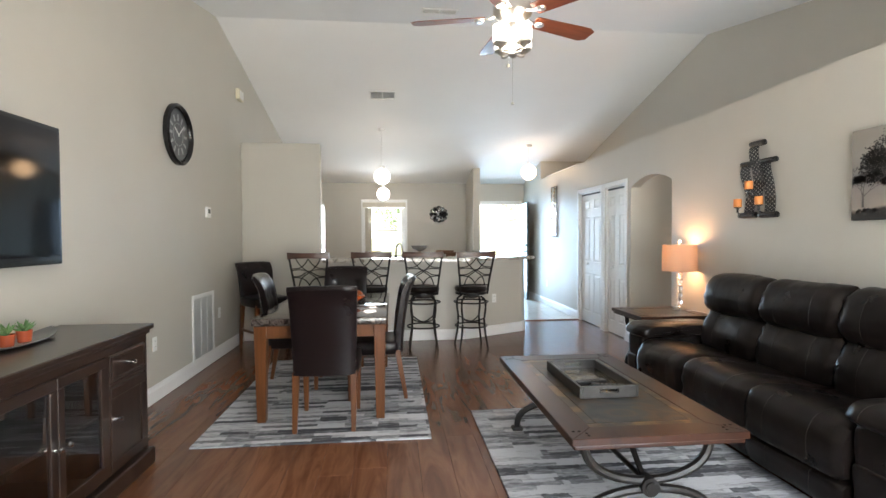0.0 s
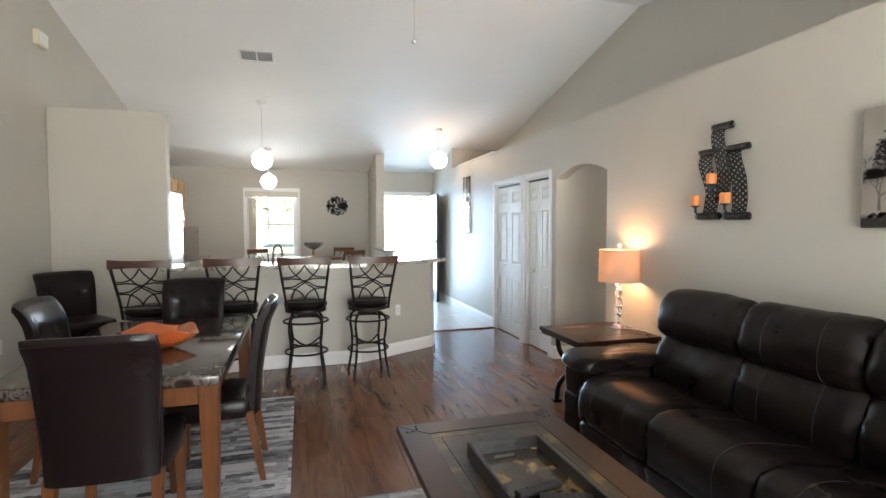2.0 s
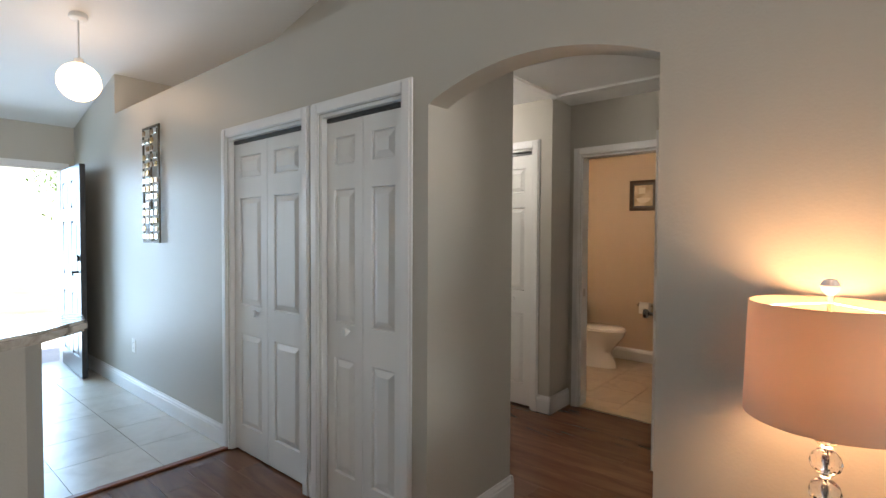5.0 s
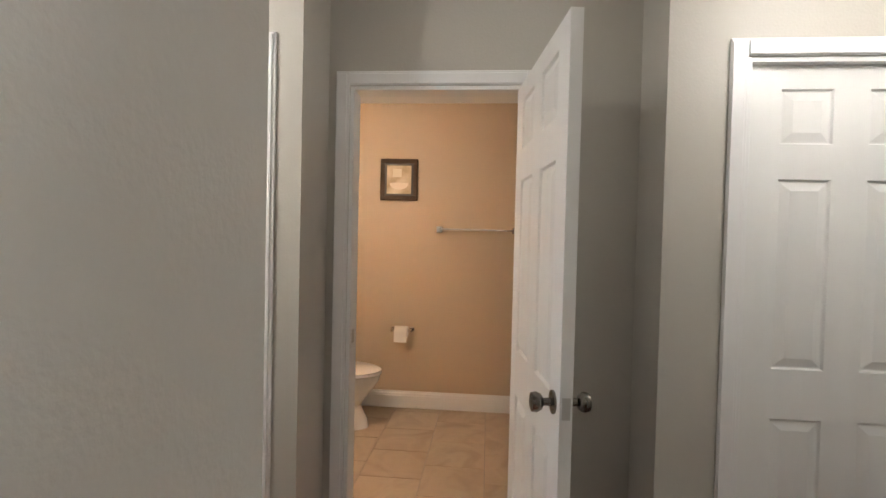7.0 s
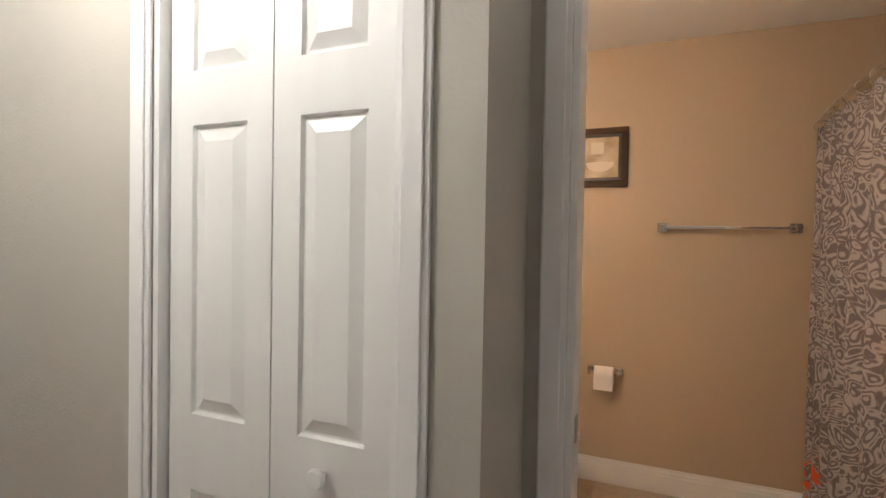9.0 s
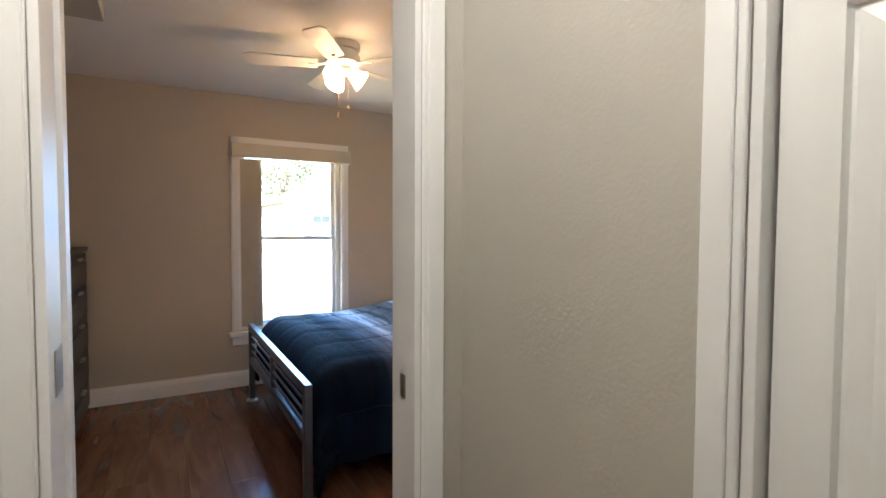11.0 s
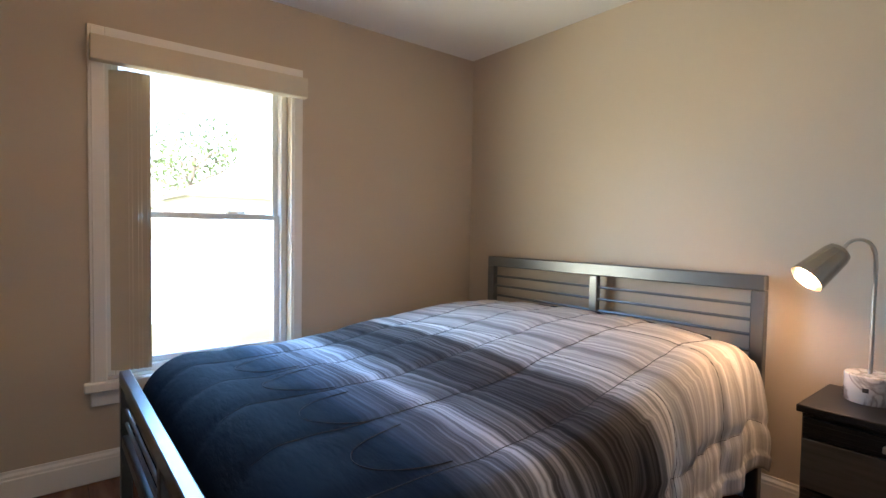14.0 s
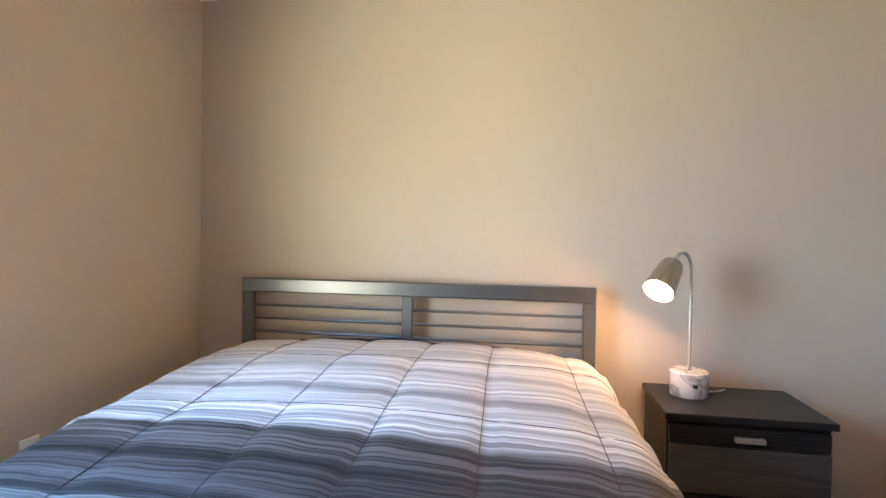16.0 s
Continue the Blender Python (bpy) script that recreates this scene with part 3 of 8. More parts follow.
def bifold(name, plane, out, a0, a1, label, knob_at, top, recess=0.03):
    """A two-leaf folding closet door in a wall that faces x."""
    d = tagged(new(name), label, "door", kind="structure")
    jamb_lining(d, "x", min(plane, plane - out * 0.12), max(plane, plane - out * 0.12), a0, a1, top)
    casing(d, "x", plane, out, a0, a1, top)
    mid = (a0 + a1) / 2
    p = plane - out * recess
    rows = ROWS[:2] + ((ROWS[2][0], min(ROWS[2][1], top - 0.13)),)
    for u0, u1 in ((a0 + 0.022, mid - 0.002), (mid + 0.002, a1 - 0.022)):
        bm = bmesh.new()
        add_leaf(bm, "x", p, out, u0, u1, 0.012, top - 0.045, 0.03, rows, 1, 0.066 if u1 - u0 > 0.3 else 0.056)
        part("door_leaf", bm, M_DOOR, d)
    k = part("knob", knob_mesh("x", out), M_WHITEP, d, "small round white knob", True)
    k.location = (p + out * 0.002, mid + knob_at[0], knob_at[1])
    part("track", box(min(p, p - out * 0.03), max(p, p - out * 0.03), a0 + 0.019, a1 - 0.019, top - 0.04, top - 0.019), M_BLACK, d, "dark metal track above the leaves")
    return d


bifold("door_1", XR, -1, *C1, "white six-panel folding closet door, closed", (0.10, 0.91), CTOP)
bifold("door_2", XR, -1, *C2, "narrow white six-panel folding closet door, closed", (0.10, 0.91), CTOP)
bifold("door_3", HE, -1, *HC, "white folding linen closet door in the hall", (-0.1425, 0.875), HTOP)

M_PEWTER = mat("dark_satin_nickel", (0.20, 0.185, 0.16), 0.22, 1.0, var=0.1, scale=10)

# bathroom door, open into the hall
d = tagged(new("door_4"), "white six-panel bathroom door standing open with nickel knobs", "door", kind="structure")
jamb_lining(d, "x", RX, RX + 0.11, *BD, 2.03)
casing(d, "x", RX, -1, BD[0], BD[1], 2.03)
casing(d, "x", RX + 0.116, 1, BD[0], BD[1], 2.03)
part("strike_plate", box(RX + 0.03, RX + 0.058, BD[1] - 0.021, BD[1] - 0.018, 0.90, 0.96), M_NICKEL, d, "brushed nickel strike plate")
bm = bmesh.new()
add_leaf(bm, "y", 0.0, 1, 0.0, 0.755, 0.012, 2.0, 0.0245, ROWS, 2, 0.11)
leaf = part("door_leaf", bm, M_DOOR, d)
leaf.matrix_world = pose(RX - 0.022, BD[0] + 0.004, 0, 0, 0, 187.2)
bm = bmesh.new()
add_leaf(bm, "y", -0.0351, -1, 0.0, 0.755, 0.012, 2.0, 0.0105, ROWS, 2, 0.11)
back = part("leaf_face", bm, M_DOOR, leaf)
for s in (1, -1):
    kb = lathe([(0.033, 0.0), (0.033, 0.006), (0.012, 0.010), (0.011, 0.03), (0.022, 0.036), (0.029, 0.05), (0.026, 0.064), (0, 0.070)], 24)
    bmesh.ops.transform(kb, matrix=Matrix.Rotation(radians(-90 * s), 4, "X"), verts=kb.verts)
    k = part("door_knob", kb, M_PEWTER, leaf, "round dark nickel knob", True)
    k.location = (0.695, 0.0 if s > 0 else -0.036, 0.925)
part("latch_plate", box(0.7545, 0.7565, -0.029, -0.006, 0.895, 0.955), M_NICKEL, leaf)

# second hall door, closed
d = tagged(new("door_5"), "white six-panel hall door, closed", "door", kind="structure")
jamb_lining(d, "x", HE, HE + 0.11, *D2, 2.03)
casing(d, "x", HE, -1, D2[0], D2[1], 2.03)
bm = bmesh.new()
add_leaf(bm, "x", HE + 0.035, -1, D2[0] + 0.02, D2[1] - 0.02, 0.012, 2.011, 0.035, ROWS, 2, 0.11)
part("door_leaf", bm, M_DOOR, d)

# bedroom door opening with the leaf swung back against the wall inside
d = tagged(new("door_6"), "white six-panel bedroom door folded back inside the room", "door", kind="structure")
jamb_lining(d, "y", HN, BS, *BDX, 2.03)
casing(d, "y", HN, -1, BDX[0], BDX[1], 2.03)
casing(d, "y", BS + 0.006, 1, BDX[0], BDX[1], 2.03)
bm = bmesh.new()
add_leaf(bm, "y", 0.0, 1, 0.0, 0.72, 0.012, 2.0, 0.035, ROWS, 2, 0.11)
leaf = part("door_leaf", bm, M_DOOR, d)
leaf.matrix_world = pose(BDX[0] + 0.018, BS + 0.08, 0, 0, 0, 176)
for z in (0.25, 1.02, 1.78):
    part("hinge", box(BDX[0] + 0.0185, BDX[0] + 0.021, HN + 0.05, HN + 0.125, z, z + 0.09, 0.001), M_NICKEL, d, "worn brass hinge leaf")
part("strike_plate", box(BDX[1] - 0.021, BDX[1] - 0.0185, HN + 0.05, HN + 0.08, 0.90, 0.96), M_NICKEL, d)

# front door, open inward
d = tagged(new("door_7"), "dark front door standing open inward with a black handle", "door", kind="structure")
jamb_lining(d, "y", YF, YF + 0.14, FDX0, FDX1, FDZ)
casing(d, "y", YF, -1, FDX0, FDX1, FDZ)
M_FDOOR = mat("dark_painted_front_door", (0.018, 0.017, 0.018), 0.35, var=0.1)
bm = bmesh.new()
add_leaf(bm, "x", 0.0, -1, -0.9, 0.0, 0.012, 2.04, 0.045, ((0.18, 0.80), (0.95, 1.50), (1.62, 1.90)), 2, 0.12)
leaf = part("door_leaf", bm, M_FDOOR, d)
leaf.matrix_world = pose(2.965, YF - 0.03, 0, 0, 0, -3)
bm = cyl((-0.002, -0.83, 1.02), (-0.05, -0.83, 1.02), 0.011)
add_cyl(bm, (-0.05, -0.84, 1.02), (-0.05, -0.73, 1.02), 0.010)
add_cyl(bm, (0.0, -0.83, 1.15), (-0.02, -0.83, 1.15), 0.028, seg=20)
part("lever_handle", bm, M_IRON, leaf, "dark bronze lever with a deadbolt")


def sash_window(name, plane, depth, x0, x1, z0, z1, label):
    """A double-hung vinyl window in a wall that faces -y, with casing and sill."""
    w = tagged(new(name), label, "window", kind="structure")
    casing(w, "y", plane, -1, x0, x1, z1, bottom=z0 - 0.02, w=0.065)
    part("window_sill", box(x0 - 0.09, x1 + 0.09, plane - 0.045, plane + depth * 0.55, z0 - 0.045, z0 - 0.002, 0.006, 2), M_TRIM, w)
    part("apron", box(x0 - 0.065, x1 + 0.065, plane - 0.018, plane - 0.001, z0 - 0.115, z0 - 0.045, 0.004), M_TRIM, w)
    t, mid = 0.035, (z0 + z1) / 2
    y1 = plane + depth * 0.62
    for nm, b in (("window_frame", (x0, x0 + t, z0, z1)), ("window_frame", (x1 - t, x1, z0, z1)), ("window_frame", (x0 + t, x1 - t, z1 - t, z1)), ("window_frame", (x0 + t, x1 - t, z0, z0 + t))):
        part(nm, box(b[0], b[1], y1 - 0.03, y1 + 0.05, b[2], b[3], 0.003), M_TRIM, w)
    for nm, za, zb, yo in (("lower_sash", z0 + t, mid + 0.015, 0.0), ("upper_sash", mid - 0.015, z1 - t, 0.026)):
        bm = bmesh.new()
        s = 0.03
        for b in ((x0 + t, x0 + t + s, za, zb), (x1 - t - s, x1 - t, za, zb), (x0 + t + s, x1 - t - s, zb - s, zb), (x0 + t + s, x1 - t - s, za, za + s)):
            add_box(bm, b[0], b[1], y1 + yo, y1 + yo + 0.024, b[2], b[3], 0.003)
        sash = part(nm, bm, M_TRIM, w)
        pane = part("pane", box(x0 + t + s, x1 - t - s, y1 + yo + 0.010, y1 + yo + 0.014, za + s, zb - s), M_GLASS, sash)
        pane.visible_shadow = False
    part("sash_lock", box((x0 + x1) / 2 + 0.12, (x0 + x1) / 2 + 0.17, y1 - 0.012, y1 + 0.01, mid + 0.012, mid + 0.028, 0.003), M_TRIM, w)
    return w


sash_window("window_1", YF, 0.14, KWX0, KWX1, KWZ0, KWZ1, "white double-hung kitchen window with vertical blinds drawn aside")
sash_window("window_2", BN, 0.14, BWX0, BWX1, BWZ0, BWZ1, "white double-hung bedroom window with vertical blinds drawn aside")
# patio door behind the walk's start
w = tagged(new("window_3"), "white sliding glass patio door", "window", kind="structure")
casing(w, "y", YB, 1, PDX0, PDX1, PDZ)
for x0 in (PDX0, (PDX0 + PDX1) / 2):
    x1 = x0 + (PDX1 - PDX0) / 2
    bm = bmesh.new()
    for b in ((x0, x0 + 0.06, 0.02, PDZ), (x1 - 0.06, x1, 0.02, PDZ), (x0 + 0.06, x1 - 0.06, 0.02, 0.1), (x0 + 0.06, x1 - 0.06, PDZ - 0.07, PDZ)):
        add_box(bm, b[0], b[1], YB - 0.09, YB - 0.05, b[2], b[3], 0.003)
    sash = part("window_frame", bm, M_TRIM, w)
    pane = part("pane", box(x0 + 0.06, x1 - 0.06, YB - 0.072, YB - 0.068, 0.1, PDZ - 0.07), M_GLASS, sash)
    pane.visible_shadow = False

M_VANE = mat("cream_vinyl_blind", (0.60, 0.55, 0.46), 0.5, var=0.04, scale=6)


def vertical_blind(at_y, x0, x1, z0, z1, stack_x, n):
    b = thing("vertical_blind", "cream vertical blind stacked at one side under a valance", "blind")
    part("valance", box(x0, x1, at_y - 0.075, at_y - 0.02, z1 - 0.115, z1 - 0.005, 0.006, 2), M_VANE, b)
    for i in range(n):
        x = stack_x + 0.013 * i
        bm = box(-0.0012, 0.0012, -0.042, 0.042, 0, z1 - z0 - 0.12)
        v = part("vane", bm, M_VANE, b)
        v.matrix_world = pose(x, at_y + 0.035, z0, 0, 0, 58 + 6 * (i % 3))
    return b


vertical_blind(BN - 0.012, BWX0 - 0.06, BWX1 + 0.065, BWZ0 + 0.03, BWZ1 + 0.008, BWX0 + 0.055, 8)
vertical_blind(YF - 0.012, KWX0 - 0.03, KWX1 + 0.03, KWZ0 + 0.03, KWZ1 + 0.0, KWX0 + 0.055, 6)

# baseboards
for p0, p1, nrm in (
    ((XL, YB), (XL, 5.675), (1, 0)), ((XL, 5.675), (-0.775, 5.675), (0, -1)), ((-0.775, 5.43), (1.08, 5.43), (0, -1)),
    ((1.08, 5.43), (1.95, 5.90), (0.47, -0.87)), ((1.95, 5.90), (2.02, 6.02), (0.87, -0.5)),
    ((XR, C1[1] + 0.06), (XR, YF), (-1, 0)), ((XR, C2[1] + 0.06), (XR, C1[0] - 0.06), (-1, 0)), ((XR, AY1), (XR, C2[0] - 0.06), (-1, 0)),
    ((XR - 0.016, AY1), (HW, AY1), (0, -1)), ((HW, AY1 - 0.016), (HW, HN), (1, 0)), ((XR, YB), (XR, AY0), (-1, 0)), ((XR - 0.016, AY0), (HW, AY0), (0, 1)), ((HW, HS), (HW, AY0), (1, 0)),
    ((HE, HC[1] + 0.06), (HE, HN), (-1, 0)), ((HE, RN - 0.016), (HE, HC[0] - 0.06), (-1, 0)), ((HE - 0.016, RN), (RX, RN), (0, -1)), ((RX, RS), (RX, BD[0] - 0.06), (-1, 0)), ((HE - 0.016, RS), (RX, RS), (0, 1)), ((HE, D2[1] + 0.06), (HE, RS + 0.016), (-1, 0)),
    ((HW, HN), (BDX[0] - 0.06, HN), (0, -1)), ((BDX[1] + 0.06, HN), (HE, HN), (0, -1)),
    ((BW, BN), (BE, BN), (0, -1)), ((BE, BS), (BE, BN), (-1, 0)), ((BW, BS), (BW, BN), (1, 0)), ((BDX[1] + 0.06, BS + 0.006), (BE, BS + 0.006), (0, 1)),
    ((BX1, 3.5), (BX1, 6.22), (-1, 0)), ((RX + 0.116, BD[1] + 0.06), (RX + 0.116, 6.22), (1, 0)),
    ((XL, YF), (FDX0 - 0.06, YF), (0, -1)), ((1.92, 8.2), (1.92, YF), (1, 0)), ((XL, YB), (PDX0 - 0.06, YB), (0, 1)), ((PDX1 + 0.06, YB), (XR, YB), (0, 1)),
):
    base_run("baseboard", p0, p1, nrm)

# hall ceiling hatch
h = thing("attic_hatch", "white attic hatch panel with a moulded frame", "hatch", (4.62, 4.95, 2.44))
part("panel", box(-0.33, 0.33, -0.42, 0.42, -0.006, -0.001), M_TRIM, h)
for b in ((-0.39, 0.39, 0.42, 0.48), (-0.39, 0.39, -0.48, -0.42), (-0.39, -0.33, -0.42, 0.42), (0.33, 0.39, -0.42, 0.42)):
    part("frame", box(b[0], b[1], b[2], b[3], -0.022, -0.001, 0.004), M_TRIM, h)

# living room things
M_SEAM = mat("pale_stitching", (0.030, 0.024, 0.020), 0.7, var=0.1)
M_FOOT = M_BLACK


def cushion(profile, y0, y1, edge, soft, seed, crease=0.010, nv=22):
    """A stuffed leather cushion: an outline in x and z carried from y0 to y1, drawn in and creased towards its seams.
    Gives the mesh and a function for points on its skin."""
    path = [Vector((x, 0, z)) for x, z in profile]
    n = len(path)
    ring = []
    for i in range(n):
        p0, p1, p2, p3 = path[i - 1], path[i], path[(i + 1) % n], path[(i + 2) % n]
        for k in range(4):
            t = k / 4
            ring.append(0.5 * ((2 * p1) + (p2 - p0) * t + (2 * p0 - 5 * p1 + 4 * p2 - p3) * t * t + (3 * p1 - p0 - 3 * p2 + p3) * t ** 3))
    mid = sum(ring, Vector()) / len(ring)

    def skin(i, v, lift=0.0):
        p = ring[i % len(ring)]
        y = y0 + (y1 - y0) * v
        e = max(0.0, 1 - min(v, 1 - v) * (y1 - y0) / edge)
        draw = soft * (1 - math.sqrt(max(0.0, 1 - e * e)))
        out = (p - mid).normalized()
        pull = crease * (0.3 + e) * noise.noise((i * 0.55 + seed, y * 22, seed)) + 0.012 * noise.noise((i * 0.12, y * 3.5, seed + 5.0))
        q = p - out * (draw - pull - lift)
        return Vector((q.x, y, q.z))

    bm = bmesh.new()
    rows = [[bm.verts.new(skin(i, j / nv)) for i in range(len(ring))] for j in range(nv + 1)]
    for a, b in zip(rows, rows[1:]):
        for k in range(len(ring)):
            h = (k + 1) % len(ring)
            bm.faces.new((a[k], a[h], b[h], b[k]))
    bm.faces.new(rows[0][::-1]), bm.faces.new(rows[-1])
    bmesh.ops.recalc_face_normals(bm, faces=bm.faces)
    return bm, skin


def sofa():
    s = thing("sofa", "dark brown leather reclining sofa with pale stitching", "sofa", (2.61, 2.015, 0))
    y0, y1 = -0.935, 0.935
    part("base", box(-0.34, 0.42, y0 - 0.20, y1 + 0.20, 0.05, 0.24, 0.03, 2), M_LEATHER, s)
    w = (y1 - y0) / 3
    seat_line = [(-0.43, 0.215), (-0.468, 0.29), (-0.468, 0.39), (-0.425, 0.465), (-0.32, 0.497), (-0.15, 0.478), (0.05, 0.440), (0.20, 0.425), (0.20, 0.235), (-0.10, 0.215)]
    rest_line = [(-0.40, 0.055), (-0.44, 0.085), (-0.452, 0.15), (-0.436, 0.212), (-0.25, 0.222), (-0.25, 0.055)]
    low_line = [(0.110, 0.42), (0.075, 0.50), (0.090, 0.60), (0.145, 0.70), (0.205, 0.755), (0.36, 0.755), (0.36, 0.42)]
    head_line = [(0.170, 0.705), (0.108, 0.755), (0.092, 0.83), (0.115, 0.925), (0.170, 0.998), (0.260, 1.030), (0.335, 1.000), (0.375, 0.92), (0.375, 0.74), (0.26, 0.69)]
    for i in range(3):
        a, b = y0 + i * w, y0 + (i + 1) * w
        bm, seat_at = cushion(seat_line, a, b, 0.075, 0.030, 2.0 + i)
        seat = part("seat", bm, M_LEATHER, s, smooth=True)
        bm, rest_at = cushion(rest_line, a, b, 0.04, 0.014, 9.0 + i, 0.004)
        rest = part("footrest", bm, M_LEATHER, s, smooth=True)
        bm, low_at = cushion(low_line, a, b, 0.085, 0.034, 15.0 + i, 0.016)
        lower = part("lower_back_cushion", bm, M_LEATHER, s, smooth=True)
        bm, head_at = cushion(head_line, a, b, 0.085, 0.040, 23.0 + i, 0.012)
        upper = part("headrest", bm, M_LEATHER, s, smooth=True)
        for f in (0.27, 0.73):
            part("stitching", tube([seat_at(k, f, 0.001) for k in range(1, 25)], 0.0010, 5), M_SEAM, seat)
            part("stitching", tube([rest_at(k, f, 0.001) for k in range(3, 13)], 0.0010, 5), M_SEAM, rest)
            part("stitching", tube([low_at(k, f, 0.001) for k in range(1, 16)], 0.0010, 5), M_SEAM, lower)
            part("stitching", tube([head_at(k, f, 0.001) for k in range(1, 24)], 0.0010, 5), M_SEAM, upper)
        part("piping", tube([seat_at(k, 0.998, 0.002) for k in range(0, 26)], 0.003, 6), M_LEATHER, seat)
    part("back", box(0.24, 0.44, y0 - 0.06, y1 + 0.06, 0.10, 0.92, 0.06, 3), M_LEATHER, s, smooth=True)
    pad_line = [(-0.435, 0.505), (-0.450, 0.535), (-0.42, 0.575), (-0.34, 0.598), (-0.10, 0.608), (0.18, 0.600), (0.33, 0.58), (0.36, 0.53), (0.10, 0.50), (-0.35, 0.495)]
    front_line = [(-0.365, 0.05), (-0.400, 0.10), (-0.405, 0.28), (-0.410, 0.44), (-0.39, 0.50), (-0.27, 0.50), (-0.27, 0.05)]
    for sg in (-1, 1):
        c = sg * (y1 + 0.135)
        part("arm", box(-0.37, 0.36, c - 0.115, c + 0.115, 0.04, 0.515, 0.05, 3), M_LEATHER, s, smooth=True)
        bm, pad_at = cushion(pad_line, c - 0.165, c + 0.165, 0.13, 0.060, 31.0 + sg, 0.008)
        pad = part("arm_pad", bm, M_LEATHER, s, smooth=True)
        for f in (0.30, 0.70):
            part("stitching", tube([pad_at(k, f, 0.001) for k in range(3, 27)], 0.0010, 5), M_SEAM, pad)
        bm, front_at = cushion(front_line, c - 0.12, c + 0.12, 0.05, 0.022, 41.0 + sg, 0.004)
        part("arm_front", bm, M_LEATHER, s, smooth=True)
        bm, inset_at = cushion([(x - 0.012, 0.05 + (z - 0.05) * 0.62) for x, z in front_line], c - 0.06, c + 0.115, 0.03, 0.012, 47.0 + sg, 0.003, 12)
        part("arm_front_panel", bm, M_LEATHER, s, smooth=True)
    k = part("control_panel", box(-0.20, -0.09, y0 - 0.259, y0 - 0.248, 0.34, 0.385, 0.004, 2), M_NICKEL, s, "chrome recliner switch plate")
    for x in (-0.17, -0.145, -0.12):
        part("switch", cyl((x, y0 - 0.258, 0.362), (x, y0 - 0.263, 0.362), 0.007, seg=10), M_BLACK, k)
    for x in (-0.28, 0.36):
        for y in (y0 - 0.15, y1 + 0.15):
            part("foot", box(x - 0.03, x + 0.03, y - 0.03, y + 0.03, 0.0, 0.055, 0.004), M_FOOT, s)
    return s


sofa()

M_TABLEWOOD = ramp_mat("worn_brown_table_wood", [(0.3, (0.017, 0.005, 0.0022)), (0.55, (0.036, 0.0105, 0.004)), (0.8, (0.024, 0.007, 0.003))], 0.30, scale=(3, 1, 3), nscale=3, detail=8, distort=1.0)
M_SLATE = ramp_mat("mottled_slate_inlay", [(0.3, (0.010, 0.010, 0.009)), (0.48, (0.035, 0.036, 0.032)), (0.56, (0.075, 0.040, 0.016)), (0.64, (0.022, 0.022, 0.019)), (0.8, (0.05, 0.045, 0.035))], 0.34, nscale=4.5, detail=10, distort=1.6, bump=0.35, coat=0.0)
M_STRIP = ramp_mat("ochre_slate_border", [(0.3, (0.012, 0.011, 0.009)), (0.5, (0.032, 0.026, 0.017)), (0.62, (0.16, 0.10, 0.034)), (0.75, (0.05, 0.036, 0.02))], 0.3, nscale=6, detail=9, distort=1.0)
M_STUD = mat("dark_iron_nail", (0.02, 0.016, 0.014), 0.4, 0.8)


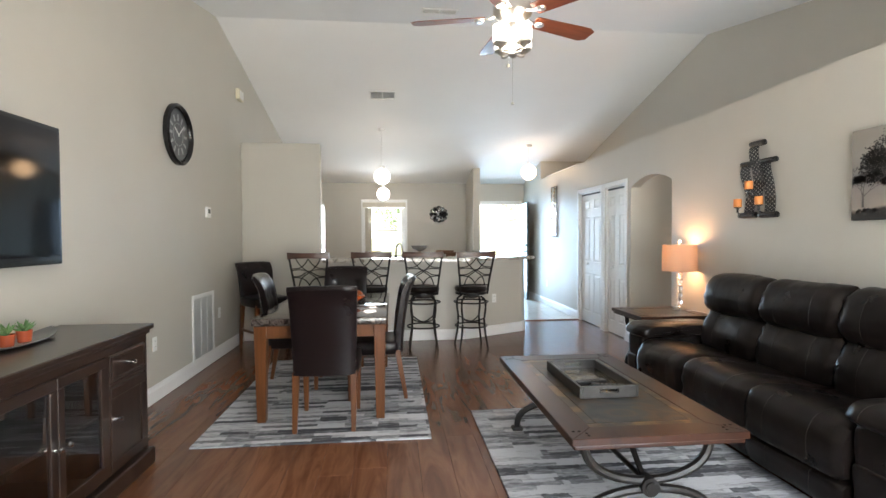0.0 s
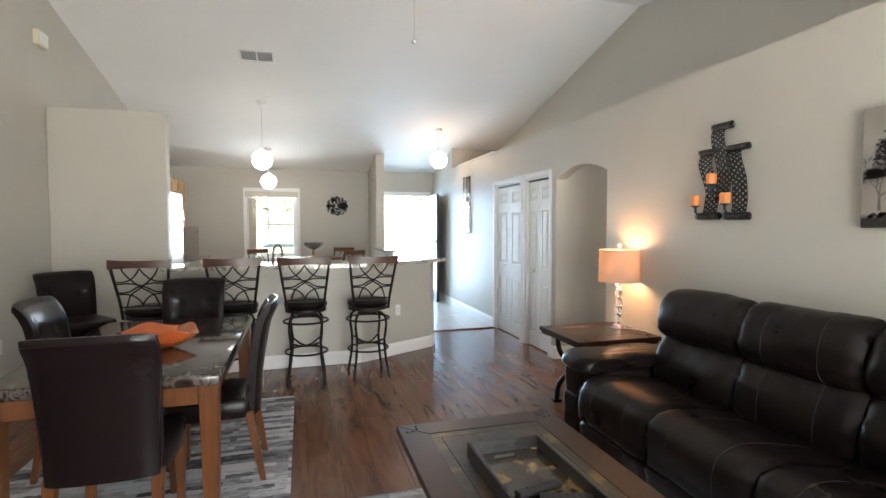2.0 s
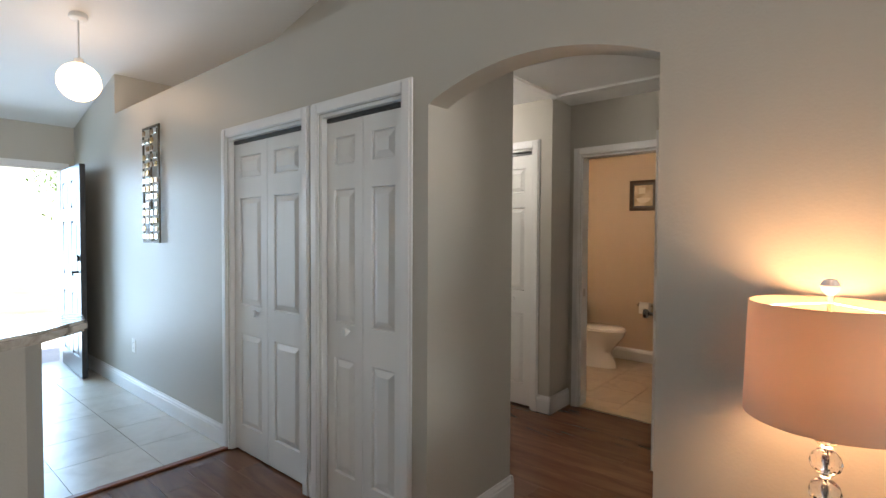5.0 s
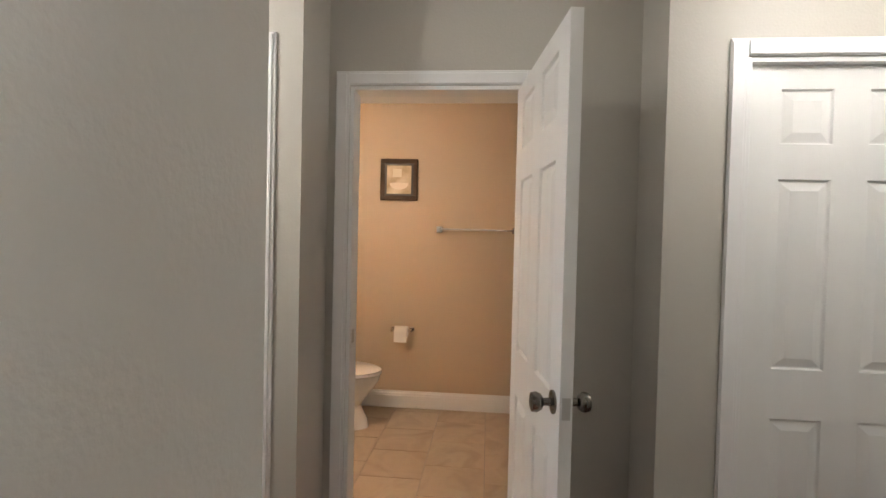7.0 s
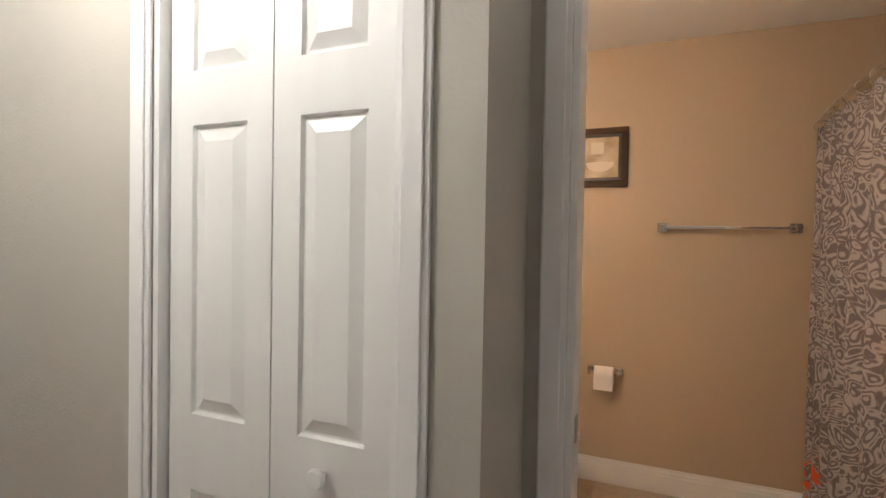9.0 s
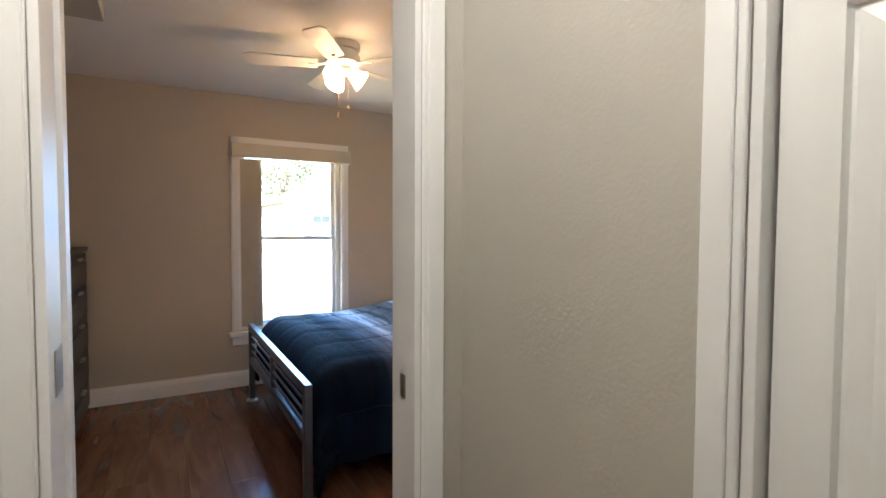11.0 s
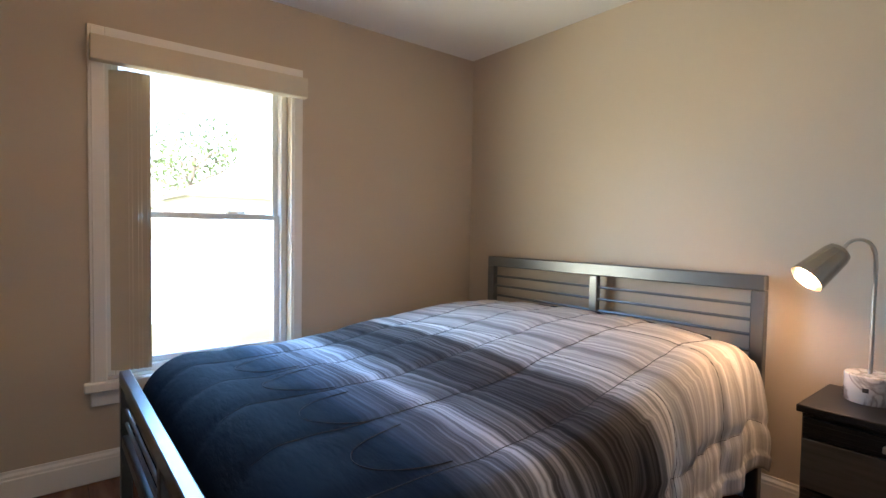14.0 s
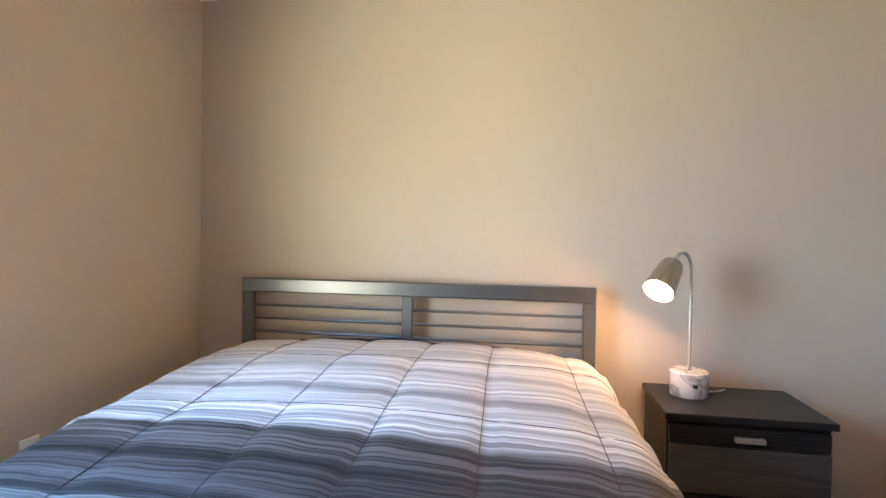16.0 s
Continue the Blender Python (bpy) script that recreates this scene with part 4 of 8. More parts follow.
def slab_table(name, label, at, lx, ly, h, inner):
    """A wooden table with an inlaid slate field, nail heads, and curved iron legs."""
    t = thing(name, label, "table", at)
    hx, hy, th = lx / 2, ly / 2, 0.032
    bx = inner
    rail = [((-hx, -hy), (hx, -hy), (hx - bx, -hy + bx), (-hx + bx, -hy + bx)), ((hx, -hy), (hx, hy), (hx - bx, hy - bx), (hx - bx, -hy + bx)),
            ((hx, hy), (-hx, hy), (-hx + bx, hy - bx), (hx - bx, hy - bx)), ((-hx, hy), (-hx, -hy), (-hx + bx, -hy + bx), (-hx + bx, hy - bx))]
    for q in rail:
        bm = prism([Vector(p) * 0.9985 for p in q], "z", h - th, h)
        bmesh.ops.bevel(bm, geom=[e for e in bm.edges], offset=0.0025, segments=1, affect="EDGES")
        part("top_rail", bm, M_TABLEWOOD, t)
    part("top_edge", box(-hx + 0.012, hx - 0.012, -hy + 0.012, hy - 0.012, h - th - 0.022, h - th - 0.0005, 0.006, 2), M_TABLEWOOD, t)
    s = bx * 0.38
    ix, iy = hx - bx, hy - bx
    for b in ((-ix, ix, -iy, -iy + s), (-ix, ix, iy - s, iy), (-ix, -ix + s, -iy + s, iy - s), (ix - s, ix, -iy + s, iy - s)):
        part("inlay_strip", box(b[0] + 0.001, b[1] - 0.001, b[2] + 0.001, b[3] - 0.001, h - 0.02, h - 0.0025, 0.001), M_STRIP, t)
    n = 2 if ly > lx * 1.3 else 1
    for i in range(n):
        a = -iy + s + i * (2 * iy - 2 * s) / n
        b = a + (2 * iy - 2 * s) / n
        part("slate_inlay", box(-ix + s + 0.001, ix - s - 0.001, a + 0.001, b - 0.001, h - 0.02, h - 0.002, 0.001), M_SLATE, t)
    for sx in (-1, 1):
        for sy in (-1, 1):
            for ox, oy in ((0.035, 0.085), (0.06, 0.085), (0.085, 0.035), (0.085, 0.06)):
                part("nail_head", lathe([(0.0075, 0.0), (0.006, 0.0025), (0, 0.0038)], 8, (sx * (hx - ox), sy * (hy - oy), h)), M_STUD, t)
    za = h - th - 0.022
    zr = za * 0.50
    for sy in (-1, 1):
        y = sy * (hy - 0.13)
        w = hx - 0.10
        up = [(w * math.sin(radians(a)), y, za - (za - zr - 0.012) * max(0, math.cos(radians(a))) ** 0.75) for a in range(-90, 91, 10)]
        part("leg_arch", tube(up, 0.021, 8, 1.0), M_IRON, t)
        lo = [(w * 1.02 * math.sin(radians(a)), y, 0.02 + (zr - 0.045) * max(0, math.cos(radians(a))) ** 0.7) for a in range(-90, 91, 10)]
        part("leg_arch", tube(lo, 0.021, 8, 1.0), M_IRON, t)
        bm = cyl((0, y - 0.034, zr - 0.008), (0, y + 0.034, zr - 0.008), 0.042, seg=24)
        add_cyl(bm, (0, y - 0.042, zr - 0.008), (0, y + 0.042, zr - 0.008), 0.026, seg=16)
        part("rosette", bm, M_IRON, t)
        for sx in (-1, 1):
            part("foot", box(sx * w * 1.02 - 0.035, sx * w * 1.02 + 0.035, y - 0.03, y + 0.03, 0.0, 0.024, 0.006, 2), M_IRON, t)
        part("brace", tube([(0, y - sy * 0.03, zr), (0, y - sy * 0.16, za - 0.10), (0, y - sy * 0.28, za + 0.004)], 0.014, 8), M_IRON, t)
    part("stretcher", tube([(0, -hy + 0.15, zr), (0, hy - 0.15, zr)], 0.013, 8), M_IRON, t)
    return t


slab_table("coffee_table", "low brown wooden coffee table with slate inlay and curved iron legs", (1.305, 1.77, 0.012), 0.79, 1.45, 0.475, 0.125)
slab_table("end_table", "square brown wooden end table with slate inlay and iron legs", (2.735, 3.635, 0), 0.70, 0.62, 0.60, 0.11)

# tray with remotes on the coffee table
M_TRAY = ramp_mat("grey_stained_tray_wood", [(0.3, (0.013, 0.012, 0.011)), (0.6, (0.032, 0.029, 0.027)), (0.8, (0.02, 0.018, 0.017))], 0.33, scale=(6, 1, 6), nscale=4)
M_TRAYIN = ramp_mat("gold_flecked_tray_floor", [(0.40, (0.03, 0.02, 0.012)), (0.55, (0.06, 0.04, 0.02)), (0.62, (0.30, 0.19, 0.07)), (0.75, (0.06, 0.04, 0.02))], 0.15, nscale=9, detail=3, coat=0.6)
TZ = 0.488
tr = thing("serving_tray", "dark grey wooden serving tray with a gold leaf pattern inside", "tray", (1.29, 1.82, TZ), 0)
part("bottom", box(-0.145, 0.145, -0.27, 0.27, 0.0005, 0.012), M_TRAYIN, tr)
for sx in (-1, 1):
    part("side", box(sx * 0.152 - 0.008, sx * 0.152 + 0.008, -0.28, 0.28, 0.0005, 0.062, 0.003), M_TRAY, tr)
for sy in (-1, 1):
    bm = bmesh.new()
    y0, y1 = sorted((sy * 0.264, sy * 0.28))
    add_box(bm, -0.1435, 0.1435, y0, y1, 0.0005, 0.026)
    add_box(bm, -0.1435, 0.1435, y0, y1, 0.046, 0.062)
    add_box(bm, -0.1435, -0.05, y0, y1, 0.026, 0.046)
    add_box(bm, 0.05, 0.1435, y0, y1, 0.026, 0.046)
    part("end", bm, M_TRAY, tr, "end board with a hand slot")
for nm, px, py, rz, c in (("remote_control", 0.055, -0.14, 72, "long black remote control lying in the tray"), ("remote_control", -0.01, -0.06, 100, "small black remote control lying in the tray")):
    r = thing(nm, c, "remote", (1.29 + px, 1.82 + py, TZ + 0.0125), rz)
    part("body", box(-0.022, 0.022, -0.09, 0.09, 0.0, 0.018, 0.006, 2), M_BLACK, r)
    for i in range(5):
        for j in range(3):
            part("button", box(-0.014 + j * 0.011, -0.007 + j * 0.011, -0.05 + i * 0.022, -0.04 + i * 0.022, 0.0175, 0.0195, 0.001), M_SEAM, r)

# table lamp on the end table
M_CRYSTAL = mat("clear_crystal", (1, 1, 1), 0.02, var=0.0, trans=1.0)
M_SHADE = bpy.data.materials.new("taupe_linen_shade")
M_SHADE.use_nodes = True
_n, _l = M_SHADE.node_tree.nodes, M_SHADE.node_tree.links
_p = _n["Principled BSDF"]
_p.inputs["Base Color"].default_value, _p.inputs["Roughness"].default_value = (0.46, 0.35, 0.27, 1), 0.9
_tr = _n.new("ShaderNodeBsdfTranslucent")
_tr.inputs[0].default_value = (0.70, 0.555, 0.43, 1)
_wv = _n.new("ShaderNodeTexNoise")
_wv.inputs["Scale"].default_value = 260
_bp = _n.new("ShaderNodeBump")
_bp.inputs["Strength"].default_value = 0.3
_l.new(_wv.outputs[0], _bp.inputs["Height"])
_l.new(_bp.outputs[0], _p.inputs["Normal"])
_mx = _n.new("ShaderNodeMixShader")
_mx.inputs[0].default_value = 0.25
_l.new(_p.outputs[0], _mx.inputs[1])
_l.new(_tr.outputs[0], _mx.inputs[2])
_l.new(_mx.outputs[0], _n["Material Output"].inputs[0])

LX, LY, LZ = 2.94, 3.655, 0.6015
lp = thing("table_lamp", "crystal ball table lamp with a taupe drum shade, lit", "lamp", (LX, LY, LZ))
part("base", lathe([(0, 0), (0.068, 0), (0.068, 0.012), (0.052, 0.018), (0.052, 0.027), (0.036, 0.033), (0.030, 0.044), (0.012, 0.052), (0.0, 0.052)], 32), M_CHROME, lp, "stepped chrome foot", True)
for i in range(5):
    z = 0.090 + i * 0.066
    bm = bmesh.new()
    bmesh.ops.create_icosphere(bm, subdivisions=2, radius=0.031, matrix=Matrix.Translation((0, 0, z)))
    part("crystal_ball", bm, M_CRYSTAL, lp)
    part("collar", lathe([(0.010, z - 0.034), (0.014, z - 0.031), (0.010, z - 0.027)], 16), M_CHROME, lp, smooth=True)
part("stem", cyl((0, 0, 0.05), (0, 0, 0.64), 0.005), M_CHROME, lp)
bm = bmesh.new()
add_lathe(bm, [(0.160, 0.385), (0.153, 0.640), (0.150, 0.640), (0.157, 0.385), (0.160, 0.385)], 48)
part("shade", bm, M_SHADE, lp, "taupe fabric drum shade", True)
part("finial", lathe([(0, 0.635), (0.006, 0.64), (0.006, 0.658), (0.016, 0.667), (0.019, 0.679), (0.012, 0.692), (0, 0.695)], 16), M_WHITEP, lp, "pearly round finial", True)
bm = bmesh.new()
for a in (0, 120, 240):
    add_cyl(bm, (0, 0, 0.642), (0.151 * math.cos(radians(a)), 0.151 * math.sin(radians(a)), 0.632), 0.0018, seg=6)
part("spider", bm, M_CHROME, lp)
part("light_bulb", lathe([(0, 0.57), (0.02, 0.565), (0.03, 0.54), (0.026, 0.51), (0.013, 0.485), (0.013, 0.44), (0, 0.44)], 16), mat("lit_bulb_glass", (1.0, 0.72, 0.42), 0.3, var=0, emit=2.5), lp, smooth=True)
bulb("lamp_light", (LX, LY, LZ + 0.53), 3.3, (1.0, 0.56, 0.27), 0.08)
part("cord", tube(smooth_path([(0.06, 0, 0.004), (0.11, -0.05, 0.004), (0.13, -0.12, 0.004), (0.14, -0.2, 0.004)]), 0.003, 6), M_WHITEP, lp)

# rugs
def rug_material():
    m = bpy.data.materials.new("grey_striped_rug_wool")
    m.use_nodes = True
    n, l = m.node_tree.nodes, m.node_tree.links
    p = n["Principled BSDF"]
    p.inputs["Roughness"].default_value = 0.95
    tc = n.new("ShaderNodeTexCoord")
    # strips with ragged, hand-woven edges
    wool = n.new("ShaderNodeTexNoise")
    wool.inputs["Scale"].default_value, wool.inputs["Detail"].default_value = 38, 4
    l.new(tc.outputs["Object"], wool.inputs["Vector"])
    small = n.new("ShaderNodeVectorMath")
    small.operation, small.inputs[1].default_value = "MULTIPLY", (0.030, 0.030, 0.0)
    l.new(wool.outputs["Color"], small.inputs[0])
    add = n.new("ShaderNodeVectorMath")
    l.new(tc.outputs["Object"], add.inputs[0])
    l.new(small.outputs[0], add.inputs[1])
    out = []
    for sc, bw, rh, off in ((1.0, 0.42, 0.043, 0.5), (1.0, 0.19, 0.043, 0.35)):
        b = n.new("ShaderNodeTexBrick")
        b.inputs["Color1"].default_value, b.inputs["Color2"].default_value = (0, 0, 0, 1), (1, 1, 1, 1)
        b.inputs["Scale"].default_value, b.inputs["Mortar Size"].default_value = sc, 0.0
        b.inputs["Brick Width"].default_value, b.inputs["Row Height"].default_value = bw, rh
        b.offset, b.offset_frequency = off, 3
        l.new(add.outputs[0], b.inputs["Vector"])
        out.append(b.outputs["Color"])
    mx = n.new("ShaderNodeMix")
    mx.data_type = "RGBA"
    mx.inputs[0].default_value = 0.45
    l.new(out[0], mx.inputs[6])
    l.new(out[1], mx.inputs[7])
    ns = n.new("ShaderNodeTexNoise")
    ns.inputs["Scale"].default_value, ns.inputs["Detail"].default_value = 45, 6
    mp = n.new("ShaderNodeMapping")
    mp.inputs["Scale"].default_value = (0.35, 2.2, 1)
    l.new(tc.outputs["Object"], mp.inputs[0])
    l.new(mp.outputs[0], ns.inputs["Vector"])
    ad = n.new("ShaderNodeMix")
    ad.data_type = "RGBA"
    ad.inputs[0].default_value = 0.46
    l.new(mx.outputs[2], ad.inputs[6])
    l.new(ns.outputs[0], ad.inputs[7])
    cr = n.new("ShaderNodeValToRGB")
    for pos, c in ((0.30, (0.055, 0.058, 0.068)), (0.40, (0.17, 0.175, 0.19)), (0.5, (0.34, 0.35, 0.375)), (0.60, (0.55, 0.565, 0.595))):
        e = cr.color_ramp.elements.new(pos)
        e.color = (*c, 1)
    cr.color_ramp.elements.remove(cr.color_ramp.elements[0])
    cr.color_ramp.elements[-1].color = (0.66, 0.67, 0.69, 1)
    l.new(ad.outputs[2], cr.inputs[0])
    l.new(cr.outputs[0], p.inputs["Base Color"])
    b = n.new("ShaderNodeBump")
    b.inputs["Strength"].default_value, b.inputs["Distance"].default_value = 0.5, 0.006
    n2 = n.new("ShaderNodeTexNoise")
    n2.inputs["Scale"].default_value = 220
    l.new(n2.outputs[0], b.inputs["Height"])
    l.new(b.outputs[0], p.inputs["Normal"])
    return m


M_RUG = rug_material()
for at, lx, ly, lab in (((-0.35, 3.41, 0), 1.53, 2.22, "grey striped area rug under the dining table"), ((1.50, 1.66, 0), 1.50, 2.24, "grey striped area rug under the coffee table")):
    r = part("area_rug", box(-lx / 2, lx / 2, -ly / 2, ly / 2, 0.001, 0.013, 0.004, 2), M_RUG)
    r.location = at
    tagged(r, lab, "rug", "grey rugs")

# dining table
dt = thing("dining_table", "brown marble-topped dining table with orange-stained wooden legs", "table", (-0.35, 3.42, 0.013))
TX, TY = 0.475, 0.775
part("tabletop", box(-TX, TX, -TY, TY, 0.692, 0.747, 0.012, 3), M_MARBLE, dt, "polished brown marble top", True)
for b in ((-TX + 0.06, TX - 0.06, -TY + 0.04, -TY + 0.065), (-TX + 0.06, TX - 0.06, TY - 0.065, TY - 0.04), (-TX + 0.04, -TX + 0.065, -TY + 0.06, TY - 0.06), (TX - 0.065, TX - 0.04, -TY + 0.06, TY - 0.06)):
    part("apron", box(*b, 0.60, 0.6915, 0.003), M_OAKLEG, dt)
for sx in (-1, 1):
    for sy in (-1, 1):
        bm = bmesh.new()
        x, y = sx * (TX - 0.055), sy * (TY - 0.06)
        a = [bm.verts.new((x + i * 0.03, y + j * 0.03, 0.0)) for i, j in ((-1, -1), (1, -1), (1, 1), (-1, 1))]
        b = [bm.verts.new((x + i * 0.043, y + j * 0.043, 0.6915)) for i, j in ((-1, -1), (1, -1), (1, 1), (-1, 1))]
        bm.faces.new(a[::-1]), bm.faces.new(b)
        for i in range(4):
            bm.faces.new((a[i], a[(i + 1) % 4], b[(i + 1) % 4], b[i]))
        bmesh.ops.bevel(bm, geom=list(bm.edges), offset=0.004, segments=1, affect="EDGES")
        part("leg", bm, M_OAKLEG, dt)


def back_skin(u, v, side, w, z0, z1, lean, thick, roll, tufts, curve=0.035):
    """A point on an upholstered chair back: bowed, leaning, with a rolled top and dimples at the buttons."""
    z = z0 + (z1 - z0) * v
    y = -lean * v ** 1.6 - roll * max(0, v - 0.78) ** 1.3 * 4 + curve * (u * u) * (0.4 + 0.6 * v)
    half = thick / 2 * (1 - 0.10 * v) * (1 - 0.45 * abs(u) ** 8)
    if v > 0.93:
        half *= math.sqrt(max(0.05, 1 - ((v - 0.93) / 0.07) ** 2 * 0.95))
    if side:
        half -= sum(0.012 * math.exp(-(((u * w / 2 - tx) / 0.03) ** 2 + ((z - tz) / 0.03) ** 2)) for tx, tz in tufts)
    zz = z - (0.010 * abs(u) ** 4 if v > 0.9 else 0)
    return Vector((u * w / 2 * (0.90 + 0.10 * v), y + (half if side else -half), zz))


def curved_back(*shape):
    bm = bmesh.new()
    nu, nv = 20, 28
    grid = {(side, i, j): bm.verts.new(back_skin(-1 + 2 * i / nu, j / nv, side, *shape)) for side in (0, 1) for i in range(nu + 1) for j in range(nv + 1)}
    for side in (0, 1):
        for i in range(nu):
            for j in range(nv):
                q = (grid[side, i, j], grid[side, i + 1, j], grid[side, i + 1, j + 1], grid[side, i, j + 1])
                bm.faces.new(q if side else q[::-1])
    for i in range(nu):
        for j in (0, nv):
            bm.faces.new((grid[0, i, j], grid[0, i + 1, j], grid[1, i + 1, j], grid[1, i, j]))
    for j in range(nv):
        for i in (0, nu):
            bm.faces.new((grid[0, i, j], grid[0, i, j + 1], grid[1, i, j + 1], grid[1, i, j]))
    bmesh.ops.recalc_face_normals(bm, faces=bm.faces)
    return bm


def parsons_chair(name, label, seat_z, top_z, wide, group):
    c = thing(name, label, "chair", (0, 0, 0), 0, group)
    sw, sd = wide / 2, 0.22
    part("seat", pillow(-sw, sw, -sd, sd + 0.02, seat_z - 0.12, seat_z, 0.28, 12), M_VINYL, c, smooth=True)
    tufts = [(x, z) for x in (-0.11, 0.11) for z in (seat_z + 0.2, seat_z + 0.33)]
    shape = (wide, seat_z - 0.10, top_z, 0.10, 0.075, 0.06, tufts)
    bk = part("backrest", curved_back(*shape), M_VINYL, c, smooth=True)
    bk.location = (0, -sd + 0.01, 0)
    for side in (0, 1):
        rim = [back_skin(-0.99, k / 12 * 0.95, side, *shape) for k in range(13)] + [back_skin(-0.95 + 0.19 * k, 0.955, side, *shape) for k in range(11)] + [back_skin(0.99, 0.95 - k / 12 * 0.95, side, *shape) for k in range(13)]
        part("piping", tube(rim, 0.0032, 6), M_VINYL, bk, smooth=True)
    for x, z in tufts:
        b = part("tuft_button", lathe([(0.010, 0), (0.008, 0.004), (0, 0.006)], 10), M_VINYL, bk)
        q = back_skin(2 * x / wide, (z - seat_z + 0.10) / (top_z - seat_z + 0.10), 1, *shape)
        b.matrix_local = pose(q.x, q.y - 0.001, q.z, -90, 0, 0)
    h = seat_z - 0.11
    for sx in (-1, 1):
        for y, dy in ((sd - 0.03, 0.0), (-sd + 0.03, -0.07)):
            bm = bmesh.new()
            x = sx * (sw - 0.035)
            a = [bm.verts.new((x + i * 0.015, y + dy + j * 0.015, 0)) for i, j in ((-1, -1), (1, -1), (1, 1), (-1, 1))]
            b = [bm.verts.new((x + i * 0.024, y + j * 0.024, h + 0.03)) for i, j in ((-1, -1), (1, -1), (1, 1), (-1, 1))]
            bm.faces.new(a[::-1]), bm.faces.new(b)
            for i in range(4):
                bm.faces.new((a[i], a[(i + 1) % 4], b[(i + 1) % 4], b[i]))
            bmesh.ops.bevel(bm, geom=list(bm.edges), offset=0.003, segments=1, affect="EDGES")
            part("leg", bm, M_OAKLEG, c)
    if seat_z > 0.55:
        for b in ((-sw + 0.03, sw - 0.03, sd - 0.04, sd - 0.02, 0.16, 0.19), (-sw + 0.02, -sw + 0.04, -sd, sd - 0.04, 0.22, 0.25), (sw - 0.04, sw - 0.02, -sd, sd - 0.04, 0.22, 0.25)):
            part("stretcher", box(*b, 0.003), M_OAKLEG, c)
    return c


ch = parsons_chair("dining_chair", "black leatherette dining chair with orange wooden legs", 0.48, 1.0, 0.46, "dining chairs")
ch.matrix_world = pose(-0.30, 2.72, 0.013, 0, 0, 0)
copy_thing(ch, pose(0.0, 3.30, 0.013, 0, 0, 92))
copy_thing(ch, pose(-0.70, 3.62, 0.013, 0, 0, -88))
copy_thing(ch, pose(-0.35, 4.34, 0.013, 0, 0, 180))
bs = parsons_chair("bar_chair", "tall black leatherette bar chair with wooden legs by the wall", 0.64, 1.035, 0.44, "")
bs.matrix_world = pose(-1.365, 5.16, 0, 0, 0, -140)

# orange glass bowl on the dining table
M_AMBER = bpy.data.materials.new("amber_glass")
M_AMBER.use_nodes = True
_p = M_AMBER.node_tree.nodes["Principled BSDF"]
_p.inputs["Base Color"].default_value, _p.inputs["Roughness"].default_value = (0.85, 0.22, 0.06, 1), 0.08
_p.inputs["Transmission Weight"].default_value = 0.55
_p.inputs["Coat Weight"].default_value = 0.6
bm = bmesh.new()
rings = []
for prof, off in (((0.05, 0.0), (0.10, 0.02), (0.145, 0.055), (0.185, 0.10)), 0.0), (((0.18, 0.102), (0.138, 0.06), (0.095, 0.028), (0.0, 0.012)), 0.0):
    for r, z in prof:
        ring = []
        for k in range(40):
            a = 2 * math.pi * k / 40
            sq = 1.0 / max(abs(math.cos(a)), abs(math.sin(a))) ** (0.55 * r / 0.185)
            ring.append(bm.verts.new((max(r, 0.004) * sq * math.cos(a), max(r, 0.004) * sq * math.sin(a), z + 0.018 * (r / 0.185) ** 2 * math.cos(4 * a))))
        rings.append(ring)
for a, b in zip(rings, rings[1:]):
    for k in range(40):
        bm.faces.new((a[k], a[(k + 1) % 40], b[(k + 1) % 40], b[k]))
bm.faces.new(rings[0][::-1]), bm.faces.new(rings[-1])
g = part("glass_bowl", bm, M_AMBER, None, "", True)
g.matrix_world = pose(-0.28, 3.26, 0.762, 0, 0, 32)
tagged(g, "orange amber glass bowl with a wavy rim on the dining table", "bowl")


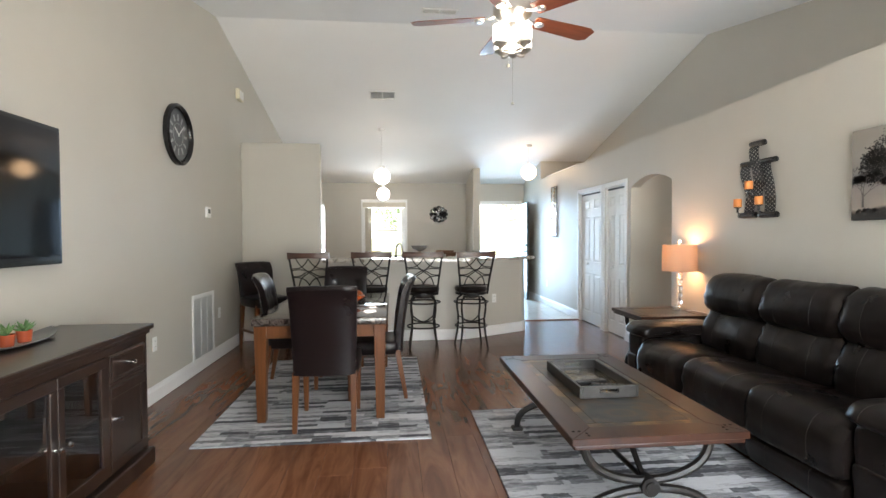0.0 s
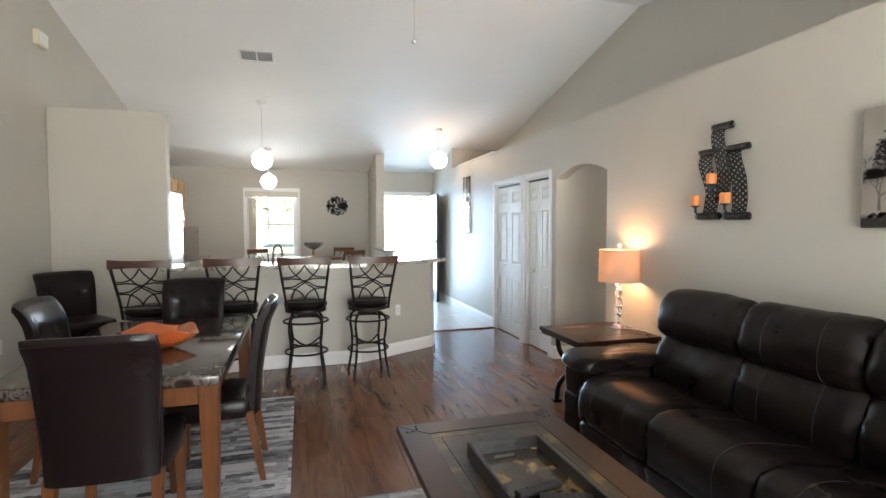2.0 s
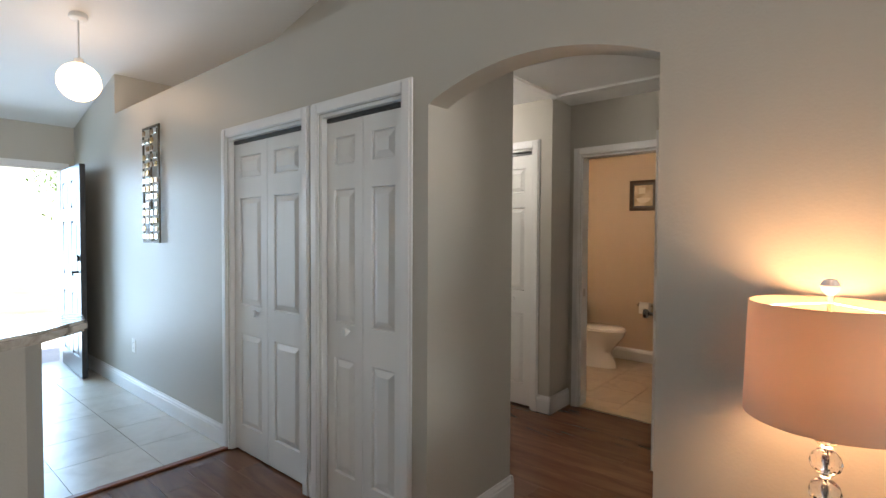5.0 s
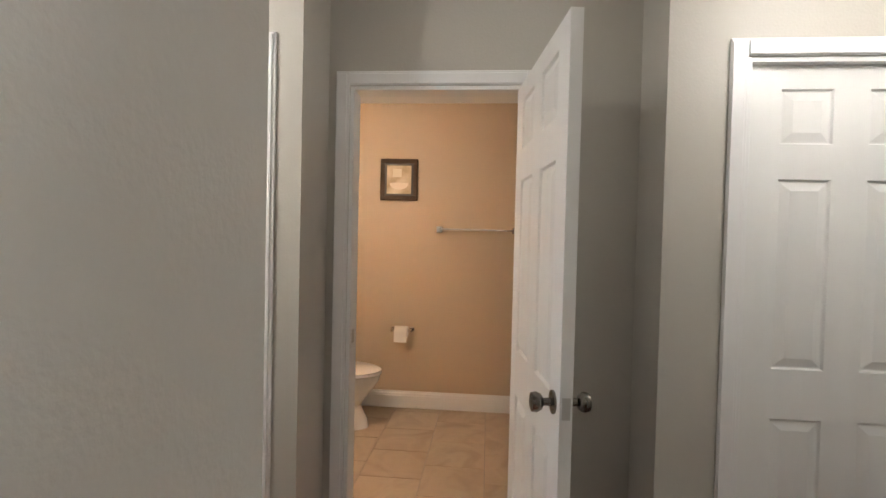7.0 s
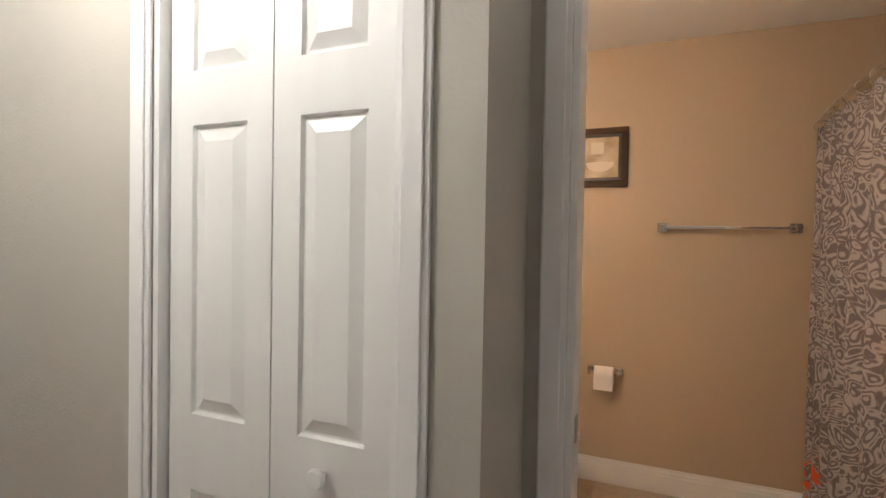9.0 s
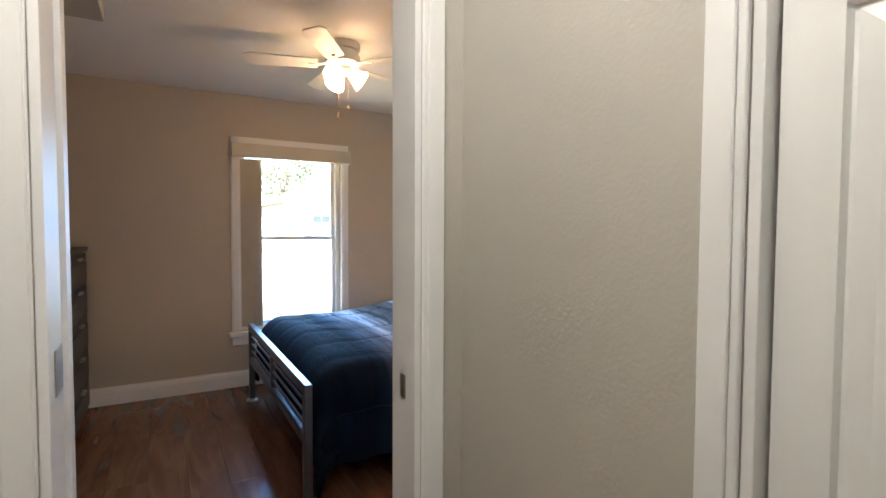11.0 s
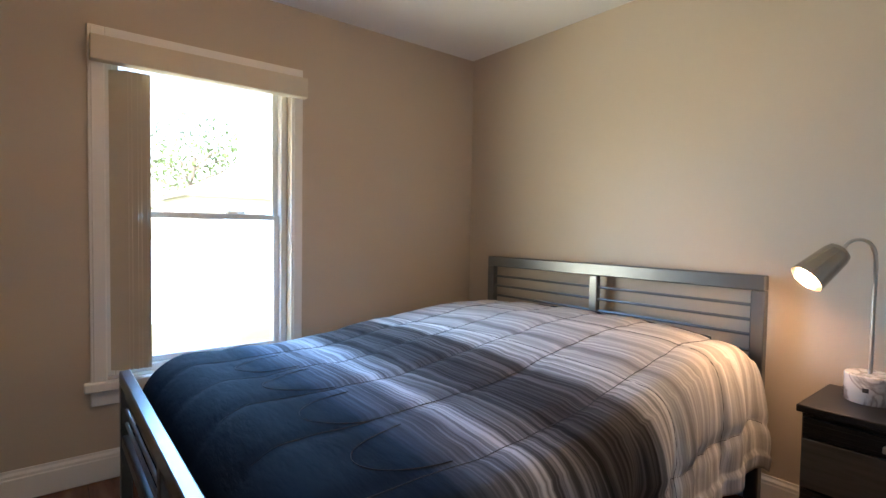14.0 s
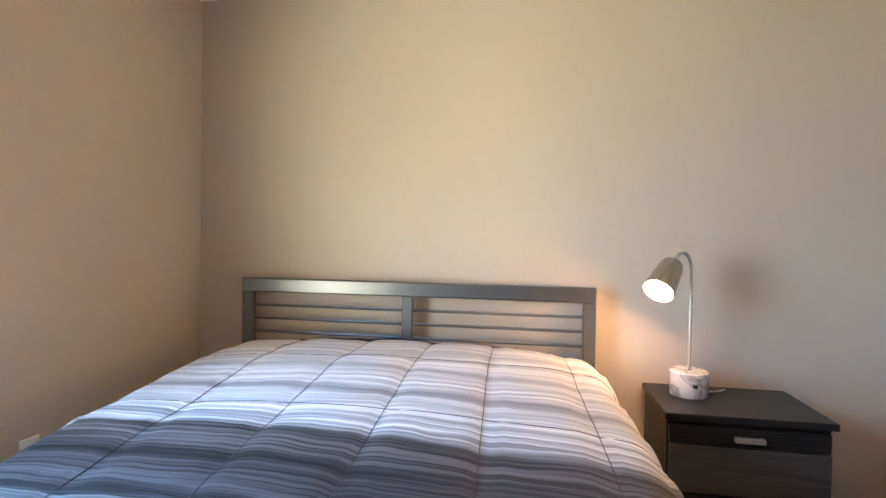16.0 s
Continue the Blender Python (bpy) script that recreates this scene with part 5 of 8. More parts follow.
# bar stools
def bar_stool():
    s = thing("bar_stool", "dark iron swivel bar stool with leather seat and lattice back", "stool", (0, 0, 0), 0, "bar stools")
    part("seat", lathe([(0, 0.665), (0.17, 0.665), (0.195, 0.685), (0.20, 0.71), (0.185, 0.735), (0.12, 0.748), (0, 0.750)], 28), M_LEATHER, s, "round dark leather seat", True)
    part("seat_ring", lathe([(0.16, 0.640), (0.188, 0.640), (0.188, 0.664), (0.16, 0.664), (0.16, 0.640)], 28), M_IRON, s)
    part("swivel", lathe([(0, 0.60), (0.10, 0.60), (0.10, 0.612), (0.05, 0.62), (0.05, 0.64), (0, 0.64)], 20), M_IRON, s)
    for sx in (-1, 1):
        for sy in (-1, 1):
            part("leg", tube(smooth_path([(sx * 0.10, sy * 0.10, 0.615), (sx * 0.138, sy * 0.138, 0.57), (sx * 0.145, sy * 0.145, 0.48), (sx * 0.132, sy * 0.132, 0.34), (sx * 0.142, sy * 0.142, 0.18), (sx * 0.170, sy * 0.170, 0.0)], 5), 0.0125, 8), M_IRON, s)
    for r, z in ((0.205, 0.545), (0.192, 0.255)):
        part("foot_ring", tube(arc((0, 0, z), r, 0, 360, 32, "xy"), 0.0095, 8), M_IRON, s)
    for a in (45, -45):
        c, q = math.cos(radians(a)), math.sin(radians(a))
        part("cross_brace", tube(smooth_path([(-0.188 * c, -0.188 * q, 0.36), (-0.08 * c, -0.08 * q, 0.315), (0, 0, 0.305), (0.08 * c, 0.08 * q, 0.315), (0.188 * c, 0.188 * q, 0.36)], 4), 0.008, 8), M_IRON, s)
    def bp(x, z):
        v = (z - 0.68) / 0.45
        return (x, -0.175 - 0.10 * v - 0.03 * v * v + 0.02 * (x / 0.2) ** 2, z)
    for sx in (-1, 1):
        part("back_post", tube(smooth_path([bp(sx * 0.165, 0.655), bp(sx * 0.175, 0.80), bp(sx * 0.195, 0.95), bp(sx * 0.213, 1.10)], 5), 0.012, 8), M_IRON, s)
    bm = bmesh.new()
    top = []
    n = 12
    for i in range(n + 1):
        x = -0.232 + 0.464 * i / n
        zt = 1.155 + 0.008 * abs(x / 0.23) ** 2
        zb = 1.085 + 0.012 * (1 - (x / 0.232) ** 2)
        y = -0.305 + 0.03 * (x / 0.23) ** 2
        top.append([bm.verts.new((x, y - 0.012, zb)), bm.verts.new((x, y + 0.012, zb)), bm.verts.new((x, y + 0.012, zt)), bm.verts.new((x, y - 0.012, zt))])
    for a, b in zip(top, top[1:]):
        for i in range(4):
            bm.faces.new((a[i], a[(i + 1) % 4], b[(i + 1) % 4], b[i]))
    bm.faces.new(top[0][::-1]), bm.faces.new(top[-1])
    part("top_rail", bm, M_DARKWOOD, s, "curved cherry wood top rail")
    def strip(pts):
        part("lattice_bar", tube([bp(x, z) for x, z in pts], 0.0068, 6), M_IRON, s)
    def sm(pts):
        return [(p.x, p.z) for p in smooth_path([(x, 0, z) for x, z in pts], 5)]
    for sx in (-1, 1):
        strip(sm([(sx * 0.135, 1.09), (sx * 0.095, 1.02), (sx * 0.0, 0.93), (sx * -0.085, 0.865), (sx * -0.125, 0.76)]))
        strip(sm([(sx * 0.0, 1.09), (sx * -0.04, 1.03), (sx * -0.10, 0.985), (sx * -0.195, 0.975)]))
        strip(sm([(sx * 0.183, 0.885), (sx * 0.10, 0.892), (sx * 0.035, 0.93), (sx * -0.035, 0.955), (sx * -0.10, 0.965), (sx * -0.19, 0.958)]))
        strip(sm([(sx * 0.0, 0.78), (sx * 0.03, 0.83), (sx * 0.09, 0.868), (sx * 0.182, 0.875)]))
    strip(sm([(-0.168, 0.76), (0, 0.77), (0.168, 0.76)]))
    return s


st = bar_stool()
st.matrix_world = pose(-0.79, 5.07, 0)
for x, y, a in ((-0.10, 5.10, 3), (0.52, 5.06, -2), (1.10, 5.03, 4)):
    copy_thing(st, pose(x, y, 0, 0, 0, a))

# breakfast bar top
bm = prism([(-0.77, 5.20), (1.12, 5.20), (1.95, 5.66), (2.12, 5.82), (2.16, 6.05), (2.0, 6.16), (1.86, 6.14), (1.0, 5.68), (-0.77, 5.68)], "z", 1.021, 1.062)
bmesh.ops.bevel(bm, geom=[e for e in bm.edges if abs(e.verts[0].co.z - e.verts[1].co.z) < 1e-5], offset=0.010, segments=2, affect="EDGES")
tagged(part("countertop", bm, M_GRANITE), "speckled granite breakfast bar top with rounded edge", "countertop")

# wall plates
def wall_plate(axis, plane, out, a, z, label, name="wall_outlet", w=0.036, h=0.058, slots=True):
    t = thing(name, label, "outlet" if slots else "switch")
    lo, hi = sorted((plane + out * 0.0005, plane + out * 0.006))
    def bx(d0, d1, a0, a1, z0, z1, bev=0.0):
        lo_, hi_ = sorted((plane + out * d0, plane + out * d1))
        return box(lo_, hi_, a0, a1, z0, z1, bev) if axis == "x" else box(a0, a1, lo_, hi_, z0, z1, bev)
    part("plate", bx(0.0005, 0.006, a - w, a + w, z - h, z + h, 0.002), M_WHITEP, t)
    if slots:
        for dz in (-0.022, 0.022):
            part("socket", bx(0.006, 0.0075, a - 0.016, a + 0.016, z + dz - 0.014, z + dz + 0.014, 0.0015), M_WHITEP, t)
            for da in (-0.006, 0.006):
                part("slot", bx(0.0075, 0.0079, a + da - 0.0012, a + da + 0.0012, z + dz - 0.004, z + dz + 0.006), M_BLACK, t)
    return t


wall_plate("x", XL, 1, 3.30, 0.47, "white electrical outlet low on the wall")
wall_plate("x", XL, 1, 4.80, 0.50, "white electrical outlet beside the grille")
wall_plate("x", XR, -1, 8.40, 0.42, "white electrical outlet in the entry")
o = wall_plate("y", 0, -1, 0, 0, "white electrical outlet on the bar wall")
o.matrix_world = pose(1.51, 5.662, 0.50, 0, 0, math.degrees(math.atan2(0.47, 0.87)))
wall_plate("y", BN, -1, 6.25, 0.46, "white electrical outlet beside the bed")

# thermostat, door chime, return grille
t = thing("thermostat", "white wall thermostat with a small grey screen", "thermostat", (XL, 4.49, 1.60))
part("body", box(0.0005, 0.024, -0.055, 0.055, -0.055, 0.055, 0.005, 2), M_WHITEP, t)
part("screen", box(0.024, 0.0255, -0.03, 0.03, -0.012, 0.032), mat("grey_lcd", (0.22, 0.25, 0.22), 0.2), t)
t = thing("door_chime", "cream plastic door chime box high on the wall", "chime", (XL, 5.58, 3.12))
part("body", box(0.0005, 0.05, -0.09, 0.09, -0.065, 0.065, 0.008, 2), mat("cream_plastic", (0.68, 0.62, 0.46), 0.45), t)
part("cover_line", box(0.05, 0.0515, -0.07, 0.07, -0.05, 0.05, 0.004), M_WHITEP, t)
t = thing("air_return_grille", "white louvred air return grille above the baseboard", "grille", (XL, 4.34, 0.43))
part("backing", box(0.0005, 0.002, -0.26, 0.26, -0.32, 0.32), mat("grey_filter", (0.30, 0.30, 0.29), 0.9), t)
for b in ((-0.285, -0.25, -0.34, 0.34), (0.25, 0.285, -0.34, 0.34), (-0.25, 0.25, 0.30, 0.34), (-0.25, 0.25, -0.34, -0.30)):
    part("frame", box(0.0005, 0.012, b[0], b[1], b[2], b[3], 0.002), M_WHITEP, t)
sl = bpy.data.meshes.new("slat")
bm = box(-0.0007, 0.0007, -0.25, 0.25, -0.011, 0.011)
bm.to_mesh(sl)
bm.free()
sl.materials.append(M_WHITEP)
for i in range(34):
    o = new("slat", sl)
    o.parent = t
    o.matrix_local = pose(0.007, 0, -0.288 + i * 0.0175, 0, 38, 0)
for y in (-0.08, 0.08):
    part("mullion", box(0.008, 0.013, y - 0.004, y + 0.004, -0.30, 0.30), M_WHITEP, t)

# wall clock
M_CLOCKRIM = mat("black_clock_rim", (0.012, 0.011, 0.011), 0.25, var=0.1)
M_CLOCKFACE = mat("dark_slate_clock_face", (0.06, 0.065, 0.07), 0.35, var=0.25, scale=9)
M_DIAL = mat("grey_dial_paint", (0.32, 0.33, 0.33), 0.4, var=0.1)
t = thing("wall_clock", "large round black wall clock with a dark face", "clock", (XL, 3.79, 2.265))
R = 0.275
bm = lathe([(R * 0.83, 0.012), (R * 0.85, 0.034), (R * 0.93, 0.05), (R, 0.034), (R * 1.0, 0.001), (R * 0.83, 0.001), (R * 0.83, 0.012)], 56)
bmesh.ops.transform(bm, matrix=Matrix.Rotation(radians(90), 4, "Y"), verts=bm.verts)
part("rim", bm, M_CLOCKRIM, t, "glossy black rim", True)
bm = cyl((0.001, 0, 0), (0.014, 0, 0), R * 0.84, seg=56)
part("face", bm, M_CLOCKFACE, t)
for k in range(12):
    a = radians(30 * k)
    bm = box(-0.0005, 0.0012, -0.011, 0.011, -0.03, 0.03)
    o = part("hour_mark", bm, M_DIAL, t)
    o.matrix_local = Matrix.Translation((0.015, 0.155 * math.sin(a), 0.155 * math.cos(a))) @ Matrix.Rotation(-a, 4, "X")
bm = bmesh.new()
add_tube(bm, arc((0.0155, 0, 0), 0.10, 0, 360, 40, "yz"), 0.0022, 6)
part("inner_ring", bm, M_DIAL, t)
for nm, L, a, w in (("hour_pointer", 0.09, 305, 0.007), ("minute_pointer", 0.15, 50, 0.005)):
    o = part(nm, box(0.0, 0.0015, -w, w, -0.02, L), M_WHITEP, t)
    o.matrix_local = Matrix.Translation((0.018 if L < 0.1 else 0.0205, 0, 0)) @ Matrix.Rotation(radians(-a), 4, "X")

# television
M_SCREEN = mat("black_glass_screen", (0.003, 0.003, 0.004), 0.07, var=0.0, spec=0.32)
t = thing("television", "black flat television on the wall, switched off", "television", (XL, 1.47, 1.57))
part("bezel", box(0.045, 0.085, -0.60, 0.60, -0.38, 0.38, 0.008, 2), mat("glossy_black_bezel", (0.01, 0.01, 0.01), 0.15, var=0.05), t)
part("screen", box(0.085, 0.0865, -0.575, 0.575, -0.335, 0.355), M_SCREEN, t)
part("wall_mount", box(0.0005, 0.046, -0.2, 0.2, -0.15, 0.15, 0.004), M_BLACK, t)

# television stand
t = thing("tv_stand", "espresso wooden media cabinet with glass doors and drawers", "cabinet", (-1.51, 1.36, 0))
x0, x1, y0, y1 = -0.25, 0.24, -0.80, 0.76
bm = box(x0 - 0.0, x1 + 0.03, y0 - 0.03, y1 + 0.035, 0.80, 0.83, 0.006, 2)
part("top", bm, M_ESPRESSO, t)
part("cornice", box(x0, x1 + 0.014, y0 - 0.014, y1 + 0.018, 0.775, 0.80, 0.006, 2), M_ESPRESSO, t)
part("plinth", box(x0, x1 + 0.028, y0 - 0.028, y1 + 0.03, 0.0, 0.10, 0.012, 2), M_ESPRESSO, t)
part("side", box(x0, x1, y0, y0 + 0.02, 0.10, 0.775), M_ESPRESSO, t)
part("side", box(x0, x1, y1 - 0.02, y1, 0.10, 0.775), M_ESPRESSO, t)
part("back", box(x0, x0 + 0.01, y0 + 0.02, y1 - 0.02, 0.10, 0.775), M_ESPRESSO, t)
part("bottom", box(x0 + 0.01, x1 - 0.02, y0 + 0.02, y1 - 0.02, 0.10, 0.12), M_ESPRESSO, t)
part("shelf", box(x0 + 0.01, x1 - 0.04, y0 + 0.42, y1 - 0.41, 0.42, 0.437), M_ESPRESSO, t)
part("face_rail", box(x1 - 0.02, x1, y0 + 0.02, y1 - 0.02, 0.735, 0.775), M_ESPRESSO, t)
for y in (y0 + 0.40, y1 - 0.40):
    part("divider", box(x0 + 0.01, x1, y - 0.012, y + 0.012, 0.12, 0.735), M_ESPRESSO, t)
for a, b in ((y0 + 0.022, y0 + 0.386), (y1 - 0.386, y1 - 0.022)):
    dr = part("drawer", box(x1 - 0.018, x1 + 0.004, a + 0.004, b - 0.004, 0.59, 0.73, 0.003), M_ESPRESSO, t)
    for q in ((a + 0.012, b - 0.012, 0.712, 0.724), (a + 0.012, b - 0.012, 0.598, 0.610), (a + 0.012, a + 0.026, 0.610, 0.712), (b - 0.026, b - 0.012, 0.610, 0.712)):
        part("moulding", box(x1 + 0.004, x1 + 0.010, *q, 0.002), M_ESPRESSO, dr)
    kb = knob_mesh("x", 1, 0.013)
    k = part("knob", kb, M_CHROME, dr)
    k.location = (x1 + 0.004, (a + b) / 2, 0.66)
    part("rail", box(x1 - 0.02, x1 + 0.002, a, b, 0.565, 0.588, 0.003), M_ESPRESSO, t)
    dd = part("door", box(x1 - 0.018, x1 - 0.004, a + 0.004, b - 0.004, 0.125, 0.56, 0.002), M_ESPRESSO, t)
    for q in ((a + 0.004, b - 0.004, 0.505, 0.56), (a + 0.004, b - 0.004, 0.125, 0.18), (a + 0.004, a + 0.055, 0.18, 0.505), (b - 0.055, b - 0.004, 0.18, 0.505)):
        part("rail", box(x1 - 0.004, x1 + 0.006, *q, 0.003), M_ESPRESSO, dd)
    k = part("knob", knob_mesh("x", 1, 0.011), M_CHROME, dd)
    k.location = (x1 + 0.006, a + 0.03 if a > 0 else b - 0.03, 0.40)
mid = (y0 + y1) / 2
for a, b, ky in ((y0 + 0.414, mid - 0.002, -0.03), (mid + 0.002, y1 - 0.414, 0.03)):
    bm = bmesh.new()
    for q in ((a, b, 0.68, 0.73), (a, b, 0.125, 0.19), (a, a + 0.045, 0.19, 0.68), (b - 0.045, b, 0.19, 0.68)):
        add_box(bm, x1 - 0.018, x1 + 0.004, *q, 0.003)
    dd = part("glass_door", bm, M_ESPRESSO, t)
    part("pane", box(x1 - 0.009, x1 - 0.006, a + 0.045, b - 0.045, 0.19, 0.68), M_GLASS, dd)
    k = part("knob", knob_mesh("x", 1, 0.013), M_CHROME, dd)
    k.location = (x1 + 0.004, mid + ky, 0.43)
t = thing("media_box", "black set-top box with a small blue light inside the cabinet", "electronics", (-1.53, 1.25, 0.1205))
part("body", box(-0.12, 0.12, -0.16, 0.16, 0, 0.06, 0.004), M_BLACK, t)
part("indicator", box(0.12, 0.1215, 0.10, 0.106, 0.03, 0.036), mat("blue_led", (0.05, 0.15, 1.0), 0.4, var=0, emit=3.0), t)

# tray of small potted succulents on the cabinet
M_PLATE = mat("grey_metal_tray", (0.25, 0.25, 0.25), 0.35, 0.7, var=0.1)
t = thing("oval_tray", "long grey pointed metal tray on the cabinet", "tray", (-1.60, 1.60, 0.8305), 4)
bm = bmesh.new()
n = 16
up, lo = [], []
for i in range(n + 1):
    u = -1 + 2 * i / n
    w = 0.085 * (1 - u * u) ** 0.6 + 0.002
    z = 0.004 + 0.028 * u ** 4
    up.append([bm.verts.new((w * k, 0.27 * u, z + 0.012 * abs(k) ** 2)) for k in (-1, -0.5, 0, 0.5, 1)])
    lo.append([bm.verts.new((w * k, 0.27 * u, z - 0.004 + 0.012 * abs(k) ** 2)) for k in (-1, -0.5, 0, 0.5, 1)])
for g in (up, lo):
    for a, b in zip(g, g[1:]):
        for k in range(4):
            bm.faces.new((a[k], a[k + 1], b[k + 1], b[k]))
for a, b, c, d_ in zip(up, up[1:], lo, lo[1:]):
    bm.faces.new((a[0], b[0], d_[0], c[0])), bm.faces.new((a[4], b[4], d_[4], c[4]))
part("dish", bm, M_PLATE, t, "", True)
M_SUCC = mat("succulent_leaf", (0.10, 0.20, 0.07), 0.5, var=0.25, scale=30)
M_POT = ramp_mat("red_and_white_pot", [(0.45, (0.42, 0.08, 0.03)), (0.5, (0.7, 0.66, 0.6))], 0.4, coords="Generated", scale=(0, 0, 1), kind="WAVE", nscale=0.16)


def succulent(at, seed):
    p = thing("potted_succulent", "small green succulent in a red and white pot", "plant", at, 0, "potted succulents")
    part("pot", lathe([(0, 0), (0.026, 0), (0.033, 0.058), (0.030, 0.058), (0.026, 0.05), (0, 0.05)], 20), M_POT, p, smooth=True)
    rnd = random.Random(seed)
    for k in range(22):
        a, el, L = rnd.uniform(0, 6.28), rnd.uniform(0.35, 1.4), rnd.uniform(0.035, 0.062)
        d = Vector((math.cos(a) * math.cos(el), math.sin(a) * math.cos(el), math.sin(el)))
        s0 = Vector((0, 0, 0.05)) + d * 0.008
        bm = bmesh.new()
        add_cyl(bm, s0, s0 + d * L * 0.5, 0.004, 0.0062, 6)
        add_cyl(bm, s0 + d * L * 0.5, s0 + d * L, 0.0062, 0.0008, 6)
        part("leaf", bm, M_SUCC, p)
    return p


succulent((-1.60, 1.53, 0.8325), 3)
succulent((-1.60, 1.64, 0.8325), 5)
succulent((-1.60, 1.43, 0.8325), 8)

# candle sconce of perforated metal bands
M_SCONCE = ramp_mat("pierced_black_metal", [(0.25, (0.075, 0.073, 0.070)), (0.42, (0.026, 0.025, 0.024)), (0.6, (0.010, 0.010, 0.010))], 0.36, kind="VORONOI", nscale=62, bump=0.6, metal=0.3)
M_CANDLE = mat("orange_wax_candle", (0.75, 0.26, 0.07), 0.5, var=0.06, scale=8)


def band(path, width, cells):
    """A pierced strip with a lattice of openings, swaying down the wall."""
    bm = bmesh.new()
    pts = smooth_path(path, 5)
    grid = [[bm.verts.new(p + Vector((0.0, width * (k / cells - 0.5), 0.006 * math.sin(math.pi * k / cells)))) for k in range(cells + 1)] for p in pts]
    fs = []
    for i, (a, b) in enumerate(zip(grid, grid[1:])):
        for k in range(cells):
            fs.append(bm.faces.new((a[k], a[k + 1], b[k + 1], b[k])))
    bmesh.ops.poke(bm, faces=fs[::2])
    fs = list(bm.faces)
    bmesh.ops.inset_individual(bm, faces=fs, thickness=0.0032, use_even_offset=True)
    bmesh.ops.delete(bm, geom=fs, context="FACES")
    g = bmesh.ops.extrude_face_region(bm, geom=list(bm.faces))
    for v in [v for v in g["geom"] if isinstance(v, bmesh.types.BMVert)]:
        v.co.x -= 0.003
    bmesh.ops.recalc_face_normals(bm, faces=bm.faces)
    return bm


t = thing("candle_sconce", "black perforated metal wall sconce holding three orange candles", "sconce", (XR, 2.765, 1.46))
for path, wd in (
    ([(-0.018, 0.132, 0.04), (-0.030, 0.105, 0.10), (-0.034, 0.090, 0.19), (-0.034, 0.125, 0.29), (-0.034, 0.155, 0.37), (-0.030, 0.150, 0.43), (-0.016, 0.138, 0.452)], 0.112),
    ([(-0.018, -0.095, 0.04), (-0.030, -0.118, 0.10), (-0.036, -0.122, 0.19), (-0.036, -0.108, 0.28), (-0.036, -0.078, 0.37), (-0.030, -0.066, 0.43), (-0.016, -0.075, 0.462)], 0.108),
    ([(-0.024, 0.030, 0.13), (-0.040, 0.000, 0.20), (-0.046, -0.014, 0.28), (-0.046, 0.006, 0.38), (-0.046, 0.034, 0.47), (-0.042, 0.050, 0.55), (-0.026, 0.044, 0.60)], 0.104),
):
    part("band", band(path, wd, 5), M_SCONCE, t)
for y0_, y1_, z0_, r_ in ((0.222, 0.040, 0.034, 0.026), (-0.008, -0.182, 0.030, 0.026), (0.205, 0.060, 0.455, 0.020), (-0.020, -0.172, 0.452, 0.022), (0.098, -0.048, 0.602, 0.024)):
    bm = bmesh.new()
    roll = [(-0.030 + r_ * math.cos(radians(q_)) * (1 - q_ / 1400), z0_ + r_ * math.sin(radians(q_)) * (1 - q_ / 1400)) for q_ in range(-60, 500, 20)]
    n_ = 8
    cols = [[bm.verts.new((x_, y0_ + (y1_ - y0_) * k / n_, z_)) for k in range(n_ + 1)] for x_, z_ in roll]
    for a_, b_ in zip(cols, cols[1:]):
        for k in range(n_):
            bm.faces.new((a_[k], a_[k + 1], b_[k + 1], b_[k]))
    sc_ = part("scroll", bm, M_SCONCE, t, smooth=True)
    so_ = sc_.modifiers.new("thickness", "SOLIDIFY")
    so_.thickness = 0.003
for y, z in ((0.190, 0.07), (-0.050, 0.075), (0.062, 0.205)):
    bm = lathe([(0, 0.0), (0.008, 0.0), (0.008, 0.03), (0.014, 0.034), (0.028, 0.040), (0.028, 0.045), (0, 0.045)], 16, (-0.075, y, z - 0.01))
    add_tube(bm, [(-0.02, y, z - 0.03), (-0.06, y, z - 0.02), (-0.075, y, z - 0.008)], 0.006, 6)
    part("candle_cup", bm, M_SCONCE, t)
    part("candle", lathe([(0, 0), (0.030, 0), (0.031, 0.002), (0.031, 0.062), (0.028, 0.066), (0, 0.062)], 24, (-0.075, y, z + 0.0355)), M_CANDLE, t, "short orange pillar candle", True)

# canvas picture of a tree in mist
M_MIST = bpy.data.materials.new("sepia_misty_sky_print")
M_MIST.use_nodes = True
_n, _l = M_MIST.node_tree.nodes, M_MIST.node_tree.links
_tc, _sx, _cr, _ns, _ad = _n.new("ShaderNodeTexCoord"), _n.new("ShaderNodeSeparateXYZ"), _n.new("ShaderNodeValToRGB"), _n.new("ShaderNodeTexNoise"), _n.new("ShaderNodeMath")
_ns.inputs["Scale"].default_value = 5
_ad.operation, _ad.inputs[1].default_value = "MULTIPLY_ADD", 0.14
_l.new(_tc.outputs["Generated"], _sx.inputs[0])
_l.new(_tc.outputs["Generated"], _ns.inputs["Vector"])
_l.new(_ns.outputs[0], _ad.inputs[0])
_l.new(_sx.outputs["Z"], _ad.inputs[2])
_l.new(_ad.outputs[0], _cr.inputs[0])
for pos, c in ((0.12, (0.02, 0.016, 0.013)), (0.17, (0.035, 0.028, 0.023)), (0.21, (0.30, 0.25, 0.21)), (0.45, (0.23, 0.205, 0.19)), (0.8, (0.29, 0.26, 0.225))):
    _cr.color_ramp.elements.new(pos).color = (*c, 1)
_cr.color_ramp.elements.remove(_cr.color_ramp.elements[0])
_cr.color_ramp.elements[-1].color = (0.24, 0.215, 0.185, 1)
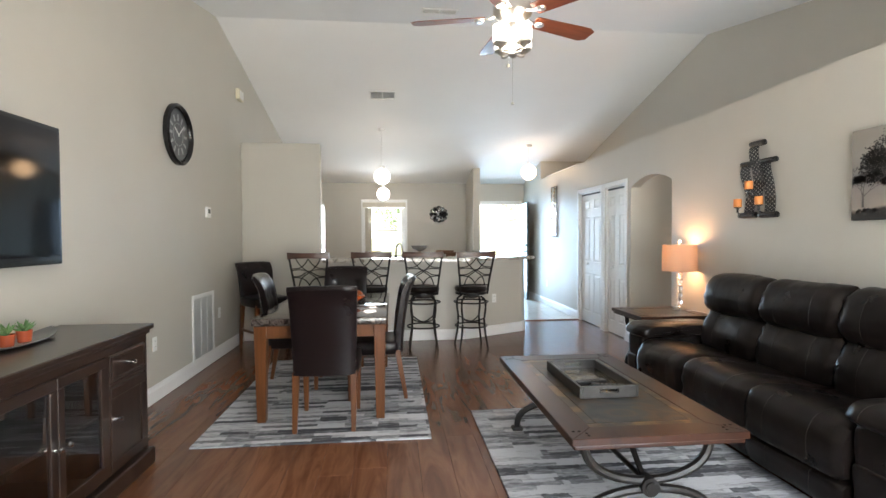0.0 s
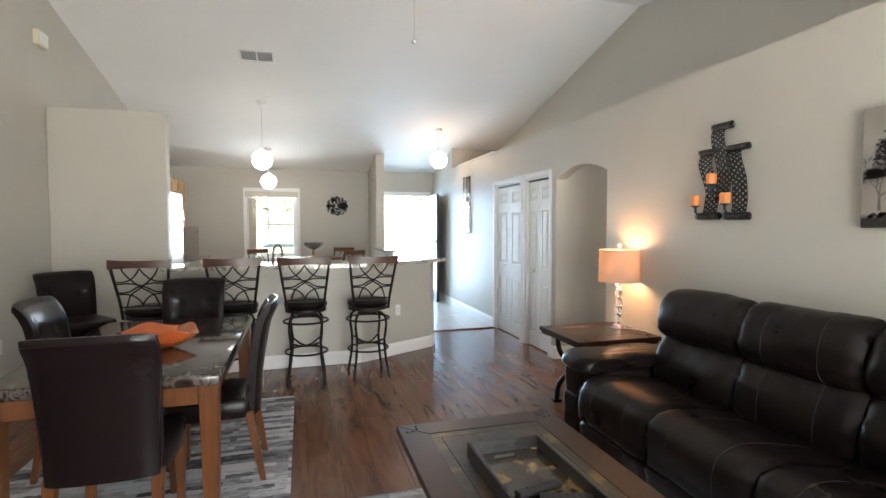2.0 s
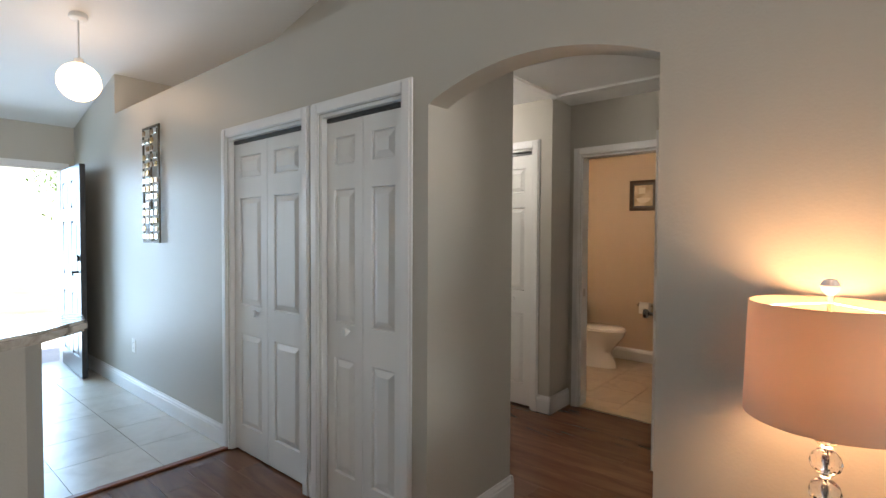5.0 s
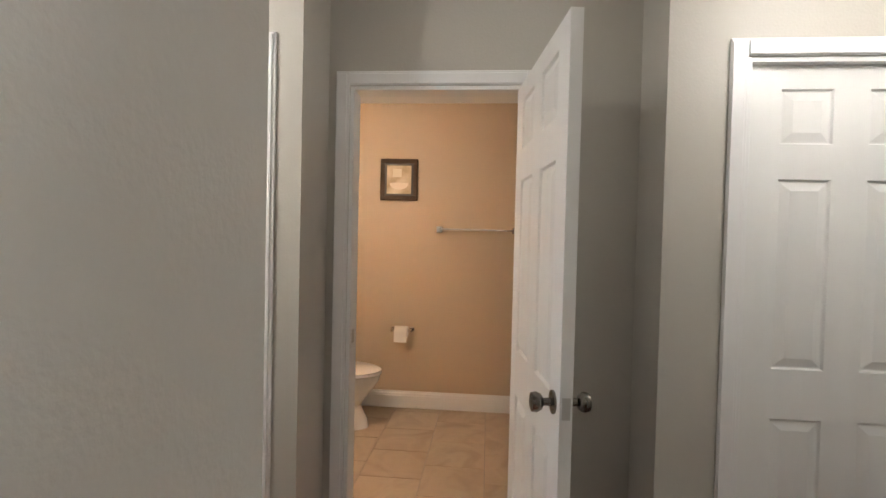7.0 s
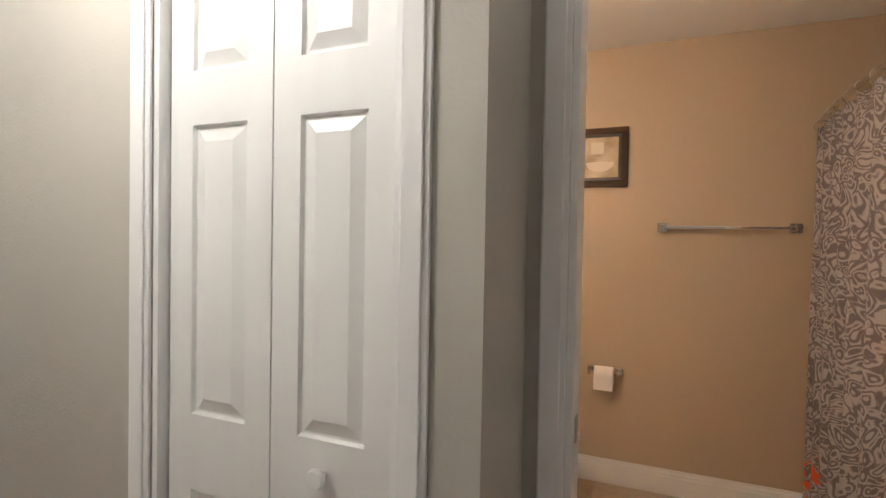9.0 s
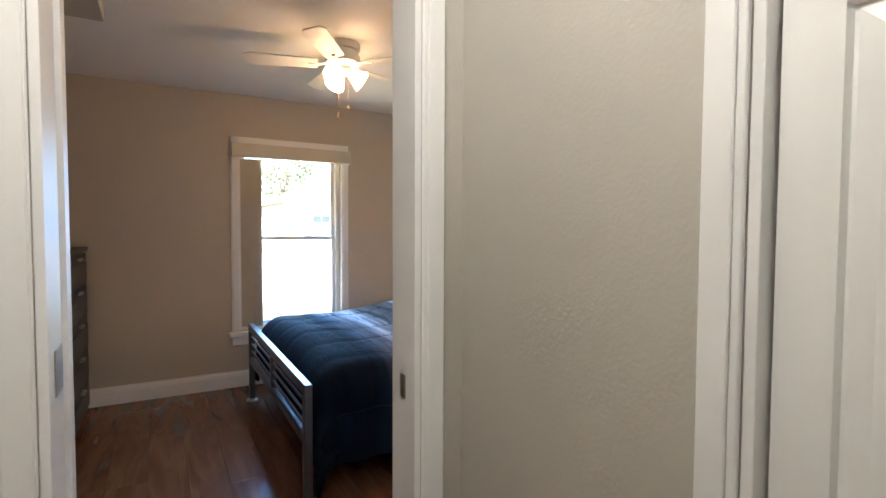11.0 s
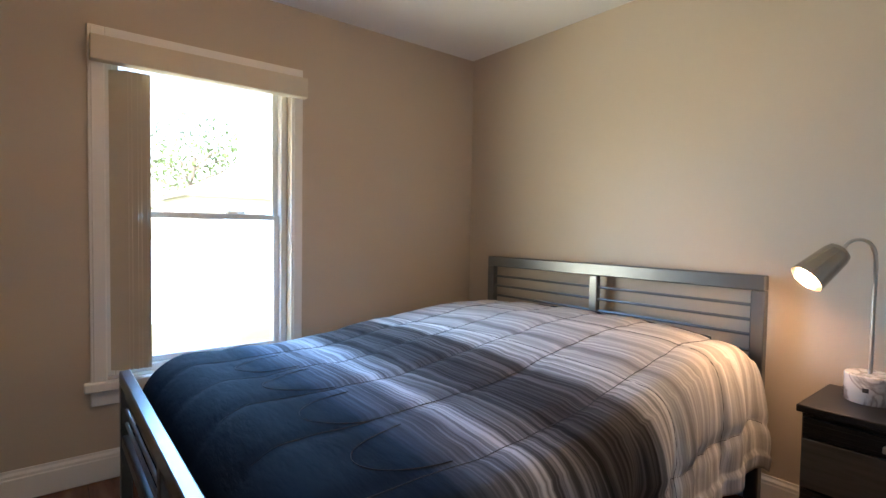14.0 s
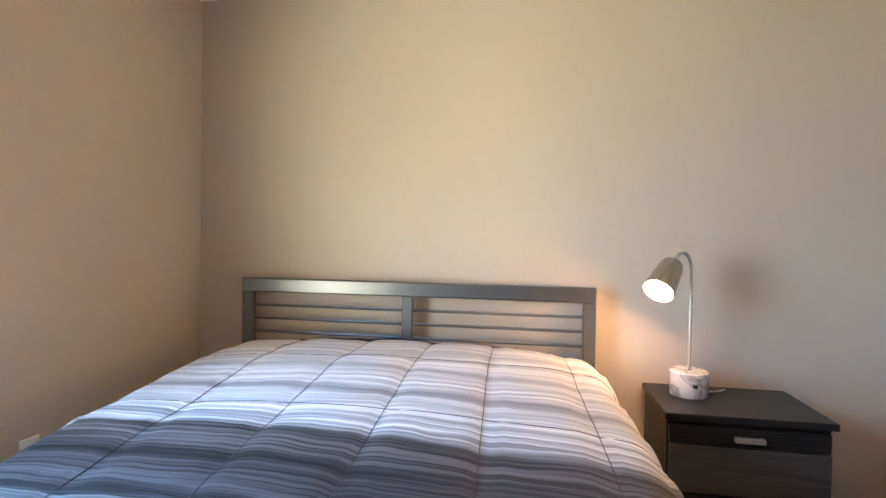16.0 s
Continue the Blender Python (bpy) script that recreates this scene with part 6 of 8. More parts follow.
_l.new(_cr.outputs[0], _n["Principled BSDF"].inputs["Base Color"])
_n["Principled BSDF"].inputs["Roughness"].default_value = 0.6
M_INK = mat("dark_sepia_print_ink", (0.040, 0.034, 0.030), 0.65, var=0.2, scale=20)
t = thing("canvas_picture", "wide sepia canvas print of oak trees in mist", "picture", (XR - 0.033, 1.34, 1.70))
part("canvas", box(-0.002, 0.0325, -0.62, 0.62, -0.28, 0.28, 0.003), M_MIST, t)


M_HAZE = mat("pale_sepia_print_ink", (0.13, 0.115, 0.105), 0.65, var=0.25, scale=9)


def print_tree(cx, base, h, seed, leaves, ink, depth_x, spread=1.15):
    """A printed tree: limbs that fork, with leaf clumps along the twigs."""
    rnd = random.Random(seed)
    bm = bmesh.new()
    tips = []

    def inside(pts):
        return all(abs(y) < 0.615 and abs(z) < 0.276 for y, z in pts)

    def limb(p, a, L, w, depth):
        q = (p[0] + L * math.sin(a), p[1] + L * math.cos(a))
        nx, nz = math.cos(a) * w, -math.sin(a) * w
        pts = ((p[0] - nx, p[1] - nz), (p[0] + nx, p[1] + nz), (q[0] + nx * 0.6, q[1] + nz * 0.6), (q[0] - nx * 0.6, q[1] - nz * 0.6))
        if inside(pts):
            bm.faces.new([bm.verts.new((depth_x, y, z)) for y, z in pts])
        if depth < 3:
            tips.append(q)
        if depth:
            for k in range(3):
                limb(q, max(-1.9, min(1.9, a + rnd.uniform(-spread, spread))), L * rnd.uniform(0.62, 0.98), w * 0.55, depth - 1)
    limb((cx, base), 0.0, h * 0.17, h * 0.020, 5)
    for k in range(leaves):
        c = rnd.choice(tips)
        y, z, s_, a = c[0] + rnd.gauss(0, h * 0.025), c[1] + rnd.gauss(0, h * 0.018), rnd.uniform(0.0025, 0.0065), rnd.uniform(0, 6)
        pts = [(y + s_ * math.cos(q + a), z + s_ * math.sin(q + a)) for q in (0, 1.3, 2.5, 4.0, 5.2)]
        if inside(pts) and z > base:
            bm.faces.new([bm.verts.new((depth_x - 0.0003, *q)) for q in pts])
    part("printed_tree", bm, ink, t)


print_tree(-0.15, -0.20, 0.36, 9, 1800, M_HAZE, -0.0026)
print_tree(-0.36, -0.20, 0.42, 12, 1800, M_HAZE, -0.0026)
print_tree(0.54, -0.20, 0.38, 14, 1500, M_HAZE, -0.0026)
print_tree(0.375, -0.235, 0.62, 4, 2800, M_INK, -0.0034, 1.25)
print_tree(-0.56, -0.22, 0.44, 21, 1500, M_HAZE, -0.0026, 1.0)
rnd = random.Random(2)
bm = bmesh.new()
for k in range(260):
    y, s = rnd.uniform(-0.58, 0.58), rnd.uniform(0.004, 0.010)
    z = -0.225 + rnd.uniform(-0.02, 0.012)
    bm.faces.new([bm.verts.new((-0.0030, y + s * 1.6 * math.cos(q), z + s * math.sin(q))) for q in (0, 1.2, 2.4, 3.7, 5.0)])
part("printed_hedge", bm, M_INK, t)

# metal panel with mirrored squares in the entry
t = thing("metal_wall_panel", "tall narrow metal wall panel with gold and mirrored squares", "wall art", (XR, 7.92, 1.775))
M_PANELFRAME = mat("antique_bronze_frame", (0.10, 0.08, 0.055), 0.4, 0.8, var=0.2, scale=20)
for y in (-0.16, 0.0, 0.16):
    part("upright", box(-0.025, -0.012, y - 0.007, y + 0.007, -0.46, 0.46), M_PANELFRAME, t)
for z in (-0.46, 0.446):
    part("rail", box(-0.025, -0.012, -0.167, 0.167, z, z + 0.014), M_PANELFRAME, t)
part("hanger", box(-0.012, -0.0005, -0.02, 0.02, 0.40, 0.44), M_PANELFRAME, t)
part("hanger", box(-0.012, -0.0005, -0.02, 0.02, -0.44, -0.40), M_PANELFRAME, t)
sqm = [mat("gold_square", (0.65, 0.42, 0.16), 0.25, 1.0, var=0.1), mat("mirror_square", (0.8, 0.8, 0.78), 0.08, 1.0, var=0.02), mat("bronze_square", (0.35, 0.22, 0.12), 0.3, 1.0, var=0.1)]
rnd = random.Random(11)
for i in range(14):
    for j in range(4):
        if rnd.random() < 0.72:
            z, y = -0.41 + i * 0.063, -0.12 + j * 0.08
            part("square", box(-0.030 - 0.006 * rnd.random(), -0.024, y - 0.026, y + 0.026, z - 0.020, z + 0.020, 0.002), sqm[rnd.randrange(3)], t)

# ceiling fan
M_BLADE = ramp_mat("reddish_fan_blade", [(0.3, (0.12, 0.03, 0.015)), (0.7, (0.20, 0.06, 0.03))], 0.3, scale=(1, 8, 8), nscale=3)
M_OPAL = mat("lit_opal_glass", (1.0, 0.95, 0.88), 0.3, var=0, emit=0.8)


def blade_mesh(r0, r1, w0, w1, th=0.006, tw=0.21):
    bm = bmesh.new()
    n = 10
    rows = []
    for i in range(n + 1):
        u = i / n
        x = r0 + (r1 - r0) * u
        w = (w0 + (w1 - w0) * u) / 2 * (1 if u < 0.9 else 1 - 0.35 * ((u - 0.9) / 0.1) ** 2)
        rows.append([bm.verts.new((x, y * math.cos(tw), y * math.sin(tw) + z)) for y, z in ((-w, -th / 2), (w, -th / 2), (w, th / 2), (-w, th / 2))])
    for a, b in zip(rows, rows[1:]):
        for k in range(4):
            bm.faces.new((a[k], a[(k + 1) % 4], b[(k + 1) % 4], b[k]))
    bm.faces.new(rows[0][::-1]), bm.faces.new(rows[-1])
    return bm


FX, FY = 0.95, 2.25
f_ = thing("ceiling_fan", "nickel ceiling fan with five reddish blades and lit glass shades", "ceiling fan", (FX, FY, 0))
zt = zc(FY)
part("canopy", lathe([(0.0, zt + 0.02), (0.07, zt + 0.02), (0.07, zt - 0.05), (0.03, zt - 0.09), (0.0, zt - 0.09)], 24), M_NICKEL, f_, smooth=True)
part("downrod", cyl((0, 0, zt - 0.05), (0, 0, 2.86), 0.013), M_NICKEL, f_)
part("motor_housing", lathe([(0, 2.90), (0.05, 2.89), (0.10, 2.86), (0.125, 2.81), (0.125, 2.76), (0.09, 2.73), (0.06, 2.71), (0, 2.71)], 32), M_NICKEL, f_, smooth=True)
for k in range(5):
    a = 94 + 72 * k
    b = part("blade", blade_mesh(0.17, 0.66, 0.11, 0.145, 0.006, -0.21), M_BLADE, f_)
    b.matrix_local = pose(0, 0, 2.745, 0, 0, a)
    bm = bmesh.new()
    add_tube(bm, smooth_path([(0.09, 0, 2.765), (0.14, 0, 2.745), (0.19, 0, 2.738), (0.24, 0, 2.737)], 4), 0.014, 8, 0.5)
    add_lathe(bm, [(0, 2.725), (0.03, 2.727), (0.034, 2.737), (0, 2.738)], 14, (0.215, 0, 0))
    bi = part("blade_iron", bm, M_NICKEL, f_)
    bi.matrix_local = pose(0, 0, 0, 0, 0, a)
part("light_stem", lathe([(0, 2.72), (0.03, 2.72), (0.022, 2.66), (0.012, 2.60), (0.012, 2.53), (0.026, 2.515), (0.03, 2.50), (0.018, 2.485), (0, 2.48)], 20), M_NICKEL, f_, smooth=True)
for k in range(4):
    a = 30 + 90 * k
    c, s_ = math.cos(radians(a)), math.sin(radians(a))
    bm = tube(smooth_path([(0.02 * c, 0.02 * s_, 2.515), (0.06 * c, 0.06 * s_, 2.505), (0.098 * c, 0.098 * s_, 2.512), (0.10 * c, 0.10 * s_, 2.53)], 4), 0.006, 8)
    add_lathe(bm, [(0.0, 2.525), (0.016, 2.53), (0.03, 2.545), (0.047, 2.55), (0.050, 2.562), (0.0, 2.562)], 20, (0.10 * c, 0.10 * s_, 0))
    ar = part("light_arm", bm, M_NICKEL, f_)
    part("shade", lathe([(0.0, 2.563), (0.048, 2.563), (0.051, 2.575), (0.051, 2.665), (0.047, 2.665), (0.047, 2.575), (0.0, 2.570)], 24, (0.10 * c, 0.10 * s_, 0)), M_OPAL, ar, "lit white glass cylinder", True)
for x, z in ((0.0, 2.20), (-0.03, 2.44)):
    bm = cyl((x, 0, 2.49), (x, 0, z), 0.0012, seg=5)
    bmesh.ops.create_icosphere(bm, subdivisions=2, radius=0.011, matrix=Matrix.Translation((x, 0, z - 0.008)))
    part("pull_chain", bm, M_NICKEL, f_)
bulb("fan_light", (FX, FY, 2.70), 3, (1.0, 0.93, 0.83), 0.10)


# ceiling vents and pendants on the slope
def ceiling_vent(x, y, w, d, label):
    v = thing("ceiling_vent", label, "vent", (0, 0, 0), 0, "ceiling vents")
    sl = math.degrees(math.atan((RIDGE_Z - EAVE) / (YF - RIDGE_Y)))
    v.matrix_world = pose(x, y, zc(y), -sl if y > RIDGE_Y else 11.3, 0, 0)
    part("backing", box(-w + 0.01, w - 0.01, -d + 0.01, d - 0.01, -0.004, -0.001), mat("vent_shadow_grey", (0.42, 0.42, 0.42), 0.8), v)
    for b in ((-w, w, -d, -d + 0.022), (-w, w, d - 0.022, d), (-w, -w + 0.022, -d + 0.022, d - 0.022), (w - 0.022, w, -d + 0.022, d - 0.022), (-0.008, 0.008, -d + 0.022, d - 0.022)):
        part("frame", box(*b, -0.014, -0.001, 0.003), M_WHITEP, v)
    for i in range(8):
        yy = -d + 0.034 + i * (2 * d - 0.068) / 7
        s = part("slat", box(-w + 0.022, w - 0.022, -0.009, 0.009, -0.0006, 0.0006), M_WHITEP, v)
        s.matrix_local = pose(0, yy, -0.008, 35, 0, 0)


ceiling_vent(0.02, 6.42, 0.19, 0.12, "white rectangular ceiling air vent on the slope")
ceiling_vent(0.66, 4.2, 0.19, 0.10, "white rectangular ceiling air vent near the fan")


def pendant(x, y, z, r):
    p = thing("pendant_lamp", "white opal globe pendant lamp hanging from the ceiling, lit", "pendant lamp", (x, y, 0), 0, "globe pendants")
    top = zc(y)
    part("canopy", lathe([(0, top + 0.02), (0.06, top + 0.02), (0.06, top - 0.02), (0.045, top - 0.032), (0, top - 0.034)], 24), M_WHITEP, p, smooth=True)
    part("rod", cyl((0, 0, top - 0.02), (0, 0, z + r + 0.03), 0.006), M_WHITEP, p)
    part("holder", lathe([(0, z + r + 0.035), (0.03, z + r + 0.03), (0.04, z + r - 0.012), (0, z + r - 0.012)], 20), M_WHITEP, p, smooth=True)
    n = 20
    part("globe", lathe([(r * math.sin(math.pi * i / n), z - r * math.cos(math.pi * i / n)) for i in range(n + 1)], 32), M_GLOBE if x < 1 else M_GLOBEW, p, "glowing white glass globe", True)


pendant(-0.02, 7.53, 2.35, 0.135)
pendant(-0.04, 9.19, 2.20, 0.13)
pendant(2.66, 8.10, 2.515, 0.140)

# kitchen and entry things
M_MAPLE = ramp_mat("honey_maple_cabinet", [(0.3, (0.42, 0.23, 0.09)), (0.6, (0.55, 0.32, 0.14)), (0.8, (0.48, 0.27, 0.11))], 0.35, scale=(8, 8, 0.8), nscale=2.5)
M_STEEL = mat("brushed_stainless_steel", (0.62, 0.63, 0.63), 0.22, 1.0, var=0.04, scale=2, stretch=(1, 1, 12))
M_SPLASH = ramp_mat("stone_mosaic_backsplash", [(0.35, (0.28, 0.24, 0.20)), (0.5, (0.42, 0.37, 0.32)), (0.65, (0.34, 0.28, 0.23))], 0.4, scale=(4, 4, 22), nscale=4, detail=3)
M_BURNER = mat("black_ceramic_glass", (0.01, 0.01, 0.011), 0.1, var=0.02)


def cabinet(name, x0, x1, y0, y1, z0, z1, label, doors=1):
    c = thing(name, label, "cabinet", (x0, y0, z0), 0, "maple kitchen cabinets")
    dx, dy, dz = x1 - x0, y1 - y0, z1 - z0
    part("body", box(0, dx - 0.022, 0.001, dy - 0.001, 0, dz, 0.002), M_MAPLE, c)
    w = dy / doors
    for i in range(doors):
        a, b = i * w + 0.006, (i + 1) * w - 0.006
        dd = part("door", box(dx - 0.021, dx - 0.006, a, b, 0.008, dz - 0.008, 0.002), M_MAPLE, c)
        for q in ((a, b, dz - 0.065, dz - 0.008), (a, b, 0.008, 0.065), (a, a + 0.055, 0.065, dz - 0.065), (b - 0.055, b, 0.065, dz - 0.065)):
            part("rail", box(dx - 0.006, dx + 0.004, *q, 0.003), M_MAPLE, dd)
    return c


f_ = thing("refrigerator", "tall stainless steel refrigerator behind the stub wall", "refrigerator", (XL + 0.16, 5.90, 0))
part("body", box(0, 0.66, 0, 0.86, 0.02, 1.81, 0.006, 2), mat("fridge_side_grey", (0.45, 0.46, 0.46), 0.25, 0.6, var=0.03), f_)
part("upper_door", box(0.668, 0.74, 0.002, 0.858, 0.62, 1.825, 0.014, 3), M_STEEL, f_)
part("lower_drawer", box(0.668, 0.74, 0.002, 0.858, 0.04, 0.612, 0.014, 3), M_STEEL, f_)
part("door_gasket", box(0.661, 0.667, 0.01, 0.85, 0.05, 1.80), M_BLACK, f_)
part("hinge_cover", box(0.54, 0.70, 0.74, 0.84, 1.811, 1.845, 0.008, 2), M_BLACK, f_, "black plastic hinge cover")
part("handle", tube([(0.74, 0.08, 0.75), (0.79, 0.08, 0.80), (0.79, 0.08, 1.45), (0.74, 0.08, 1.50)], 0.011, 8), M_STEEL, f_)
part("handle", tube([(0.74, 0.12, 0.55), (0.79, 0.16, 0.55), (0.79, 0.70, 0.55), (0.74, 0.74, 0.55)], 0.011, 8), M_STEEL, f_)
MW = 8.45                                        # start of the range and the microwave over it
cabinet("wall_cabinet", XL + 0.001, XL + 0.60, 5.84, 6.78, 1.88, 2.22, "short honey maple cabinet above the refrigerator", 2)
cabinet("wall_cabinet", XL + 0.001, XL + 0.34, 6.80, 7.61, 1.42, 2.20, "honey maple wall cabinet with raised doors", 2)
cabinet("wall_cabinet", XL + 0.001, XL + 0.34, 7.62, MW - 0.02, 1.42, 2.20, "honey maple wall cabinet beside the microwave", 2)
cabinet("wall_cabinet", XL + 0.001, XL + 0.34, MW, MW + 0.76, 1.78, 2.20, "short honey maple cabinet above the microwave", 2)
cabinet("wall_cabinet", XL + 0.001, XL + 0.34, MW + 0.78, 9.68, 1.42, 2.20, "honey maple wall cabinet at the end of the row", 1)
cabinet("base_cabinet", XL + 0.001, XL + 0.60, 6.80, 7.61, 0.10, 0.868, "honey maple base cabinet beside the refrigerator", 2)
cabinet("base_cabinet", XL + 0.001, XL + 0.60, 7.62, MW - 0.02, 0.10, 0.868, "honey maple base cabinet beside the range", 2)
cabinet("base_cabinet", XL + 0.001, XL + 0.60, MW + 0.78, 10.10, 0.10, 0.868, "honey maple base cabinet beyond the range", 2)
for a, b in ((6.78, MW - 0.01), (MW + 0.77, 10.125)):
    tagged(part("countertop", box(XL + 0.001, XL + 0.64, a, b, 0.87, 0.91, 0.008, 2), M_GRANITE), "speckled granite kitchen countertop by the wall", "countertop")
tagged(part("backsplash", box(XL + 0.0005, XL + 0.014, 6.80, 10.11, 0.912, 1.415), M_SPLASH), "brown stone mosaic backsplash above the counter", "backsplash")
tagged(part("backsplash", box(XL + 0.015, -1.31, YF - 0.014, YF - 0.0005, 0.912, 1.44), M_SPLASH), "brown stone mosaic backsplash returning beside the window wall", "backsplash")
t = thing("microwave_oven", "stainless steel microwave above the range", "microwave", (XL + 0.001, MW + 0.01, 1.36))
part("body", box(0, 0.38, 0, 0.74, 0, 0.415, 0.004), M_STEEL, t)
part("window", box(0.38, 0.386, 0.06, 0.52, 0.06, 0.36, 0.003), M_BURNER, t)
part("handle", tube(smooth_path([(0.385, 0.60, 0.03), (0.42, 0.60, 0.09), (0.43, 0.60, 0.20), (0.42, 0.60, 0.33), (0.385, 0.60, 0.39)], 4), 0.014, 8), M_STEEL, t)
part("control_panel", box(0.38, 0.385, 0.63, 0.73, 0.04, 0.38, 0.002), M_BURNER, t)
t = thing("range", "stainless steel kitchen range with a black glass top", "stove", (XL + 0.015, MW, 0))
part("body", box(0, 0.62, 0, 0.76, 0.02, 0.90, 0.004), M_STEEL, t)
part("cooktop", box(0.0, 0.64, 0.0, 0.76, 0.901, 0.915, 0.004), M_BURNER, t)
part("oven_window", box(0.62, 0.626, 0.14, 0.62, 0.30, 0.62, 0.003), M_BURNER, t)
part("handle", tube([(0.62, 0.06, 0.74), (0.67, 0.08, 0.74), (0.67, 0.68, 0.74), (0.62, 0.70, 0.74)], 0.011, 8), M_STEEL, t)
M_RED = mat("glazed_red_ceramic", (0.34, 0.045, 0.012), 0.15, var=0.35, scale=14, coat=0.5)
for y, s, z in ((8.22, 1.15, 2.2005), (8.86, 0.85, 2.2005)):
    bm = bmesh.new()
    add_lathe(bm, [(0, 0), (0.055, 0), (0.06, 0.012), (0.03, 0.03), (0.05, 0.07), (0.072, 0.12), (0.06, 0.17), (0.035, 0.20), (0.03, 0.235), (0.036, 0.26), (0.02, 0.285), (0, 0.29)], 20)
    add_tube(bm, smooth_path([(0, 0.04, 0.12), (0, 0.09, 0.18), (0, 0.10, 0.24), (0, 0.07, 0.26)], 4), 0.018, 8)
    add_tube(bm, smooth_path([(0, -0.02, 0.27), (0, 0.0, 0.305), (0, 0.025, 0.295)], 3), 0.008, 6)
    add_cyl(bm, (0, -0.03, 0.262), (0, -0.06, 0.255), 0.01, 0.001, 8)
    o = part("ceramic_figurine", bm, M_RED, None, "", True)
    o.matrix_world = pose(XL + 0.22, y, z) @ Matrix.Scale(s, 4)
    tagged(o, "red glazed ceramic bird figurine on top of a cabinet", "figurine", "ceramic figurines")

# sink counter behind the bar
c = thing("sink_cabinet", "honey maple sink cabinet behind the breakfast bar", "cabinet", (-0.70, 5.565, 0))
part("body", box(0, 1.75, 0.0, 0.58, 0.10, 0.858, 0.003), M_MAPLE, c)
part("toe_kick", box(0.02, 1.73, 0.0, 0.52, 0.0, 0.10), M_BLACK, c)
for i in range(3):
    part("door", box(0.02 + i * 0.58, 0.57 + i * 0.58, 0.581, 0.598, 0.12, 0.84, 0.004), M_MAPLE, c)
tagged(part("countertop", box(-0.72, 1.10, 5.562, 6.19, 0.86, 0.90, 0.008, 2), M_GRANITE), "speckled granite sink counter behind the bar", "countertop")
t = thing("kitchen_faucet", "satin nickel gooseneck kitchen faucet at the sink", "faucet", (0.285, 5.86, 0.9005), 62)
M_BRONZE = mat("satin_nickel_tap", (0.30, 0.28, 0.26), 0.25, 0.95, var=0.1)
part("base", lathe([(0, 0), (0.03, 0), (0.028, 0.02), (0.018, 0.03), (0.016, 0.06), (0, 0.06)], 20), M_BRONZE, t, smooth=True)
part("spout", tube([(0, 0, 0.05), (0, 0, 0.22)] + arc((0, 0.0 , 0.22), 0.001, 0, 1, 1) + [(-0.09 + 0.09 * math.cos(radians(a)), 0, 0.24 + 0.10 * math.sin(radians(a))) for a in range(0, 181, 15)] + [(-0.185, 0, 0.19)], 0.012, 10), M_BRONZE, t, smooth=True)
part("spray_head", cyl((-0.185, 0, 0.20), (-0.192, 0, 0.13), 0.014, 0.018, 14), M_BRONZE, t)
part("lever", tube([(0.016, 0, 0.045), (0.05, 0, 0.07), (0.075, 0, 0.10)], 0.006, 8), M_BRONZE, t)

# pub table and chairs by the window
t = thing("round_table", "round brown wooden pub table by the kitchen window", "table", (0.66, 9.05, 0))
M_TABLE2 = ramp_mat("medium_brown_table_wood", [(0.3, (0.10, 0.042, 0.018)), (0.7, (0.19, 0.085, 0.038))], 0.3, scale=(1, 8, 8), nscale=3)
part("tabletop", lathe([(0, 0.872), (0.50, 0.872), (0.53, 0.885), (0.53, 0.897), (0.52, 0.905), (0, 0.905)], 48), M_TABLE2, t, smooth=True)
part("pedestal", lathe([(0, 0.0), (0.22, 0.0), (0.22, 0.03), (0.08, 0.07), (0.05, 0.15), (0.06, 0.4), (0.04, 0.6), (0.08, 0.84), (0.12, 0.8715), (0, 0.8715)], 24), M_IRON, t, smooth=True)


def pub_chair(at, rz, first=None):
    if first is not None:
        return copy_thing(first, pose(*at, 0, 0, rz))
    c = thing("pub_chair", "counter-height chair with iron frame and wooden top rail", "chair", at, rz, "pub chairs")
    part("seat", pillow(-0.2, 0.2, -0.2, 0.2, 0.58, 0.64, 0.35, 10), M_VINYL, c, smooth=True)
    for sx in (-1, 1):
        for sy in (-1, 1):
            part("leg", tube([(sx * 0.17, sy * 0.17, 0.60), (sx * 0.19, sy * 0.19, 0.0)], 0.012, 8), M_IRON, c)
        part("back_post", tube(smooth_path([(sx * 0.17, -0.18, 0.58), (sx * 0.185, -0.20, 0.78), (sx * 0.195, -0.25, 0.99)], 4), 0.011, 8), M_IRON, c)
    part("top_rail", box(-0.21, 0.21, -0.262, -0.238, 0.965, 1.04, 0.006, 2), M_TABLE2, c)
    for x in (-0.08, 0, 0.08):
        part("spindle", tube(smooth_path([(x * 0.4, -0.19, 0.64), (x * 1.5, -0.21, 0.8), (x * 0.6, -0.25, 0.97)], 4), 0.006, 6), M_IRON, c)
    for a, b in (((-0.18, -0.18), (0.18, -0.18)), ((-0.18, 0.18), (0.18, 0.18)), ((-0.18, -0.18), (-0.18, 0.18)), ((0.18, -0.18), (0.18, 0.18))):
        part("stretcher", tube([(*a, 0.24), (*b, 0.24)], 0.008, 6), M_IRON, c)
    return c


